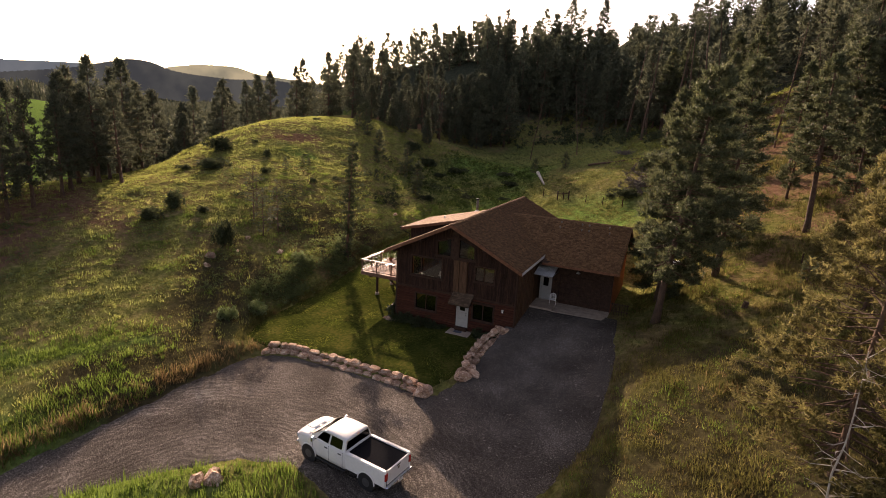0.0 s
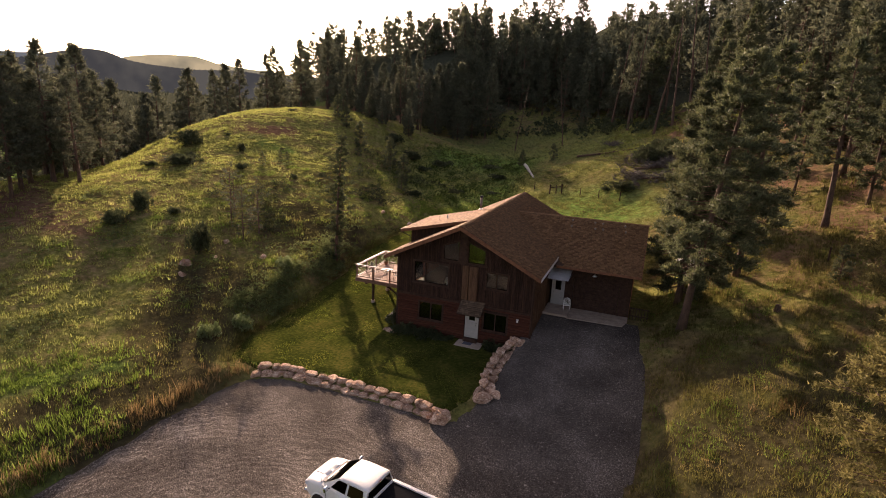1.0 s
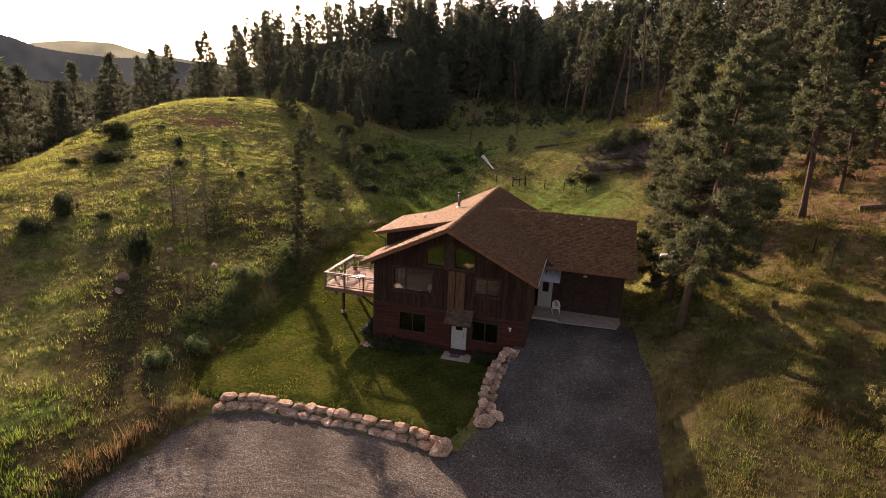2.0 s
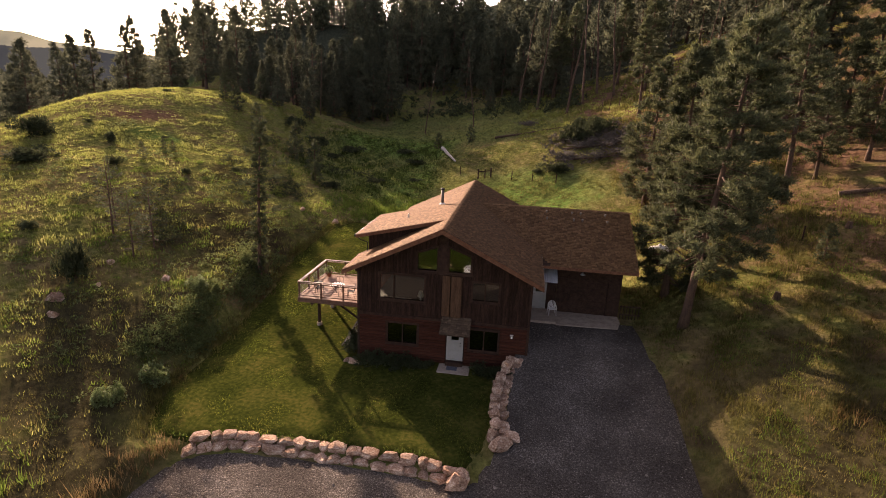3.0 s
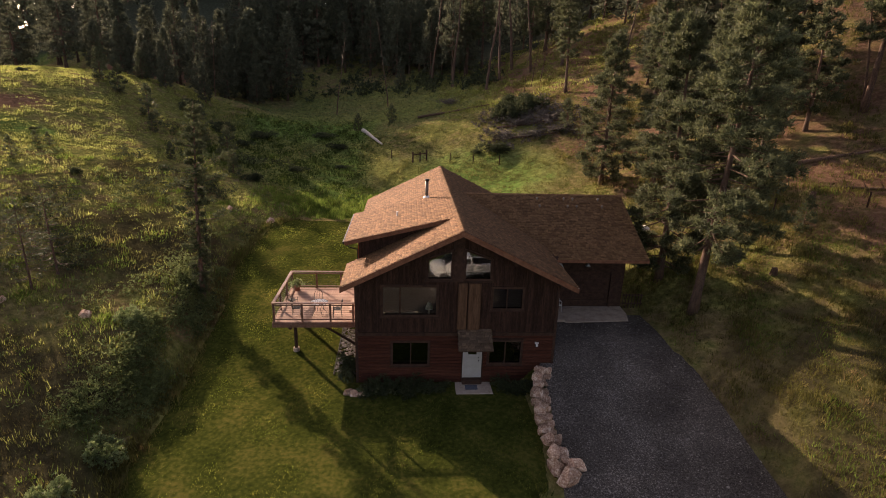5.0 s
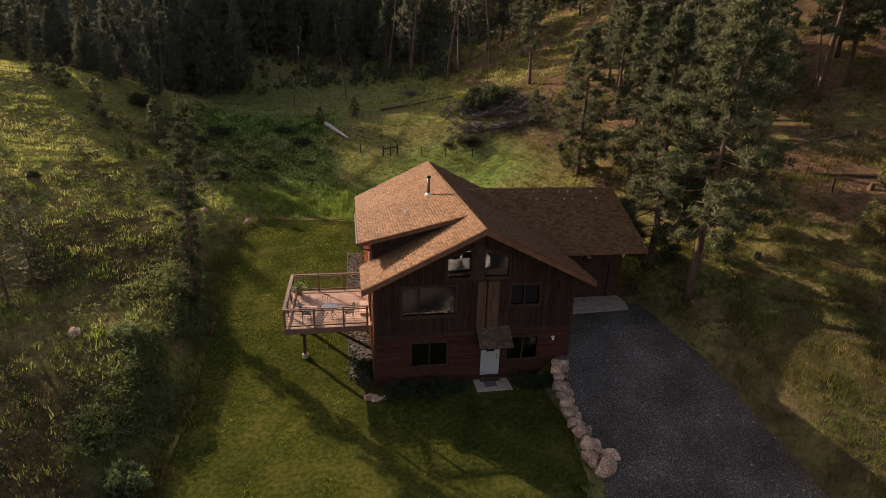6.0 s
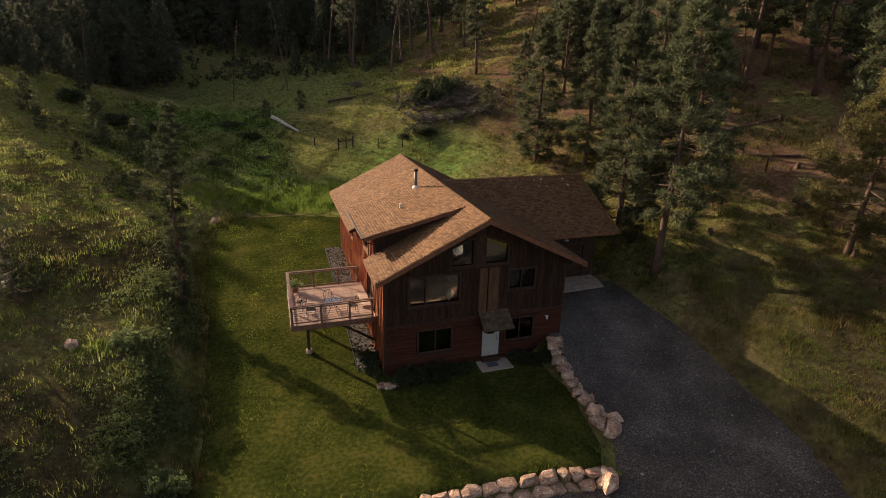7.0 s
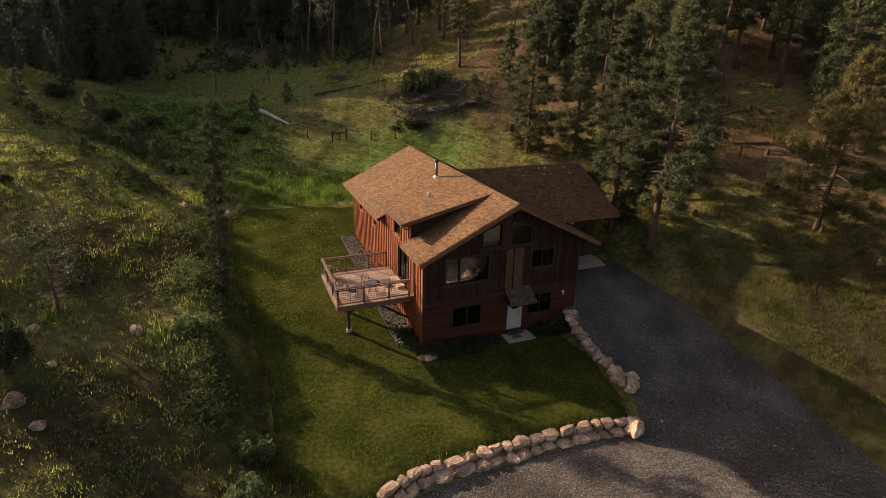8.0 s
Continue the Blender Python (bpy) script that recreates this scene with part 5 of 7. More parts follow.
drop(pine("pine", 19, 12.5, 0.10, 4.9, 112, 26, 22, 0.24, 0.055, NEEDLE_SUNLIT, (0.2, -0.3), 0.06, 0.20, 0.55, label="broad pine with sunlit needles above the driveway bank", droop=0.1), 23.0, -11.4)
drop(pine("pine", 15, 14.0, 0.07, 3.3, 116, 15, 20, 0.34, 0.070, NEEDLE, (0.2, 0.2), 0.06, 0.20, 0.7, label="slender layered pine on the slope behind the garage", droop=0.12), 15.9, 24.8)
drop(pine("pine", 16, 15.0, 0.10, 2.9, 104, 15, 20, 0.34, 0.070, NEEDLE, (0, 0.2), 0.06, 0.20, 0.75, label="slender dark pine with a reddish lower trunk", droop=0.12), 19.05, 20.7)
drop(pine("thin_spruce", 17, 12.6, 0.07, 0.66, 110, 9, 13, 0.21, 0.05, JUNIPER, (0.75, 0.0), 0.02, 0.15, 0.22, label="thin ragged half-dead conifer at the lawn's edge", droop=0.35,
          long=((0.30, 3.4, 0.9), (0.44, 0.2, 2.1), (0.47, 2.9, 1.5), (0.53, -0.3, 1.1), (0.58, 2.6, 1.9), (0.63, 0.35, 1.6), (0.67, 3.3, 1.8), (0.72, 0.1, 2.3), (0.75, 2.4, 1.2), (0.80, 3.6, 1.2), (0.86, -0.2, 0.9))), -15.6, 7.9)
young = drop(pine("young_pine", 18, 5.8, 0.14, 1.7, 46, 6, 10, 0.24, 0.05, NEEDLE_GREY, (0, 0), 0.4, 0.07, 0.5, label="sparse young pine with grey-green needles"), -25.9, 5.5)
young["group"] = "young pines low on the slope"
plant_copy(young, -23.1, 3.9, 0.85, 1.0)
plant_copy(young, -22.7, 5.6, 0.95, 2.2)
plant_copy(young, -27.2, 7.4, 0.8, 4.0)
drop(pine("dark_spruce", 20, 13.0, 0.04, 3.2, 120, 12, 14, 0.55, 0.13, FAR_NEEDLE, (0, 0), 0.03, 0.26, 0.85, label="tall dark spruce in the shaded valley", sub=2), -33.0, 88.0, 1.3)

# woods: a few pines copied over the slopes
rng = np.random.default_rng(5)
woods = []
for i, (tall, start, wide, limbs) in enumerate([(17, 0.14, 3.9, 92), (15, 0.10, 3.7, 88), (18.5, 0.18, 3.9, 94), (13, 0.07, 3.3, 80), (20, 0.22, 3.8, 94)]):
    woods.append(pine("pine", 30 + i, tall, start, wide, limbs, 8, 8, 0.70, 0.19, FAR_NEEDLE, (rng.normal(0, 0.3), rng.normal(0, 0.3)), 0.02, None, 0.95, label="tall pine on the wooded slope", sub=1, plain=True, droop=0.1))
    woods[-1]["group"] = "pines of the woods"
for i, (tall, start, wide, limbs) in enumerate([(16, 0.30, 3.2, 70), (18, 0.36, 3.1, 72), (13.5, 0.18, 3.1, 68)]):
    woods.append(pine("pine", 40 + i, tall, start, wide, limbs, 13, 14, 0.44, 0.12, NEEDLE, (rng.normal(0, 0.4), rng.normal(0, 0.4)), 0.08, None, 0.68, label="tall pine on the sunny bank", sub=3))
    woods[-1]["group"] = "pines of the bank"
used = [0] * len(woods)


TALL = (17, 15, 18.5, 13, 20, 16, 18, 13.5)
LANES = ((26.5, 36.5, 42, 7.5), (9.5, 16.0, 34, 4.5))       # strips of low growth through which the sun reaches the meadow


def lane_top(x, y):
    """How high growth may stand at a place so that it leaves the two strips of meadow in the sun."""
    u, v = 0.788 * x + 0.616 * y, 0.788 * y - 0.616 * x
    top = np.full(np.shape(x), 99.0)
    for a, b, v0, z0 in LANES:
        top = np.where((u > a) & (u < b) & (v > v0 + 12), np.minimum(top, z0 + 0.374 * (v - v0)), top)
    return top


def plant(kind, x, y, scale, turn, tall=1.0):
    room = float(lane_top(x, y)) - height(x, y)
    scale = min(scale, room / (TALL[kind] * tall))
    if scale < 0.25:
        return None
    if used[kind] == 0:
        used[kind] = 1
        return drop(woods[kind], x, y, scale, turn, 0.05, tall)
    return plant_copy(woods[kind], x, y, scale, turn, tall)


# a row along the crest of the west hill and in the dip behind it, with a few hidden pines added to shade the slope
for x, y, s, k in ((-44.2, 3.7, 0.55, 4), (-46.9, 2.8, 0.78, 2), (-48.3, 1.4, 0.67, 4), (-44.1, -3, 0.55, 4), (-45.5, -1.2, 0.68, 2), (-43.4, -6.2, 0.60, 4), (-42.8, -8.8, 0.57, 4), (-55, 12, 0.84, 2), (-58, 9, 0.68, 4), (-52, -3, 0.64, 2), (-50, -9, 0.6, 4),
                   (-56, 15, 0.74, 0), (-60, 16, 0.78, 1), (-46, -12, 0.6, 4), (-41.8, -12.5, 0.55, 2), (-49, 5.5, 0.6, 2), (-53, 4, 0.72, 0), (-51.5, 8.5, 0.62, 0), (-54.5, 7, 0.7, 1), (-57.5, 12.5, 0.7, 2), (-47, -8, 0.6, 2),
                   (-66, 18, 1.0, 2), (-70, 24, 0.95, 1), (-73, 30, 1.05, 0), (-69, 33, 0.8, 3), (-74, 37, 0.95, 1), (-77, 42, 0.94, 2), (-72, 45, 0.9, 0), (-78, 49, 1.05, 3), (-75, 55, 0.7, 4), (-80, 33, 0.95, 0), (-82, 56, 1.1, 1),
                   (-76, 63, 0.84, 2), (-82, 66, 1.05, 0), (-72, 80, 1.12, 1), (-79, 76, 0.93, 2), (-84, 45, 1.0, 1), (-63, 12, 0.9, 3), (-66, 82, 0.85, 0), (-60, 86, 0.95, 2), (-69, 88, 1.0, 4)):
    plant(k, x, y, s, rng.uniform(0, 6.28))
# single trees on the knoll's shoulder and along the right-hand slope
for x, y, s, k in ((-41, 60, 0.5, 3), (-38.5, 62, 0.62, 3), (-34, 62, 0.48, 3), (-35, 78, 0.7, 3), (-27, 90, 1.0, 0), (-43, 67, 0.6, 3), (-38, 72, 0.7, 1), (-32, 58, 0.5, 3), (-37, 57, 0.4, 3),
                   (-58, 70.5, 0.86, 0), (-54.5, 73, 0.62, 3), (-51, 75, 0.86, 1), (-48, 78, 0.94, 0), (-44.5, 80, 0.9, 4), (-41, 82, 0.94, 2), (-37.5, 84, 0.9, 1), (-34, 87, 0.9, 0), (-53, 79, 0.9, 1), (-46, 85, 0.94, 2), (-39, 90, 0.94, 0), (-57, 77, 0.6, 4),
                   (-30, 89, 0.9, 1), (-31, 82, 0.7, 3), (-49.5, 71, 0.66, 3), (-44, 74, 0.61, 3), (-27, 94, 0.9, 2), (-17, 106, 0.9, 1), (-11, 102, 0.9, 0), (-5, 98, 0.85, 1), (-4, 86, 0.45, 3), (-13, 109, 0.95, 2), (2, 90, 0.9, 1), (6, 82, 0.9, 4),
                   (8.5, 84, 0.9, 6), (12, 86, 0.95, 6), (22.5, 66, 0.9, 5), (24, 72, 0.9, 6), (20, 79, 0.95, 5), (19.5, 52, 0.75, 6), (26, 38, 0.7, 6), (29, 30, 0.9, 5), (33, 22, 0.85, 7), (36, 30, 0.95, 5), (31, 43, 0.95, 6), (21.5, 40, 0.6, 7), (28, 45, 0.8, 7), (34, 36, 1.0, 6),
                   (25, 29, 0.6, 7), (29, 21.5, 0.7, 7), (41.3, 22.5, 0.9, 5), (45.8, 21.5, 0.95, 6), (45.2, 15.4, 0.9, 5), (49, 26, 1.0, 7), (35, 6, 0.95, 5), (41, 8, 0.95, 6), (25.5, 18.5, 0.85, 6), (34, -6, 0.9, 7), (39, -2, 0.95, 5), (35, -14, 0.9, 7), (33, 27, 0.8, 7), (38, 22, 0.95, 6), (42, 17, 1.0, 5), (30, 36.5, 0.9, 5), (44, 27, 1.0, 7)):
    plant(k, x, y, s, rng.uniform(0, 6.28))
for k in range(50):      # the wood's front rank across the head of the valley
    x = -46 + 1.12 * k
    y = float(np.interp(x, [-45, -30, -15, 0, 10], [96, 106, 109, 94, 78])) + rng.uniform(0, 11)
    plant(int(rng.integers(5)), x, y, rng.uniform(0.66, 0.90), rng.uniform(0, 6.28))
for k in range(42):      # the wooded slope above the bank
    x, y = 27 + 46 * ((k * 0.618) % 1) + rng.uniform(-1, 1), 34 + 56 * ((k * 0.382 + 0.13) % 1) + rng.uniform(-1, 1)
    plant(int(rng.integers(5)), x, y, rng.uniform(0.75, 1.0), rng.uniform(0, 6.28))
placed, tries = [], 0
while len(placed) < 45 and tries < 20000:
    tries += 1
    x, y = rng.uniform(-110, 90), rng.uniform(8, 150)
    edge = float(np.interp(x, [-110, -75, -55, -45, -30, -15, 0, 10, 20, 30], [72, 72, 80, 94, 104, 110, 100, 78, 60, 48]))
    if rng.random() > float(forest(np.array([x]), np.array([y]))[0]) or x < -66 and y < 66 or (x < 42 and y < 46) or (x < 40 and not 0 < y - edge < 34):
        continue
    if any((x - a) ** 2 + (y - b) ** 2 < 11 for a, b in placed):
        continue
    placed.append((x, y))
    plant(int(rng.integers(5)), x, y, rng.uniform(0.75, 1.15), rng.uniform(0, 6.28), rng.uniform(0.9, 1.12))


def wood_mass(n, seed):
    """The ranks behind: many pines in one mesh, each a thin trunk with ragged layers of boughs."""
    rng = np.random.default_rng(seed)
    x, y = rng.uniform(-120, 110, n * 12), rng.uniform(20, 160, n * 12)
    edge = np.interp(x, [-110, -75, -55, -45, -30, -15, 0, 10, 20, 30, 60], [76, 76, 88, 100, 108, 112, 106, 92, 82, 74, 60])
    ok = (y > edge) & (y > 80 - x) | (x < -84) & (y > 24)
    crest = n // 3
    x = np.concatenate([x[ok][:n - crest], rng.uniform(-105, 45, crest)])
    y = np.concatenate([y[ok][:n - crest], rng.uniform(116, 146, crest)])
    z = ground(x, y)
    tall = np.clip(lane_top(x, y) - z, 3.0, np.where(np.arange(n) < n - crest, rng.uniform(12, 17, n), rng.uniform(8.5, 13, n)))
    m = 190
    q = rng.uniform(0.06, 1.0, (n, m))
    a = rng.uniform(0, 6.28, (n, m))
    r = tall[:, None] * 0.25 * np.minimum(1, 0.35 + (q - 0.06) * 3) * (1 - q) ** 0.9 * rng.uniform(0.3, 1.1, (n, m)) + 0.05
    c = np.stack([x[:, None] + r * np.cos(a), y[:, None] + r * np.sin(a), z[:, None] + tall[:, None] * q], -1).reshape(-1, 3)
    w = np.stack([np.cos(a), np.sin(a), 0.35 + 0.6 * q], -1).reshape(-1, 3)
    v, f = needle_tufts(rng, c, w, 2, 1.05, 0.48, 0.6)
    t = np.stack([x, y, z - 0.3], 1)
    tv = np.concatenate([np.stack([t + (0.22 * math.cos(k), 0.22 * math.sin(k), 0), t + (0.22 * math.cos(k + 2.1), 0.22 * math.sin(k + 2.1), 0), t + np.stack([0 * tall, 0 * tall, tall], 1)], 1).reshape(-1, 3) for k in (0, 2.1, 4.2)])
    trunks = from_arrays("wood_trunks", tv, np.arange(len(tv)).reshape(-1, 3), BARK)
    tagged(trunks, "trunks of the dense pine wood", "woods", kind="stuff")
    return from_arrays("pine_wood", v, f, FAR_NEEDLE)


tagged(wood_mass(480, 8), "dense dark pine wood on the back slope", "woods", kind="stuff")


# far woods beyond, one mass of small conifers
def far_woods():
    vs, fs, n = [], [], 0
    spots = []
    while len(spots) < 4200:
        az, d = radians(rng.uniform(-78, -36) if rng.random() < 0.85 else rng.uniform(-36, 62)), 10 ** rng.uniform(2.62, 3.3)
        x, y = 15 + d * math.sin(az), -37 + d * math.cos(az)
        if -120 < x < 110 and -10 < y < 240:
            continue
        deg = math.degrees(az)
        if deg < -40 and d < 470:
            continue
        spots.append((x, y, d))
    sx, sy = np.array([s[0] for s in spots]), np.array([s[1] for s in spots])
    sz = ground(sx, sy)
    for (x, y, d), z in zip(spots, sz):
        tall = rng.uniform(9, 15)
        wide = tall * rng.uniform(0.16, 0.24)
        for lay in range(3):
            z0, z1, w = z + tall * (0.10 + 0.27 * lay), z + tall * (0.52 + 0.24 * lay), wide * (1 - 0.28 * lay)
            a0 = rng.uniform(0, 6)
            for k in range(6):
                a, b = a0 + k * math.pi / 3, a0 + (k + 0.8) * math.pi / 3
                rr = w * rng.uniform(0.65, 1.2)
                vs += [(x + rr * math.cos(a), y + rr * math.sin(a), z0 + rng.normal(0, 0.4)), (x + rr * math.cos(b), y + rr * math.sin(b), z0 + rng.normal(0, 0.4)), (x, y, z1)]
                fs.append((n, n + 1, n + 2))
                n += 3
    return from_arrays("far_woods", np.array(vs), np.array(fs), FAR_NEEDLE)


def far_ridge(name, away, skyline, dark, light, rough, label):
    """A ridge kilometres off, with the haze painted into its glowing colour: its skyline by bearing and height, both in
    degrees.
    """
    m = bpy.data.materials.new(name)
    m.use_nodes = True
    n, l = m.node_tree.nodes, m.node_tree.links
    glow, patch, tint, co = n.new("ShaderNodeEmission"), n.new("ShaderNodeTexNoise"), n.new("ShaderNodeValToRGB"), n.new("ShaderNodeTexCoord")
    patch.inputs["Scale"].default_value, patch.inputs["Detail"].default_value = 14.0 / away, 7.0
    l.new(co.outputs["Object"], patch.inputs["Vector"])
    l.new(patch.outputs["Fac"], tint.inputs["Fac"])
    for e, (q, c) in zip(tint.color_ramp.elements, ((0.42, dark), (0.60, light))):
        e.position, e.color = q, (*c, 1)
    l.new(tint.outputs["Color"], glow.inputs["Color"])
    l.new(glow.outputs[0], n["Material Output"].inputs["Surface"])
    deg = np.linspace(skyline[0][0], skyline[-1][0], 500)
    el = np.interp(deg, [k[0] for k in skyline], [k[1] for k in skyline])
    el = np.convolve(np.pad(el, 12, "edge"), np.hanning(25) / np.hanning(25).sum(), "valid")
    el = el + rough * (np.sin(deg * 31) * np.sin(deg * 17.3) + 0.8 * np.sin(deg * 71 + 1) * np.sin(deg * 43))
    az, top = np.radians(deg), 16 + away * np.tan(np.radians(el))
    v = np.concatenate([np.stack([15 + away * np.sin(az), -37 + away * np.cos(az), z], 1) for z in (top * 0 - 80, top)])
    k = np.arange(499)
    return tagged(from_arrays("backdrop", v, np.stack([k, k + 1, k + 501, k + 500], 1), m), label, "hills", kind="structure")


far_ridge("blue_haze_distance", 4300, ((-95, 2.2), (-75, 2.4), (-63.5, 2.62), (-60.7, 2.77), (-57.6, 2.87), (-52, 2.6), (-44, 2.4), (-20, 2.5), (20, 2.2)), (0.044, 0.058, 0.076), (0.060, 0.074, 0.092), 0.015, "wooded ridge far off on the horizon in painted blue haze")
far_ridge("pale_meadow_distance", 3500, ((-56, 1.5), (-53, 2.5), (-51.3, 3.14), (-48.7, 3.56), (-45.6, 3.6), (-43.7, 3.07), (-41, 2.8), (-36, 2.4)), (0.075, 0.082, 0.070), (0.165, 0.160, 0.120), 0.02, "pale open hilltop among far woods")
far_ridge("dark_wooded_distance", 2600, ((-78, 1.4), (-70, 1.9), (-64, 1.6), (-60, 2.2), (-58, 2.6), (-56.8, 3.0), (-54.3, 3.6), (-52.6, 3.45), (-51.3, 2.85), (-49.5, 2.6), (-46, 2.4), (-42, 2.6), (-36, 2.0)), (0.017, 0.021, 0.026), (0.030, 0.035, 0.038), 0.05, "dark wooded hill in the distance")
tagged(far_woods(), "dark pine woods on the distant ridges", "woods", kind="stuff")


# ---- shrubs, grass and small plants ----
def shrub(name, seed, wide, tall, tufts, count, length, width, mat, label, category="shrub", group=""):
    rng = np.random.default_rng(seed)
    s = thing(name, label, category, group)
    stems, centres, ways = bmesh.new(), [], []
    lumps = [(rng.normal(0, 0.34, 2) * wide, rng.uniform(0.5, 0.95)) for _ in range(7)]
    for j in range(10):
        a = rng.uniform(0, 6.28)
        o, hh = lumps[j % 7]
        tube(stems, [(0.05 * math.cos(a), 0.05 * math.sin(a), -0.1), (o[0] * 0.6, o[1] * 0.6, tall * hh * 0.5), (o[0], o[1], tall * hh * 0.85)], [0.03, 0.018, 0.006], 4, False)
    for j in range(tufts):
        o, hh = lumps[rng.integers(7)]
        d = rng.normal(0, 1, 3)
        d /= np.linalg.norm(d)
        d[2] = abs(d[2]) * 0.95 - 0.75 * rng.random()
        rad = rng.uniform(0.55, 1.0) ** 0.5
        c = np.array([o[0], o[1], tall * hh * 0.45]) + d * np.array([wide * 0.34, wide * 0.34, tall * 0.48]) * rad
        centres.append(np.maximum(c, (-9, -9, 0.04)))
        ways.append(d * 0.7 + np.array([0, 0, 0.4]))
    part("stem_base", stems, BARK, s)
    v, f = needle_tufts(rng, np.array(centres), np.array(ways), count, length, width, 0.8)
    from_arrays("foliage", v, f, mat, s)
    return s


bush = shrub("leafy_shrub", 51, 1.25, 1.55, 420, 9, 0.13, 0.075, LEAF, "round leafy shrub catching the sun beside the lawn", "shrub", "shrubs beside the lawn")
drop(bush, -14.65, -5.85, 0.80, 0.3, 0, 1.2)
plant_copy(bush, -15.1, -8.3, 0.75, 2.0, 1.2)
plant_copy(bush, -17.6, 2.6, 0.7, 4.0)
juniper = shrub("juniper_bush", 52, 1.9, 1.5, 380, 9, 0.22, 0.07, JUNIPER, "dark juniper bush on the meadow slope", "bush", "junipers on the slope")
drop(juniper, -24.2, -0.1, 0.85, 0, 0.05, 2.5)
for x, y, s, tall in ((-45.8, 20.0, 1.3, 1.25), (-41, 14.2, 1.6, 0.65), (-43.6, 11.9, 0.6, 0.9), (-33, 1.6, 0.75, 2.1), (-32.4, -1.7, 0.85, 1.2), (-39, 21.9, 0.42, 2.2), (-34, 16.1, 0.5, 1.2), (-28.7, 19.0, 0.4, 1.2), (-30.2, 2.8, 0.5, 1.0), (-36.5, 27.0, 0.32, 0.8), (-44, 25, 0.35, 0.8), (-47, 43, 0.5, 0.6),
                      (8.2, 39.3, 1.3, 0.75), (10.5, 47.5, 1.7, 1.2), (13.5, 48.8, 1.6, 1.1), (11.8, 50.8, 1.4, 1.2), (6.0, 40.6, 0.7, 0.6), (-12, 51, 1.0, 0.6), (-23, 52, 1.2, 0.7), (-16, 41, 0.8, 0.7), (-24, 47, 0.8, 0.8), (-19, 33, 0.8, 0.8), (-27, 49, 1.3, 0.9), (-32, 52, 1.4, 0.9), (-11, 44, 0.7, 0.5), (-15, 56, 1.2, 0.5)):
    plant_copy(juniper, x, y, s, rng.uniform(0, 6.28), tall)
sapling = pine("sapling_pine", 61, 3.2, 0.06, 0.95, 34, 8, 12, 0.22, 0.05, NEEDLE, (0, 0), 0.05, 0.045, 0.75, "young tree", "bushy young pine on the hillside")
sapling["group"] = "young pines on the slope"
drop(sapling, -27.0, 41.1, 1.5)
for x, y, s in ((-22.5, 36.4, 1.4), (-26.3, 39.0, 0.9), (-20.8, 32.5, 0.9), (-33.3, 19.1, 0.62), (-34.5, 24.0, 0.4), (-33.7, 24.4, 0.42), (-33, 42, 1.3), (-38, 46, 1.2), (-41, 48, 1.3), (-46.4, 58.5, 1.3), (-40.9, 58.9, 1.4), (-31, 38, 0.7), (-26, 30, 0.6),
                (16.5, 40, 1.3), (20, 33, 1.5), (24.5, 9, 0.9), (28, 5, 0.8), (-5, 60, 1.0), (-10, 58, 0.9)):
    plant_copy(sapling, x, y, s, rng.uniform(0, 6.28))
bed_shrub = shrub("foundation_shrub", 53, 1.15, 0.85, 200, 9, 0.13, 0.06, JUNIPER, "low dark shrub along the front wall", "shrub", "shrubs along the house")
drop(bed_shrub, -4.3, -0.75)
for x, y, s in ((-3.4, -0.7, 0.9), (-2.4, -0.75, 1.0), (-1.4, -0.7, 0.85), (-0.75, -0.6, 0.6), (2.5, -0.75, 0.85), (3.3, -0.95, 1.05), (3.9, -1.5, 0.8), (-5.6, 0.6, 1.0), (-5.7, 1.6, 0.8)):
    plant_copy(bed_shrub, x, y, s, rng.uniform(0, 6.28))
pot_plant = shrub("potted_plant", 54, 0.5, 0.5, 60, 7, 0.14, 0.06, LEAF, "leafy potted plant in the deck corner", "plant")
pot_plant.location = (-9.2, 5.95, DZ + 0.30)


def grass_field(name, mat, n, region, keep, tall, wide, blades, label, seed, clump=0.09):
    """Tufts of grass blades over a region where keep(x, y) lets them stand."""
    rng = np.random.default_rng(seed)
    x, y = rng.uniform(region[0], region[1], n), rng.uniform(region[2], region[3], n)
    ok = rng.random(n) < keep(x, y)
    x, y = x[ok], y[ok]
    c = np.stack([x, y, ground(x, y) - 0.03], 1)
    m = len(c)
    size = rng.uniform(0.55, 1.35, (m, 1, 1)) * (0.75 + 0.5 * (wavy(x * 0.8, y * 0.8) > 0.1))[:, None, None]
    off = rng.normal(0, 1, (m, blades, 3)) * (1, 1, 0) * clump * size ** 0.5
    o = np.repeat(c[:, None], blades, 1) + off
    a = np.arctan2(off[..., 1], off[..., 0]) + rng.normal(0, 0.8, (m, blades))
    tilt = rng.uniform(0.1, 0.6, (m, blades))
    d = np.stack([np.cos(a) * tilt, np.sin(a) * tilt, np.ones_like(a)], -1)
    b = a + rng.uniform(0.6, 2.5, a.shape)
    s = np.stack([np.cos(b), np.sin(b), np.zeros_like(b)], -1)
    h = tall * size * rng.uniform(0.6, 1.2, (m, blades, 1))
    v = np.stack([o - s * wide * 0.5, o + s * wide * 0.5, o + d * h], 2).reshape(-1, 3)
    ob = from_arrays(name, v, np.arange(len(v)).reshape(-1, 3), mat)
    return tagged(ob, label, "grass", kind="stuff")


def open_meadow(x, y):
    free = (inside(GRAVEL_EDGE, x, y) < -0.15) & (inside(LAWN_EDGE, x, y) < -0.15)
    near_house = (x > -5.3) & (x < 12.2) & (y > -0.5) & (y < 16.6)
    return free & ~near_house


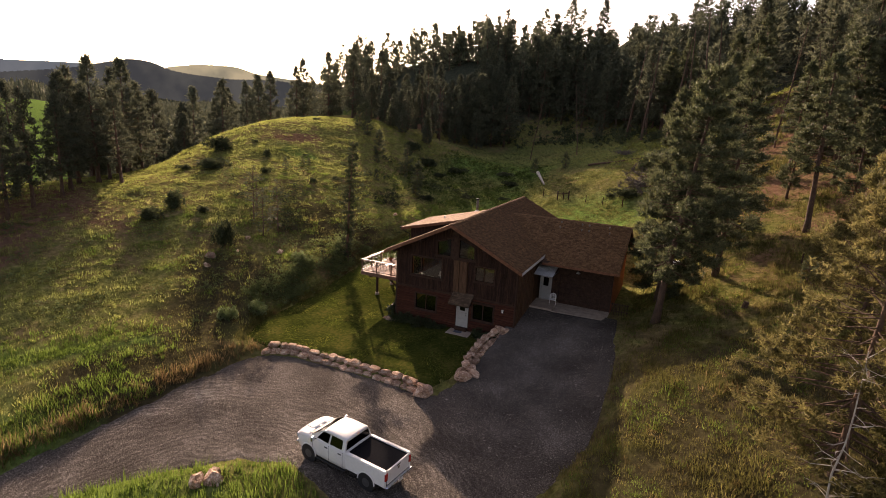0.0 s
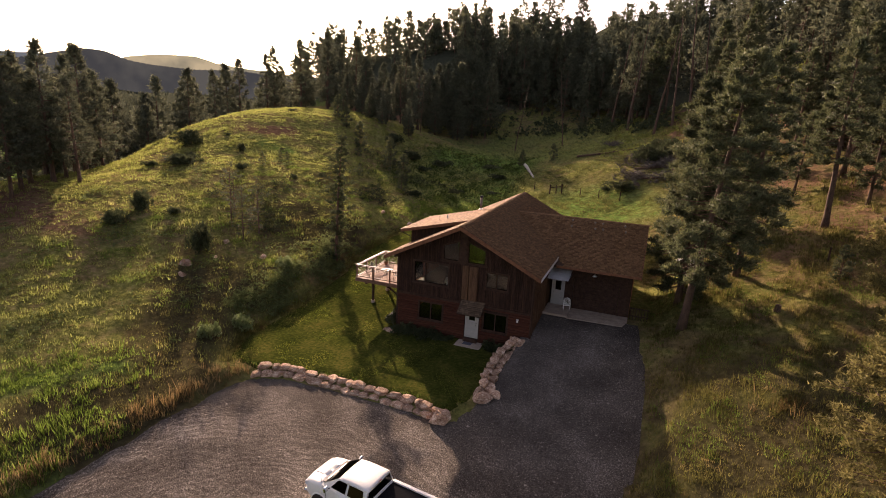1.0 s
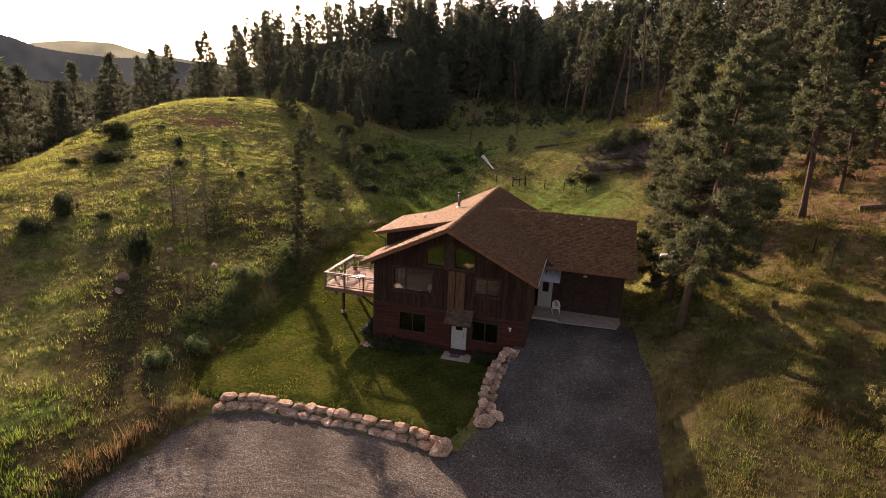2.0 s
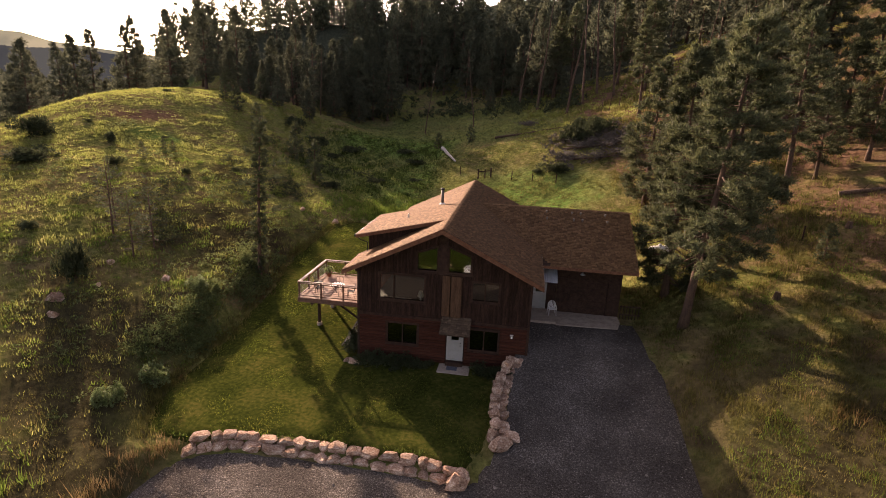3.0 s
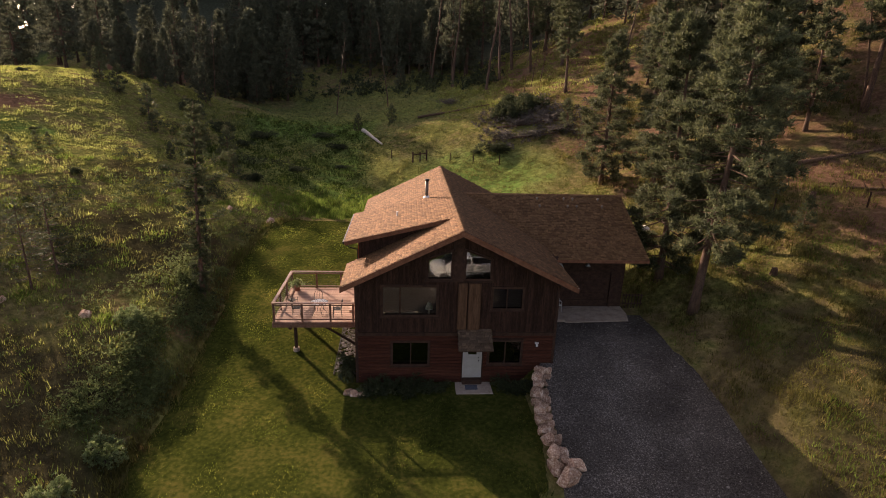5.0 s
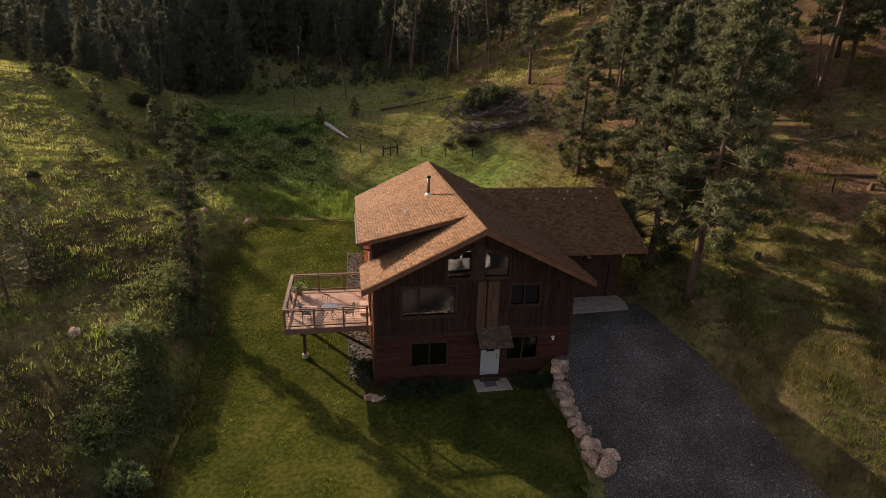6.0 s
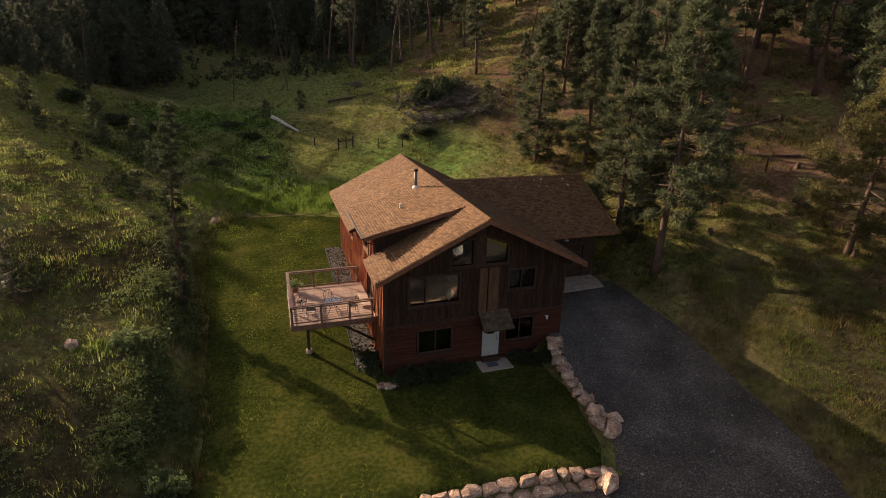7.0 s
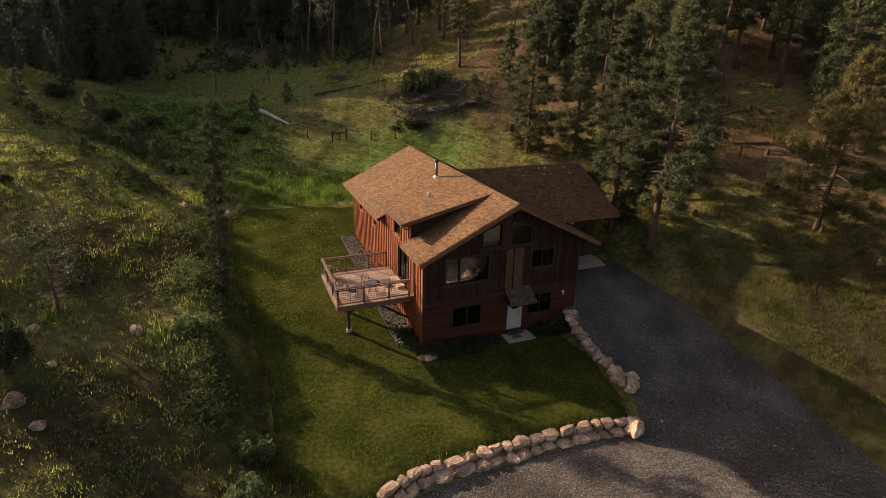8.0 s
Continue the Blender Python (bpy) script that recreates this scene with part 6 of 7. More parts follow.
def near(x, y, cx, cy, rx, ry):
    return np.exp(-(((x - cx) / rx) ** 2 + ((y - cy) / ry) ** 2))


grass_field("meadow_grass", GRASS, 46000, (-60, -13, -26, 62), lambda x, y: open_meadow(x, y) * (0.30 + 0.45 * step(-0.4, 0.4, wavy(x * 0.7, y * 0.7))) * (1 - brown(x, y)) * (1 - 0.9 * hollow(x, y)) * (1 - 0.9 * ledge(x, y)) * (1 - 0.9 * near(x, y, -42.2, 31.8, 3.6, 5.2)) * (1 - 0.7 * near(x, y, -37, -3, 8, 4)), 0.21, 0.05, 15, "tufts of green and yellow meadow grass", 71, 0.20)
grass_field("meadow_grass", GRASS_MID, 15000, (-14, 30, 16, 54), lambda x, y: open_meadow(x, y) * (0.4 + 0.5 * step(-0.2, 0.5, wavy(x * 0.5, y * 0.5))) * step(38, 26, x + 0.2 * y) * (1 - 0.9 * hollow(x, y)), 0.22, 0.06, 12, "tufts of sunlit grass behind the house", 72, 0.18)
grass_field("bank_grass", GRASS_BANK, 17000, (10, 36, -36, 18), lambda x, y: open_meadow(x, y) * (0.35 + 0.6 * step(-0.3, 0.4, wavy(x * 0.6, y * 0.6))) * step(34, 26, x), 0.24, 0.04, 14, "rough tufts of grass on the bank above the driveway", 73, 0.19)
grass_field("tall_green_grass", GRASS_FRESH, 12000, (-34, -12, -30, -9), lambda x, y: open_meadow(x, y) * ledge(x, y) * (0.25 + 0.7 * step(-0.3, 0.3, wavy(x * 0.9, y * 0.9))), 0.32, 0.045, 9, "tall lush green grass beside the road", 74)
# strip behind the lawn: brighter blades hold its sunlight in their colour
grass_field("tall_green_grass", GRASS_FRESH, 9000, (-18, 4, 23, 36), lambda x, y: open_meadow(x, y) * np.clip(1.2 * near(x, y, -8, 28.5, 8, 3.5), 0, 1), 0.45, 0.055, 6, "lush uncut grass behind the lawn", 75)
grass_field("island_grass", GRASS_FRESH, 9000, (-16, 4, -40, -17), lambda x, y: open_meadow(x, y) * step(-34, -26, y) * 0.9, 0.45, 0.05, 6, "bright green grass between the two arms of the drive", 76)
grass_field("dry_grass", GRASS_DRY, 4200, (-17, -9, -30, -9), lambda x, y: np.clip(1.1 * np.exp(-((inside(GRAVEL_EDGE, x, y) + 0.7) / 0.45) ** 2), 0, 1) * open_meadow(x, y), 0.6, 0.04, 7, "straw-coloured dry grass along the road edge", 77)
grass_field("dry_grass", GRASS_DRY, 4500, (13, 40, -20, 26), lambda x, y: open_meadow(x, y) * 0.8 * step(0.25, 0.7, wavy(x * 0.45 + 3, y * 0.45)), 0.42, 0.045, 6, "dry straw-coloured grass tufts among the trees", 78)
grass_field("dry_grass", GRASS_DRY, 2500, (-46, -15, -14, 40), lambda x, y: open_meadow(x, y) * 0.8 * step(0.3, 0.7, wavy(x * 0.4 + 5, y * 0.4)), 0.20, 0.03, 5, "dry yellow grass on the meadow slope", 79)
grass_field("lawn_grass", LAWN_BLADE, 52000, (-16, 5, -11, 24.5), lambda x, y: (inside(LAWN_EDGE, x, y) > 0.1) * ~((x > -6.5) & (y > -1.0)), 0.10, 0.04, 3, "short mown grass of the lawn", 80)
grass_field("wall_grass", GRASS_LUSH, 900, (-11, 5, -11.6, -7.5), lambda x, y: np.clip(1.3 * np.exp(-((inside(LAWN_EDGE, x, y) - 0.1) / 0.22) ** 2), 0, 1), 0.28, 0.04, 6, "uncut grass along the top of the boulders", 81)


def weeds(name, mat, n, region, keep, tall, leaf, label, seed):
    """Low leafy herbs: clumps of small broad leaves at uneven heights."""
    rng = np.random.default_rng(seed)
    x, y = rng.uniform(region[0], region[1], n), rng.uniform(region[2], region[3], n)
    ok = rng.random(n) < keep(x, y)
    x, y = x[ok], y[ok]
    c = np.stack([x, y, ground(x, y)], 1)
    h = tall * rng.uniform(0.3, 1.0, len(c))
    c = np.repeat(c, 5, 0) + rng.normal(0, 1, (len(c) * 5, 3)) * (0.16, 0.16, 0)
    c[:, 2] += np.repeat(h, 5) * rng.uniform(0.2, 1.0, len(c))
    v, f = needle_tufts(rng, c, np.tile((0, 0, 0.5), (len(c), 1)), 5, leaf, leaf * 0.5, 0.9)
    return tagged(from_arrays(name, v, f, mat), label, "weeds", kind="stuff")


weeds("weeds", WEED, 6500, (-21, -13.6, -5, 13), lambda x, y: open_meadow(x, y) * np.clip(1.25 * np.exp(-((inside(LAWN_EDGE, x, y) + 1.6) / 1.3) ** 2) * step(-0.3, 0.5, wavy(x * 0.6, y * 0.6)), 0, 1), 0.62, 0.12, "leafy grey-green weeds along the lawn edge", 91)
weeds("weeds", WEED, 6500, (-42, -16, -16, 30), lambda x, y: open_meadow(x, y) * 0.8 * step(0.15, 0.7, wavy(x * 0.5 + 1, y * 0.5 + 2)), 0.40, 0.12, "patches of leafy weeds on the meadow slope", 92)
weeds("brush", JUNIPER, 3600, (-32, -15, 5, 44), lambda x, y: open_meadow(x, y) * 0.9 * step(0.1, 0.6, wavy(x * 0.33 + 4, y * 0.33)), 0.6, 0.14, "low dark brush in the hollow behind the lawn", 93)
grass_field("scrub_grass", GRASS_BANK, 17000, (-46, -9, -24, 34), lambda x, y: open_meadow(x, y) * brown(x, y) * (0.35 + 0.5 * step(-0.4, 0.4, wavy(x * 0.8 + 3, y * 0.8))), 0.18, 0.042, 13, "brown and olive rough grass low on the slope", 94, 0.20)
# dark leaf colour painted for the shade at the valley head
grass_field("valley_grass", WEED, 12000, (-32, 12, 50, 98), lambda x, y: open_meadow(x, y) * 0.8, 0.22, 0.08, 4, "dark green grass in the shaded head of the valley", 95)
grass_field("slope_grass", GRASS_BANK, 20000, (14, 62, 8, 72), lambda x, y: open_meadow(x, y) * 0.9 * step(-0.3, 0.5, wavy(x * 0.5 + 1, y * 0.5)), 0.42, 0.07, 9, "rough olive grass between the pines", 96, 0.2)
# shade over the hollow is put into this dark green
grass_field("hollow_grass", GRASS_LUSH, 20000, (-31, -6, 30, 66), lambda x, y: open_meadow(x, y) * hollow(x, y) * (0.35 + 0.6 * step(-0.3, 0.4, wavy(x * 0.6, y * 0.6))), 0.30, 0.07, 4, "grass in the hollow behind the lawn, darkened for its shade", 97)
grass_field("fringe_grass", GRASS_BANK, 9000, (-17, -12, -10, 24), lambda x, y: np.clip(1.2 * np.exp(-((inside(LAWN_EDGE, x, y) + 0.25) / 0.4) ** 2), 0, 1), 0.34, 0.05, 5, "uncut grass fringe along the lawn edge", 98)
grass_field("green_tufts", GRASS_FRESH, 12000, (-33, -14, -9, 26), lambda x, y: open_meadow(x, y) * (1 - 0.85 * brown(x, y)) * 0.9 * step(0.12, 0.55, wavy(x * 1.1 + 2, y * 1.1)), 0.22, 0.05, 13, "bright green leafy tufts among the rough grass", 104, 0.2)
grass_field("spur_grass", GRASS, 6500, (3, 36, 54, 92), lambda x, y: step(-0.5, 0.3, wavy(x * 0.5, y * 0.5)), 0.32, 0.10, 9, "yellow-green grass on the spur below the wood", 105, 0.25)
weeds("brush", WEED, 2600, (-30, -6, 30, 64), lambda x, y: open_meadow(x, y) * hollow(x, y) * step(0.2, 0.7, wavy(x * 0.4 + 1, y * 0.4)), 0.8, 0.16, "leafy brush in the hollow", 99)
weeds("brush", JUNIPER, 2600, (-50, 14, 70, 112), lambda x, y: step(-10, -2, y - np.interp(x, [-45, -30, -15, 0, 10], [92, 96, 97, 84, 74])) * step(14, 4, y - np.interp(x, [-45, -30, -15, 0, 10], [92, 96, 97, 84, 74])) * step(-0.4, 0.4, wavy(x * 0.3, y * 0.3)), 2.2, 0.45, "dark undergrowth along the edge of the wood", 103)
weeds("brush", DEAD_TWIG, 1100, (6, 21, 38, 54), lambda x, y: np.clip(1.3 * near(x, y, 13.5, 43.5, 5.5, 3.6) + 1.1 * near(x, y, 12, 49.5, 4, 2.5), 0, 1) * step(-0.5, 0.3, wavy(x * 0.7, y * 0.7)), 1.1, 0.28, "grey leafless brush on the hillside", 106)
grass_field("tufted_grass", GRASS_BANK, 11000, (12.5, 28, -32, 14), lambda x, y: open_meadow(x, y) * 0.9 * step(0.0, 0.5, wavy(x * 0.9 + 2, y * 0.9)), 0.26, 0.035, 9, "green and gold grass tufts on the sunny bank", 101, 0.15)
grass_field("tufted_grass", GRASS_FRESH, 9000, (12.5, 30, -32, 14), lambda x, y: open_meadow(x, y) * 0.9 * step(-0.1, 0.5, wavy(x * 0.7 + 5, y * 0.7 + 1)), 0.24, 0.035, 8, "bright green grass tufts on the sunny bank", 102, 0.14)


# ---- stone walls ----
def stone(seed, sx, sy, sz, rough=0.07):
    """A rough-hewn block: a rounded box split along a few planes, with a pitted, uneven skin."""
    rnd = random.Random(seed)
    bm = bmesh.new()
    bmesh.ops.create_cube(bm, size=2)
    bmesh.ops.subdivide_edges(bm, edges=bm.edges, cuts=3, use_grid_fill=True)
    ph = [rnd.uniform(0, 6.28) for _ in range(6)]
    lean = [rnd.uniform(-0.22, 0.22) for _ in range(4)]
    for v in bm.verts:
        p = v.co.copy()
        q = p.lerp(p.normalized() * 1.22, 0.34)
        swell = 1 + 0.07 * math.sin(2.3 * p.x + ph[0]) + 0.07 * math.sin(2.1 * p.y + 1.4 * p.z + ph[1]) + 0.06 * math.sin(3.1 * p.z + 1.7 * p.x + ph[2])
        v.co = Vector((q.x * swell + lean[0] * q.z, q.y * swell + lean[1] * q.x, q.z * (swell + lean[2] * q.x + lean[3] * q.y))) + Vector([rnd.uniform(-rough, rough) for _ in range(3)])
    for _ in range(6):
        n = Vector((rnd.gauss(0, 1), rnd.gauss(0, 1), rnd.gauss(0.1, 0.8))).normalized()
        bmesh.ops.bisect_plane(bm, geom=bm.verts[:] + bm.edges[:] + bm.faces[:], plane_co=n * rnd.uniform(0.80, 1.05), plane_no=n, clear_outer=True)
        es = [e for e in bm.edges if e.is_boundary]
        if es:
            bmesh.ops.holes_fill(bm, edges=es)
    bmesh.ops.scale(bm, vec=(sx / 2, sy / 2, sz / 2), verts=bm.verts)
    me = bpy.data.meshes.new("rock")
    bmesh.ops.recalc_face_normals(bm, faces=bm.faces)
    bm.to_mesh(me)
    bm.free()
    me.materials.append(ROCK)
    return me


def along(line, d):
    for (ax, ay), (bx, by) in zip(line, line[1:]):
        L = math.hypot(bx - ax, by - ay)
        if d <= L:
            return ax + (bx - ax) * d / L, ay + (by - ay) * d / L, math.degrees(math.atan2(by - ay, bx - ax))
        d -= L
    return bx, by, math.degrees(math.atan2(by - ay, bx - ax))


rocks = [stone(100 + i, 1.0, 0.95, 0.95) for i in range(16)]


def rock_wall(name, label, line, base, seed, long=(0.72, 1.18), tall=0.48, deep=0.62, top=1.0):
    """Two courses of blocks, the upper one set back, with open joints between them."""
    rnd = random.Random(seed)
    w = thing(name, label, "stone wall")
    total = sum(math.hypot(b[0] - a[0], b[1] - a[1]) for a, b in zip(line, line[1:]))
    for c in range(2):
        d = 0.0 if c == 0 else 0.35
        while d < total:
            s = rnd.uniform(*long) * (1.0 if c == 0 else 0.92 * top)
            hh = tall * rnd.uniform(0.85, 1.25) * (1.0 if c == 0 else 0.95 * top)
            x, y, a = along(line, min(total, d + s * 0.5))
            nxx, nyy = -math.sin(radians(a)), math.cos(radians(a))
            out = -0.18 + 0.40 * c + rnd.uniform(-0.07, 0.07)
            z = base(x, y) + (0.5 * hh if c == 0 else tall * 0.98 + 0.42 * hh) + rnd.uniform(-0.03, 0.03)
            turn = radians(a) + rnd.uniform(-0.16, 0.16) + rnd.choice((0, math.pi))
            share("rock", rocks[rnd.randrange(16)], w, Matrix.LocRotScale((x + nxx * out, y + nyy * out, z), Euler((rnd.uniform(-0.14, 0.14), rnd.uniform(-0.12, 0.12), turn)), (s * 0.99, deep * rnd.uniform(0.9, 1.25), hh * 1.08)))
            d += s * rnd.uniform(0.98, 1.06)
    return w


FRONT_WALL = [(-10.5, -9.85), (-9.4, -9.2), (-8.0, -8.85), (-5.0, -8.72), (-3.0, -8.78), (-0.6, -8.82), (1.2, -9.02), (2.5, -9.35)]
rock_wall("boulder_wall", "low retaining wall of pinkish sandstone boulders edging the lawn", FRONT_WALL, lambda x, y: -0.76 + 0.02 * max(0, -x - 5), 3, (0.5, 1.02), 0.36, 0.5)
SIDE_WALL = [(4.0, -6.6), (3.75, -4.8), (3.95, -2.4), (4.55, -0.75)]
rock_wall("boulder_wall", "row of pinkish boulders between lawn and driveway", SIDE_WALL, lambda x, y: -0.22 + 0.165 * (y + 7), 8, (0.42, 0.8), 0.34, 0.5)
for i, (x, y, s, a) in enumerate([(4.05, -7.15, 0.95, 40), (3.7, -6.6, 0.8, 100), (4.5, -6.5, 0.7, 10), (2.45, -9.45, 1.0, 75)]):
    ob = share("boulder", rocks[i + 3], None, Matrix.LocRotScale((x, y, height(x, y) + 0.22 * s), Euler((0.35, 0.3, radians(a))), (s * 1.1, s * 0.75, s * 0.7)))
    tagged(ob, "large pinkish boulder at the end of the wall", "boulder", "boulders by the driveway")
for i, (x, y, s) in enumerate([(-5.5, -0.95, 0.45), (-5.15, -1.05, 0.5), (-4.8, -1.15, 0.42), (-23.9, 2.6, 0.5), (-19.7, 2.5, 0.6), (-22.7, 0.0, 0.32), (-23.4, -2.5, 0.75), (-22.4, -3.9, 0.55), (-14.95, 22.8, 0.75), (-18.2, 22.2, 0.6), (-2.7, -21.3, 0.8), (-3.3, -21.7, 0.75), (-3.0, -20.9, 0.5), (4.7, -0.75, 0.5)]):
    ob = share("stone", rocks[i % 16], None, Matrix.LocRotScale((x, y, height(x, y) + 0.10 * s), Euler((0.1 * i, 0.2, 1.3 * i)), (s, s, s * 0.7)))
    tagged(ob, "weathered pale stone lying in the grass", "stone", "loose stones")

# bed of river stones along the sunny wall
peb = np.random.default_rng(9)
ico = bmesh.new()
bmesh.ops.create_icosphere(ico, subdivisions=1, radius=1)
iv, jf = np.array([v.co[:] for v in ico.verts]), np.array([[v.index for v in f.verts] for f in ico.faces])
ico.free()
bx2, by2 = peb.uniform(-6.35, -5.2, 1900), peb.uniform(0.6, 16.2, 1900)
size = peb.uniform(0.035, 0.075, (1900, 1, 1)) * np.array([1.2, 1.0, 0.6]) * peb.uniform(0.8, 1.2, (1900, 1, 3))
pv = iv[None] * size + np.stack([bx2, by2, ground(bx2, by2) + 0.06], 1)[:, None]
pf = jf[None] + (np.arange(1900) * len(iv))[:, None, None]
tagged(from_arrays("river_stones", pv.reshape(-1, 3), pf.reshape(-1, 3), PEBBLE), "bed of pale river stones along the house wall", "gravel bed", kind="stuff")
gx2, gy2 = peb.uniform(-14, 13.5, 8000), peb.uniform(-26, 5, 8000)
held = inside(GRAVEL_EDGE, gx2, gy2) > 0.1
gx2, gy2 = gx2[held], gy2[held]
size = (peb.uniform(0.014, 0.034, len(gx2)) * (1 + 1.2 * (peb.random(len(gx2)) < 0.04)))[:, None, None] * np.array([1.2, 1.0, 0.6]) * peb.uniform(0.7, 1.3, (len(gx2), 1, 3))
sv = iv[None] * size + np.stack([gx2, gy2, ground(gx2, gy2) + 0.055], 1)[:, None]
sf = jf[None] + (np.arange(len(gx2)) * len(iv))[:, None, None]
tagged(from_arrays("loose_gravel", sv.reshape(-1, 3), sf.reshape(-1, 3), PALE_GRAVEL), "loose pale stones scattered over the driveway", "gravel", kind="stuff")
tagged(link_mesh("bed_edging", tubed([(x, y, height(x, y) + 0.06) for x, y in [(-6.42, 0.6 + 1.57 * k) for k in range(11)]], 0.035, 5), IRON), "dark metal edging of the stone bed", "edging")


# ---- the pickup ----
def loft(sections, close=True):
    """A skin over rings of points with the same count."""
    bm = bmesh.new()
    rings = [[bm.verts.new(p) for p in s] for s in sections]
    n = len(rings[0])
    for a, b in zip(rings, rings[1:]):
        for k in range(n):
            bm.faces.new((a[k], a[(k + 1) % n], b[(k + 1) % n], b[k]))
    if close:
        bm.faces.new(rings[0][::-1])
        bm.faces.new(rings[-1])
    return bm


def pickup(m):
    """A crew-cab pickup, nose along +x, wheels on z = 0."""
    t = thing("pickup_truck", "white four-door pickup with a black bed parked on gravel", "pickup truck", at=m)
    body = new("body")
    body.parent = t

    def ring(x, w, z0, z1, shoulder=0.0, tuck=0.06):
        return [(x, -w + tuck, z0), (x, -w, z0 + 0.18), (x, -w, z1 - 0.12 - shoulder), (x, -w + 0.05, z1 - 0.03), (x, -w + 0.16, z1), (x, -w * 0.45, z1 + 0.035), (x, 0, z1 + 0.045), (x, w * 0.45, z1 + 0.035), (x, w - 0.16, z1), (x, w - 0.05, z1 - 0.03), (x, w, z1 - 0.12 - shoulder), (x, w, z0 + 0.18), (x, w - tuck, z0)]

    part("hood", loft([ring(2.90, 0.58, 0.72, 1.06), ring(2.87, 0.76, 0.62, 1.15), ring(2.79, 0.87, 0.55, 1.235), ring(2.62, 0.94, 0.51, 1.305), ring(2.4, 0.975, 0.48, 1.350), ring(2.1, 0.99, 0.48, 1.385), ring(1.84, 1.0, 0.47, 1.405)]), CAR_PAINT, body, "white engine hood and wings", True)
    part("hood_bulge", loft([[(x, -w, z - 0.03), (x, -w + 0.10, z), (x, w - 0.10, z), (x, w, z - 0.03)] for x, w, z in ((2.74, 0.36, 1.30), (2.6, 0.42, 1.372), (2.3, 0.47, 1.418), (1.98, 0.50, 1.436))]), CAR_PAINT, body, "raised middle of the hood", True)
    part("cab_lower", loft([ring(1.84, 1.0, 0.47, 1.44), ring(0.8, 1.005, 0.46, 1.41), ring(-0.48, 1.005, 0.46, 1.41)]), CAR_PAINT, body, "", True)
    part("cab_shell", loft([[(1.86, -0.90, 1.40), (1.86, 0.90, 1.40), (-0.46, 0.965, 1.40), (-0.46, -0.965, 1.40)], [(1.04, -0.76, 1.90), (1.04, 0.76, 1.90), (-0.41, 0.775, 1.90), (-0.41, -0.775, 1.90)]]), CAR_PAINT, body, "white cab pillars and door frames")
    part("cab_roof", loft([[(x, s * w, z - dz) for s in (-1, -0.86, -0.45, 0, 0.45, 0.86, 1) for z in [1.905 if abs(s) == 1 else 1.965 if abs(s) > 0.8 else 1.995 if s else 2.0]] + [(x, s * w * 0.97, 1.85 - dz * 0.4) for s in (1, -1)] for x, w, dz in ((1.08, 0.74, 0.075), (0.98, 0.78, 0.025), (0.7, 0.80, 0.0), (0.1, 0.80, 0.0), (-0.34, 0.80, 0.01), (-0.44, 0.78, 0.05))]), CAR_PAINT, body, "white cab roof", True)
    part("cowl", boxed(1.72, 1.93, -0.80, 0.80, 1.43, 1.462, 0.006), BLACK_PLASTIC, body, "black cowl below the windscreen")
    for s in (-1, 1):
        def side(x, z, out=0.008):
            k = (z - 1.40) / 0.50
            return (x, s * (0.965 - 0.19 * k - 0.065 * (1 - k) * max(0, (x - 0.6) / 1.14) + out), z)
        for pts in (((1.40, 1.44), (0.62, 1.44), (0.60, 1.85), (1.00, 1.85), (1.10, 1.80)), ((0.50, 1.44), (-0.24, 1.44), (-0.26, 1.51), (-0.22, 1.82), (-0.16, 1.85), (0.50, 1.85))):
            bm = bmesh.new()
            bm.faces.new([bm.verts.new(side(*q)) for q in pts])
            part("side_window", bm, CAR_GLASS, body, "dark tinted side glass")
        for x in (1.62, 0.56, -0.34):
            part("door_seam", boxed(x - 0.008, x + 0.008, s * 1.0 - 0.012, s * 1.0 + 0.012, 0.56, 1.34), BLACK_PLASTIC, body)
        for x in (0.72, -0.16):
            part("door_handle", boxed(x - 0.1, x + 0.1, min(s * 1.0, s * 1.035), max(s * 1.0, s * 1.035), 1.18, 1.23, 0.008), BLACK_PLASTIC, body)
        mirror = part("wing_mirror", boxed(1.38, 1.50, min(s * 1.06, s * 1.30), max(s * 1.06, s * 1.30), 1.36, 1.62, 0.04), CHROME, body)
        part("mirror_arm", tubed([(1.44, s * 0.92, 1.38), (1.44, s * 1.1, 1.46)], 0.03, 6), BLACK_PLASTIC, mirror)
        part("running_board", boxed(-0.45, 1.4, min(s * 0.92, s * 1.04), max(s * 0.92, s * 1.04), 0.36, 0.42, 0.015), BLACK_PLASTIC, body)
        part("head_light", boxed(2.70, 2.845, min(s * 0.66, s * 0.93), max(s * 0.66, s * 0.93), 0.98, 1.18, 0.03), HEAD_LENS, body)
        part("tail_light", boxed(-2.95, -2.86, min(s * 0.80, s * 0.985), max(s * 0.80, s * 0.985), 0.90, 1.28, 0.02), RED_LENS, body, "red tail light")
        part("bed_side", boxed(-2.93, -0.50, min(s * 0.84, s * 1.0), max(s * 0.84, s * 1.0), 0.54, 1.40, 0.05), CAR_PAINT, body, "white bed side")
        part("bed_rail_cap", boxed(-2.90, -0.54, min(s * 0.83, s * 0.985), max(s * 0.83, s * 0.985), 1.402, 1.42, 0.008), CAR_PAINT, body)
    for pts, nm in (([(1.83, -0.86, 1.440), (1.83, 0.86, 1.440), (1.085, 0.735, 1.894), (1.085, -0.735, 1.894)], "windscreen"), ([(-0.470, -0.86, 1.44), (-0.470, 0.86, 1.44), (-0.434, 0.72, 1.85), (-0.434, -0.72, 1.85)], "rear_window")):
        bm = bmesh.new()
        bm.faces.new([bm.verts.new(p) for p in pts])
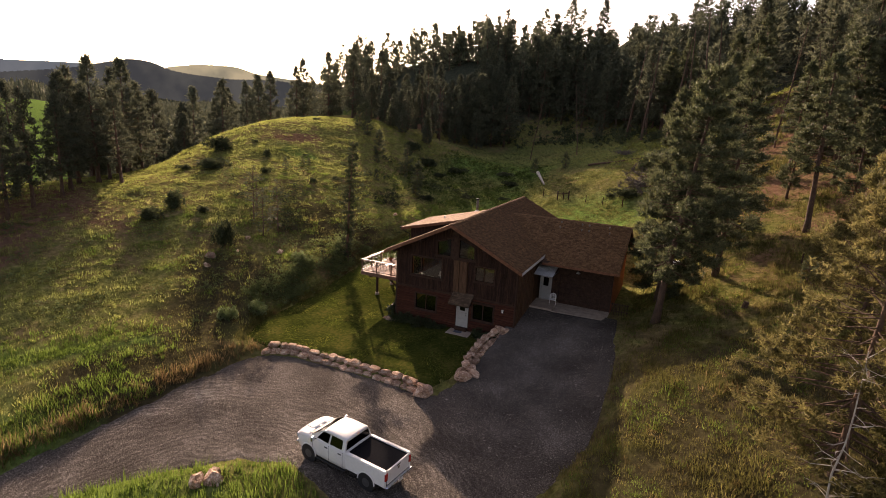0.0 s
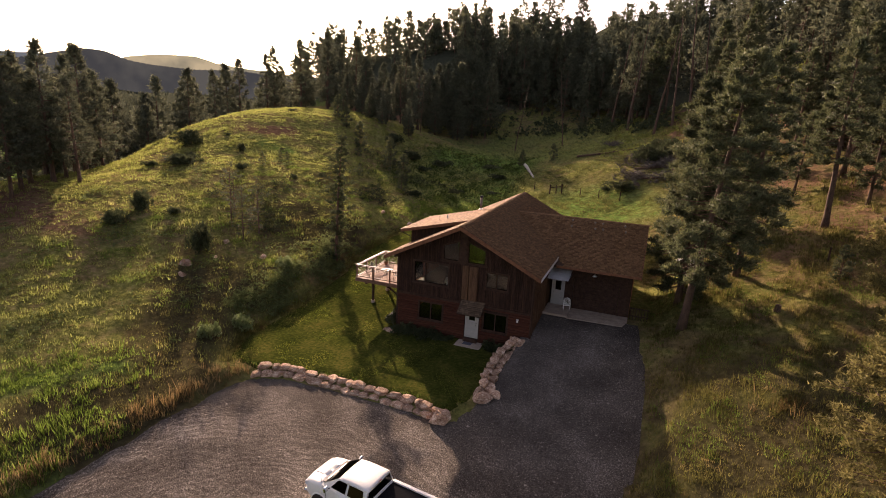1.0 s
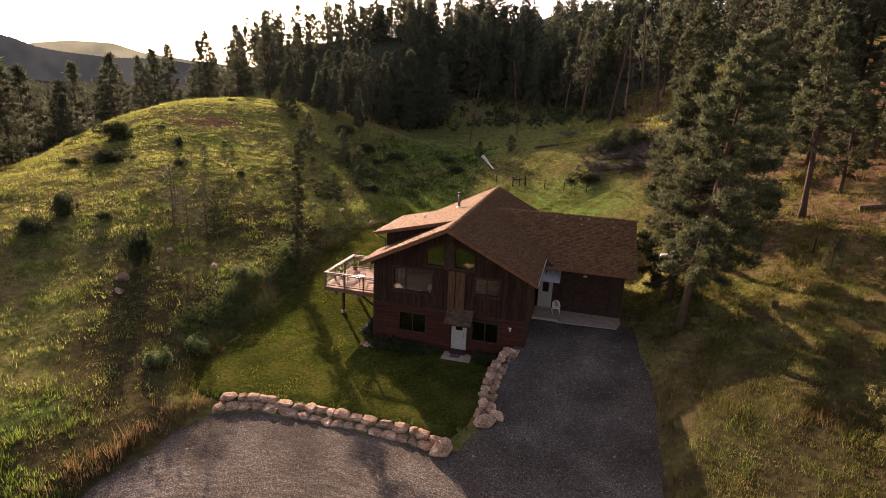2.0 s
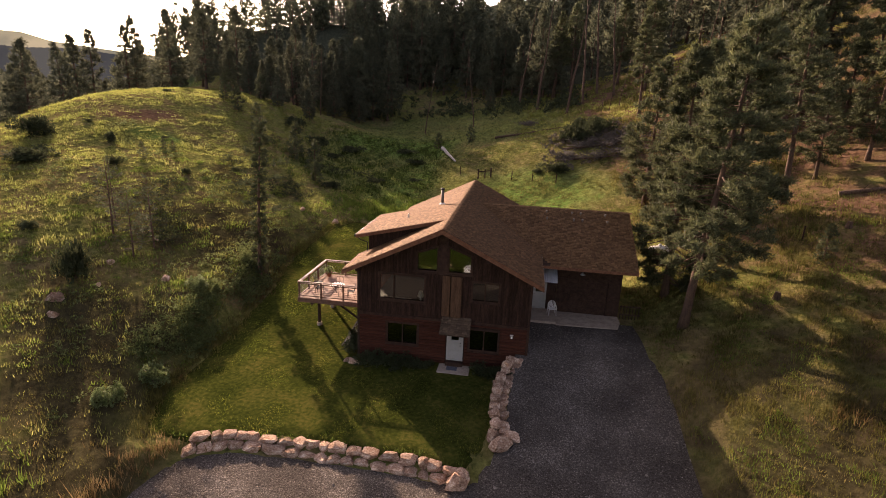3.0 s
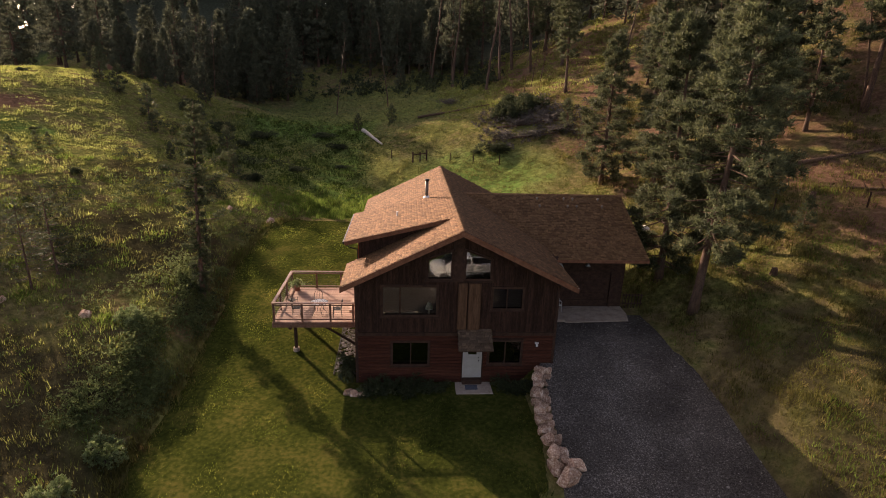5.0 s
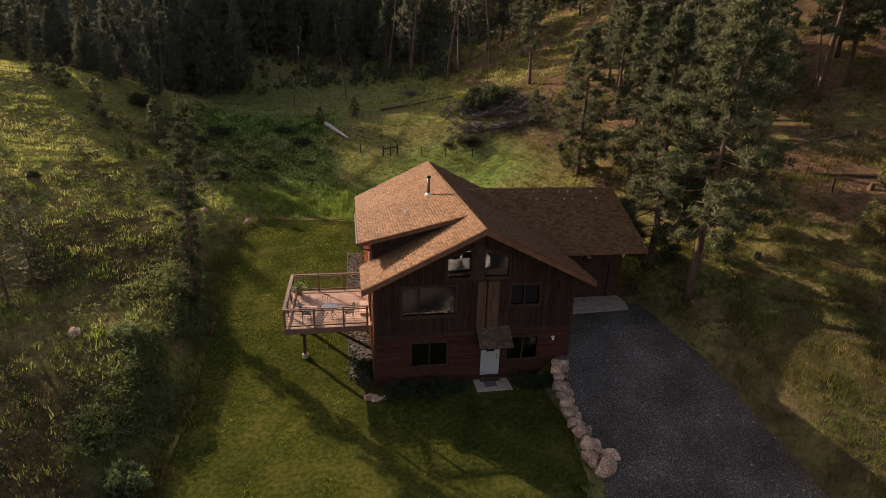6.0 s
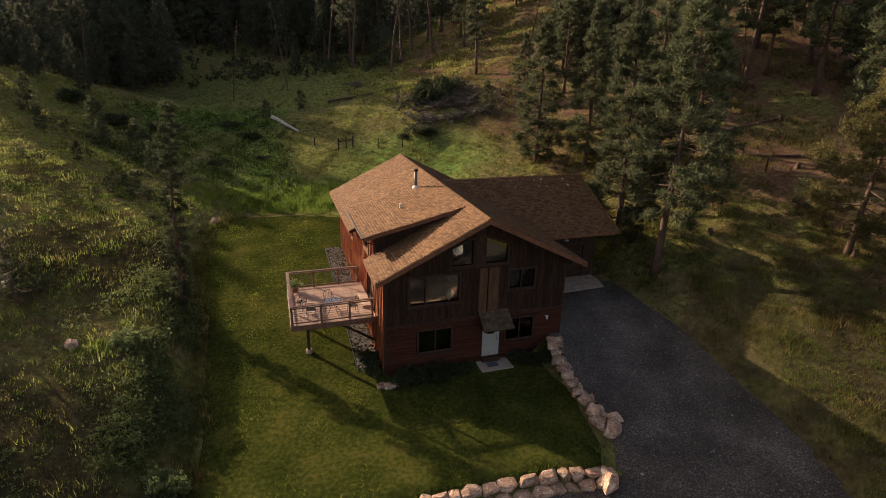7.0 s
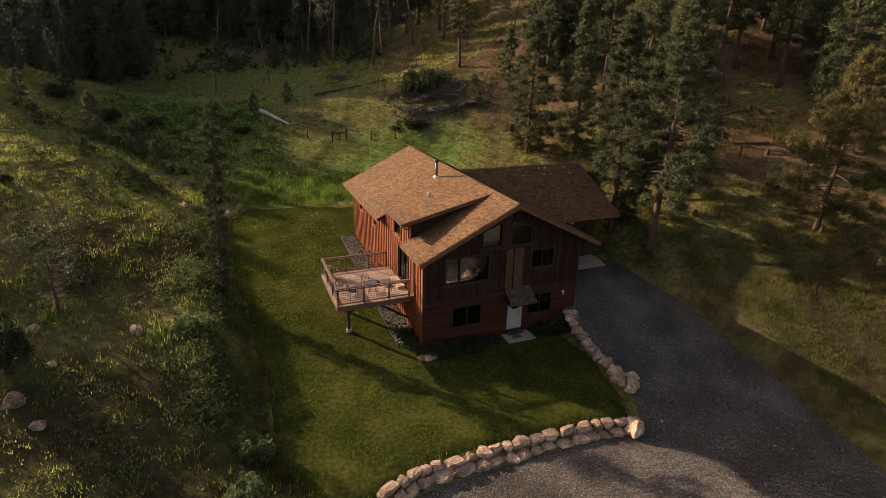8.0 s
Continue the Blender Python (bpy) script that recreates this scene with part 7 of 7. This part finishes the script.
        part(nm, bm, SCREEN_GLASS if nm == "windscreen" else CAR_GLASS, body, "dark glass")
    # flat black sheet added in place of the deep lined bed
    part("bed_sheet", boxed(-2.86, -0.52, -0.84, 0.84, 1.28, 1.35, 0.01), BED_LINER, body, "flat black sheet standing in for the open lined bed")
    part("bed_bulkhead", boxed(-0.535, -0.485, -0.98, 0.98, 0.6, 1.405, 0.01), CAR_PAINT, body)
    gate = part("tailgate", boxed(-2.94, -2.865, -0.80, 0.80, 0.66, 1.395, 0.02), CAR_PAINT, body, "white tailgate")
    part("gate_badge", boxed(-2.952, -2.938, -0.07, 0.07, 1.08, 1.22, 0.01), CHROME, gate)
    part("gate_handle", boxed(-2.95, -2.938, -0.13, 0.13, 1.26, 1.31), BLACK_PLASTIC, gate)
    part("rear_bumper", boxed(-3.08, -2.90, -0.98, 0.98, 0.46, 0.64, 0.04), CHROME, t, "chrome rear bumper")
    part("number_plate", boxed(-3.095, -3.075, -0.16, 0.16, 0.49, 0.62), PLASTIC_WHITE, t)
    part("front_bumper", boxed(2.78, 2.92, -0.93, 0.93, 0.50, 0.74, 0.05), CHROME, t, "chrome front bumper")
    grille = part("grille", boxed(2.80, 2.885, -0.62, 0.62, 0.78, 1.12, 0.03), CHROME, t)
    part("grille_mesh", boxed(2.876, 2.892, -0.55, 0.55, 0.82, 1.08), BLACK_PLASTIC, grille)
    part("chassis", boxed(-2.9, 2.7, -0.75, 0.75, 0.34, 0.52), BLACK_PLASTIC, t)
    part("roof_light", boxed(-0.455, -0.41, -0.12, 0.12, 1.92, 1.95, 0.01), RED_LENS, body)
    part("antenna", tubed([(1.95, 0.86, 1.38), (1.90, 0.88, 1.95)], 0.006, 4), BLACK_PLASTIC, body)
    for x in (1.93, -1.80):
        for s in (-1, 1):
            wheel = new("wheel")
            wheel.parent = t
            wheel.location = (x, s * 0.87, 0.40)
            part("tyre", tubed([(0, -0.13, 0), (0, -0.12, 0), (0, 0.12, 0), (0, 0.13, 0)], [0.34, 0.40, 0.40, 0.34], 24), RUBBER, wheel, "black tyre", True)
            part("rim", tubed([(0, s * 0.10, 0), (0, s * 0.135, 0), (0, s * 0.145, 0)], [0.235, 0.225, 0.08], 18), WHEEL_GREY, wheel)
            part("wheel_arch", tubed([(0.50 * math.cos(a), s * 0.125, 0.02 + 0.50 * math.sin(a)) for a in [math.pi * k / 10 for k in range(11)]], 0.035, 5), CAR_PAINT, wheel)
            part("arch_lining", tubed([(0, -0.10, 0.0), (0, 0.135, 0.0)], 0.485, 22), BLACK_PLASTIC, wheel)
    return t


truck_x, truck_y = 2.32, -17.32
pickup(pose(truck_x, truck_y, height(truck_x, truck_y) + 0.06, 0, 0, 172.4))

# ---- timber lying about, posts and stumps ----
def log(name, a, b, r, mat, label, branches=0, seed=1):
    rnd = random.Random(seed)
    lg = thing(name, label, "log")
    za, zb = height(*a) + r * 0.8, height(*b) + r * 0.8
    pts = [(a[0] + (b[0] - a[0]) * k / 6, a[1] + (b[1] - a[1]) * k / 6, za + (zb - za) * k / 6 + rnd.uniform(-0.03, 0.05)) for k in range(7)]
    part("log_trunk", tubed(pts, [r * (1 - 0.1 * k) for k in range(7)], 9), mat, lg)
    for k in range(branches):
        p = Vector(pts[1 + k % 5])
        q = p + Vector((rnd.uniform(-1, 1), rnd.uniform(-1, 1), rnd.uniform(0.4, 1.0))) * rnd.uniform(0.5, 1.3)
        part("branch_stub", tubed([p, q], [r * 0.22, 0.01], 5), mat, lg)
    return lg


log("fallen_log", (-9.2, 57.2), (-6.1, 50.2), 0.32, BARK_PALE, "pale barkless log lying on the grass", 0, 1)
log("fallen_log", (-1.0, 60.2), (10.4, 57.0), 0.2, BARK, "long dead trunk lying across the slope", 5, 2)
log("fallen_log", (9, 45.5), (19, 42), 0.17, BARK, "dark dead trunk on the hillside", 6, 3)
log("fallen_log", (8, 42.5), (15.5, 40), 0.15, BARK, "broken dead trunk in the brush", 6, 4)
log("fallen_log", (29, 17.5), (37, 15.5), 0.22, BARK, "old log on the bare slope", 3, 6)
log("fallen_log", (33.5, 10.2), (28.5, 13.5), 0.16, BARK, "dead branchy trunk on red litter", 5, 7)
for i, (x, y) in enumerate([(27.5, 12.5), (32, 9), (20.5, 5.5), (36.5, 15.5), (25.6, -1.4)]):
    s = thing("stump", "weathered dark tree stump", "stump", at=Matrix.Translation((x, y, height(x, y) - 0.05)))
    part("stump_wood", tubed([(0, 0, 0), (0, 0, 0.25), (0.03, 0, 0.5)], [0.26, 0.2, 0.17], 9), BARK, s)
gate = thing("fence_brace", "dark weathered timber fence brace with two posts and a rail", "fence")
for x, y in ((-1.9, 42.2), (-0.2, 41.9)):
    part("post", tubed([(x, y, height(x, y) - 0.2), (x, y, height(x, y) + 1.35)], 0.1, 8), WOOD_DARK, gate)
part("rail", tubed([(-1.9, 42.2, height(-1.9, 42.2) + 0.95), (-0.2, 41.9, height(-0.2, 41.9) + 0.95)], 0.06, 6), WOOD_DARK, gate)
part("post", tubed([(-1.0, 42.05, height(-1, 42) - 0.2), (-1.0, 42.05, height(-1, 42) + 1.2)], 0.07, 8), WOOD_DARK, gate)
for i, (x, y) in enumerate([(-4.6, 44.4), (2.6, 40.2), (5.2, 38.4), (8.0, 36.4), (24.5, 12.2), (29.5, 9.8)]):
    p = thing("fence_post", "single dark wooden fence post in the grass", "fence post", "fence posts", at=Matrix.Translation((x, y, height(x, y) - 0.2)))
    part("post_wood", tubed([(0, 0, 0), (0.02, 0, 1.3)], 0.06, 7), WOOD_DARK, p)


def snag(name, seed, tall, label, mat, limbs=14, lean=(0.3, 0.1), stout=0.0075):
    """A dead standing tree: bare trunk and broken crooked limbs."""
    rnd = random.Random(seed)
    s = thing(name, label, "dead tree")
    line = [Vector((lean[0] * k + rnd.uniform(-0.1, 0.1), lean[1] * k + rnd.uniform(-0.1, 0.1), tall * k / 6 - 0.2)) for k in range(7)]
    part("trunk", tubed(line, [tall * stout * (1 - k / 7.2) + 0.010 for k in range(7)], 7), mat, s)
    bm = bmesh.new()
    for j in range(limbs):
        k = rnd.uniform(1.2, 5.8)
        p = line[int(k)].lerp(line[min(6, int(k) + 1)], k % 1)
        a, L = rnd.uniform(0, 6.28), tall * rnd.uniform(0.07, 0.17)
        q = p + Vector((math.cos(a), math.sin(a), rnd.uniform(-0.3, 0.5))) * L * 0.6
        e = q + Vector((math.cos(a + rnd.uniform(-0.8, 0.8)), math.sin(a), rnd.uniform(-0.5, 0.6))) * L * 0.5
        tube(bm, [p, q, e], [0.018, 0.011, 0.004], 4, False)
        tube(bm, [q, q + Vector((rnd.uniform(-1, 1), rnd.uniform(-1, 1), rnd.uniform(-0.3, 0.6))) * L * 0.35], [0.014, 0.004], 3, False)
    tagged(part("branching", bm, mat, s), kind="stuff")
    return s


drop(snag("bleached_snag", 4, 7.5, "bleached dead tree with crooked bare limbs", BARK_PALE, 30, (0.04, 0.05), 0.0048), 22.0, -14.6)
bare_tree = snag("bare_tree", 6, 13, "thin bare dead tree among the pines", BARK, 16)
drop(bare_tree, 16.5, 60.8, 0.6)
for x, y, s in ((15.2, 59.5, 0.5), (18.0, 61.5, 0.7), (28, 40, 1.0), (25, 47, 1.2), (-34, 68, 0.9), (-6, 75, 1.1), (-15, 72, 1.0), (31, 33, 1.0), (38, 22, 1.1)):
    plant_copy(bare_tree, x, y, s, x * 1.7)

dead_pine = snag("dead_pine", 9, 19, "tall bare pine trunk with broken limbs on the spur", BARK, 12, (0.35, 0.0), 0.0125)
dead_pine["group"] = "dead pines on the spur"
drop(dead_pine, 10.6, 68.6)
for x, y, s in ((13.5, 72.8, 1.0), (16.2, 76.2, 1.1), (18.4, 70.4, 0.95), (5.6, 77.7, 1.05), (2.0, 84, 1.0)):
    plant_copy(dead_pine, x, y, s, 0.15 * x)


def brush_heap(seed, wide, deep, tall, label):
    """A tangle of grey dead branches heaped on the ground."""
    rnd = random.Random(seed)
    heap = thing("brush_heap", label, "brush pile", "heaps of dead branches")
    bm = bmesh.new()
    for k in range(150):
        x, y = rnd.gauss(0, wide * 0.4), rnd.gauss(0, deep * 0.4)
        a, L = rnd.uniform(0, 6.28), rnd.uniform(0.6, 2.2)
        z = tall * rnd.uniform(0.0, 0.9) * math.exp(-(x / wide) ** 2 - (y / deep) ** 2)
        p = Vector((x, y, z))
        q = p + Vector((math.cos(a) * 0.55, math.sin(a) * 0.55, rnd.uniform(-0.1, 0.3))) * L
        e = q + Vector((math.cos(a + rnd.uniform(-0.7, 0.7)) * 0.45, math.sin(a) * 0.45, rnd.uniform(-0.2, 0.35))) * L
        tube(bm, [p, q, e], [0.035, 0.022, 0.007], 3, False)
    tagged(part("branching", bm, DEAD_TWIG, heap), kind="stuff")
    return heap


for i, (x, y, w, d) in enumerate(((9.5, 42.5, 2.4, 1.3), (13.2, 41.0, 2.6, 1.2), (16.4, 40.2, 2.2, 1.2), (12.0, 44.8, 2.6, 1.2), (4.5, 66.5, 2.2, 1.0), (15.5, 44.0, 2.2, 1.0))):
    drop(brush_heap(200 + i, w, d, 0.8, "grey tangle of dead branches on the hillside"), x, y, 1.0, 0.2 * i)

tank = thing("propane_tank", "white propane tank on short legs behind the garage", "gas tank", at=pose(15.1, 13.5, height(15.1, 13.5), 0, 0, 25))
part("tank_shell", tubed([(-0.95, 0, 0.62), (-0.88, 0, 0.62), (-0.7, 0, 0.62), (0.7, 0, 0.62), (0.88, 0, 0.62), (0.95, 0, 0.62)], [0.12, 0.3, 0.40, 0.40, 0.3, 0.12], 18), PLASTIC_WHITE, tank, "", True)
for x in (-0.55, 0.55):
    part("leg", boxed(x - 0.06, x + 0.06, -0.28, 0.28, -0.1, 0.32), PLASTIC_WHITE, tank)
part("valve_dome", tubed([(0, 0, 1.0), (0, 0, 1.12), (0, 0, 1.16)], [0.14, 0.14, 0.08], 12), PLASTIC_WHITE, tank)
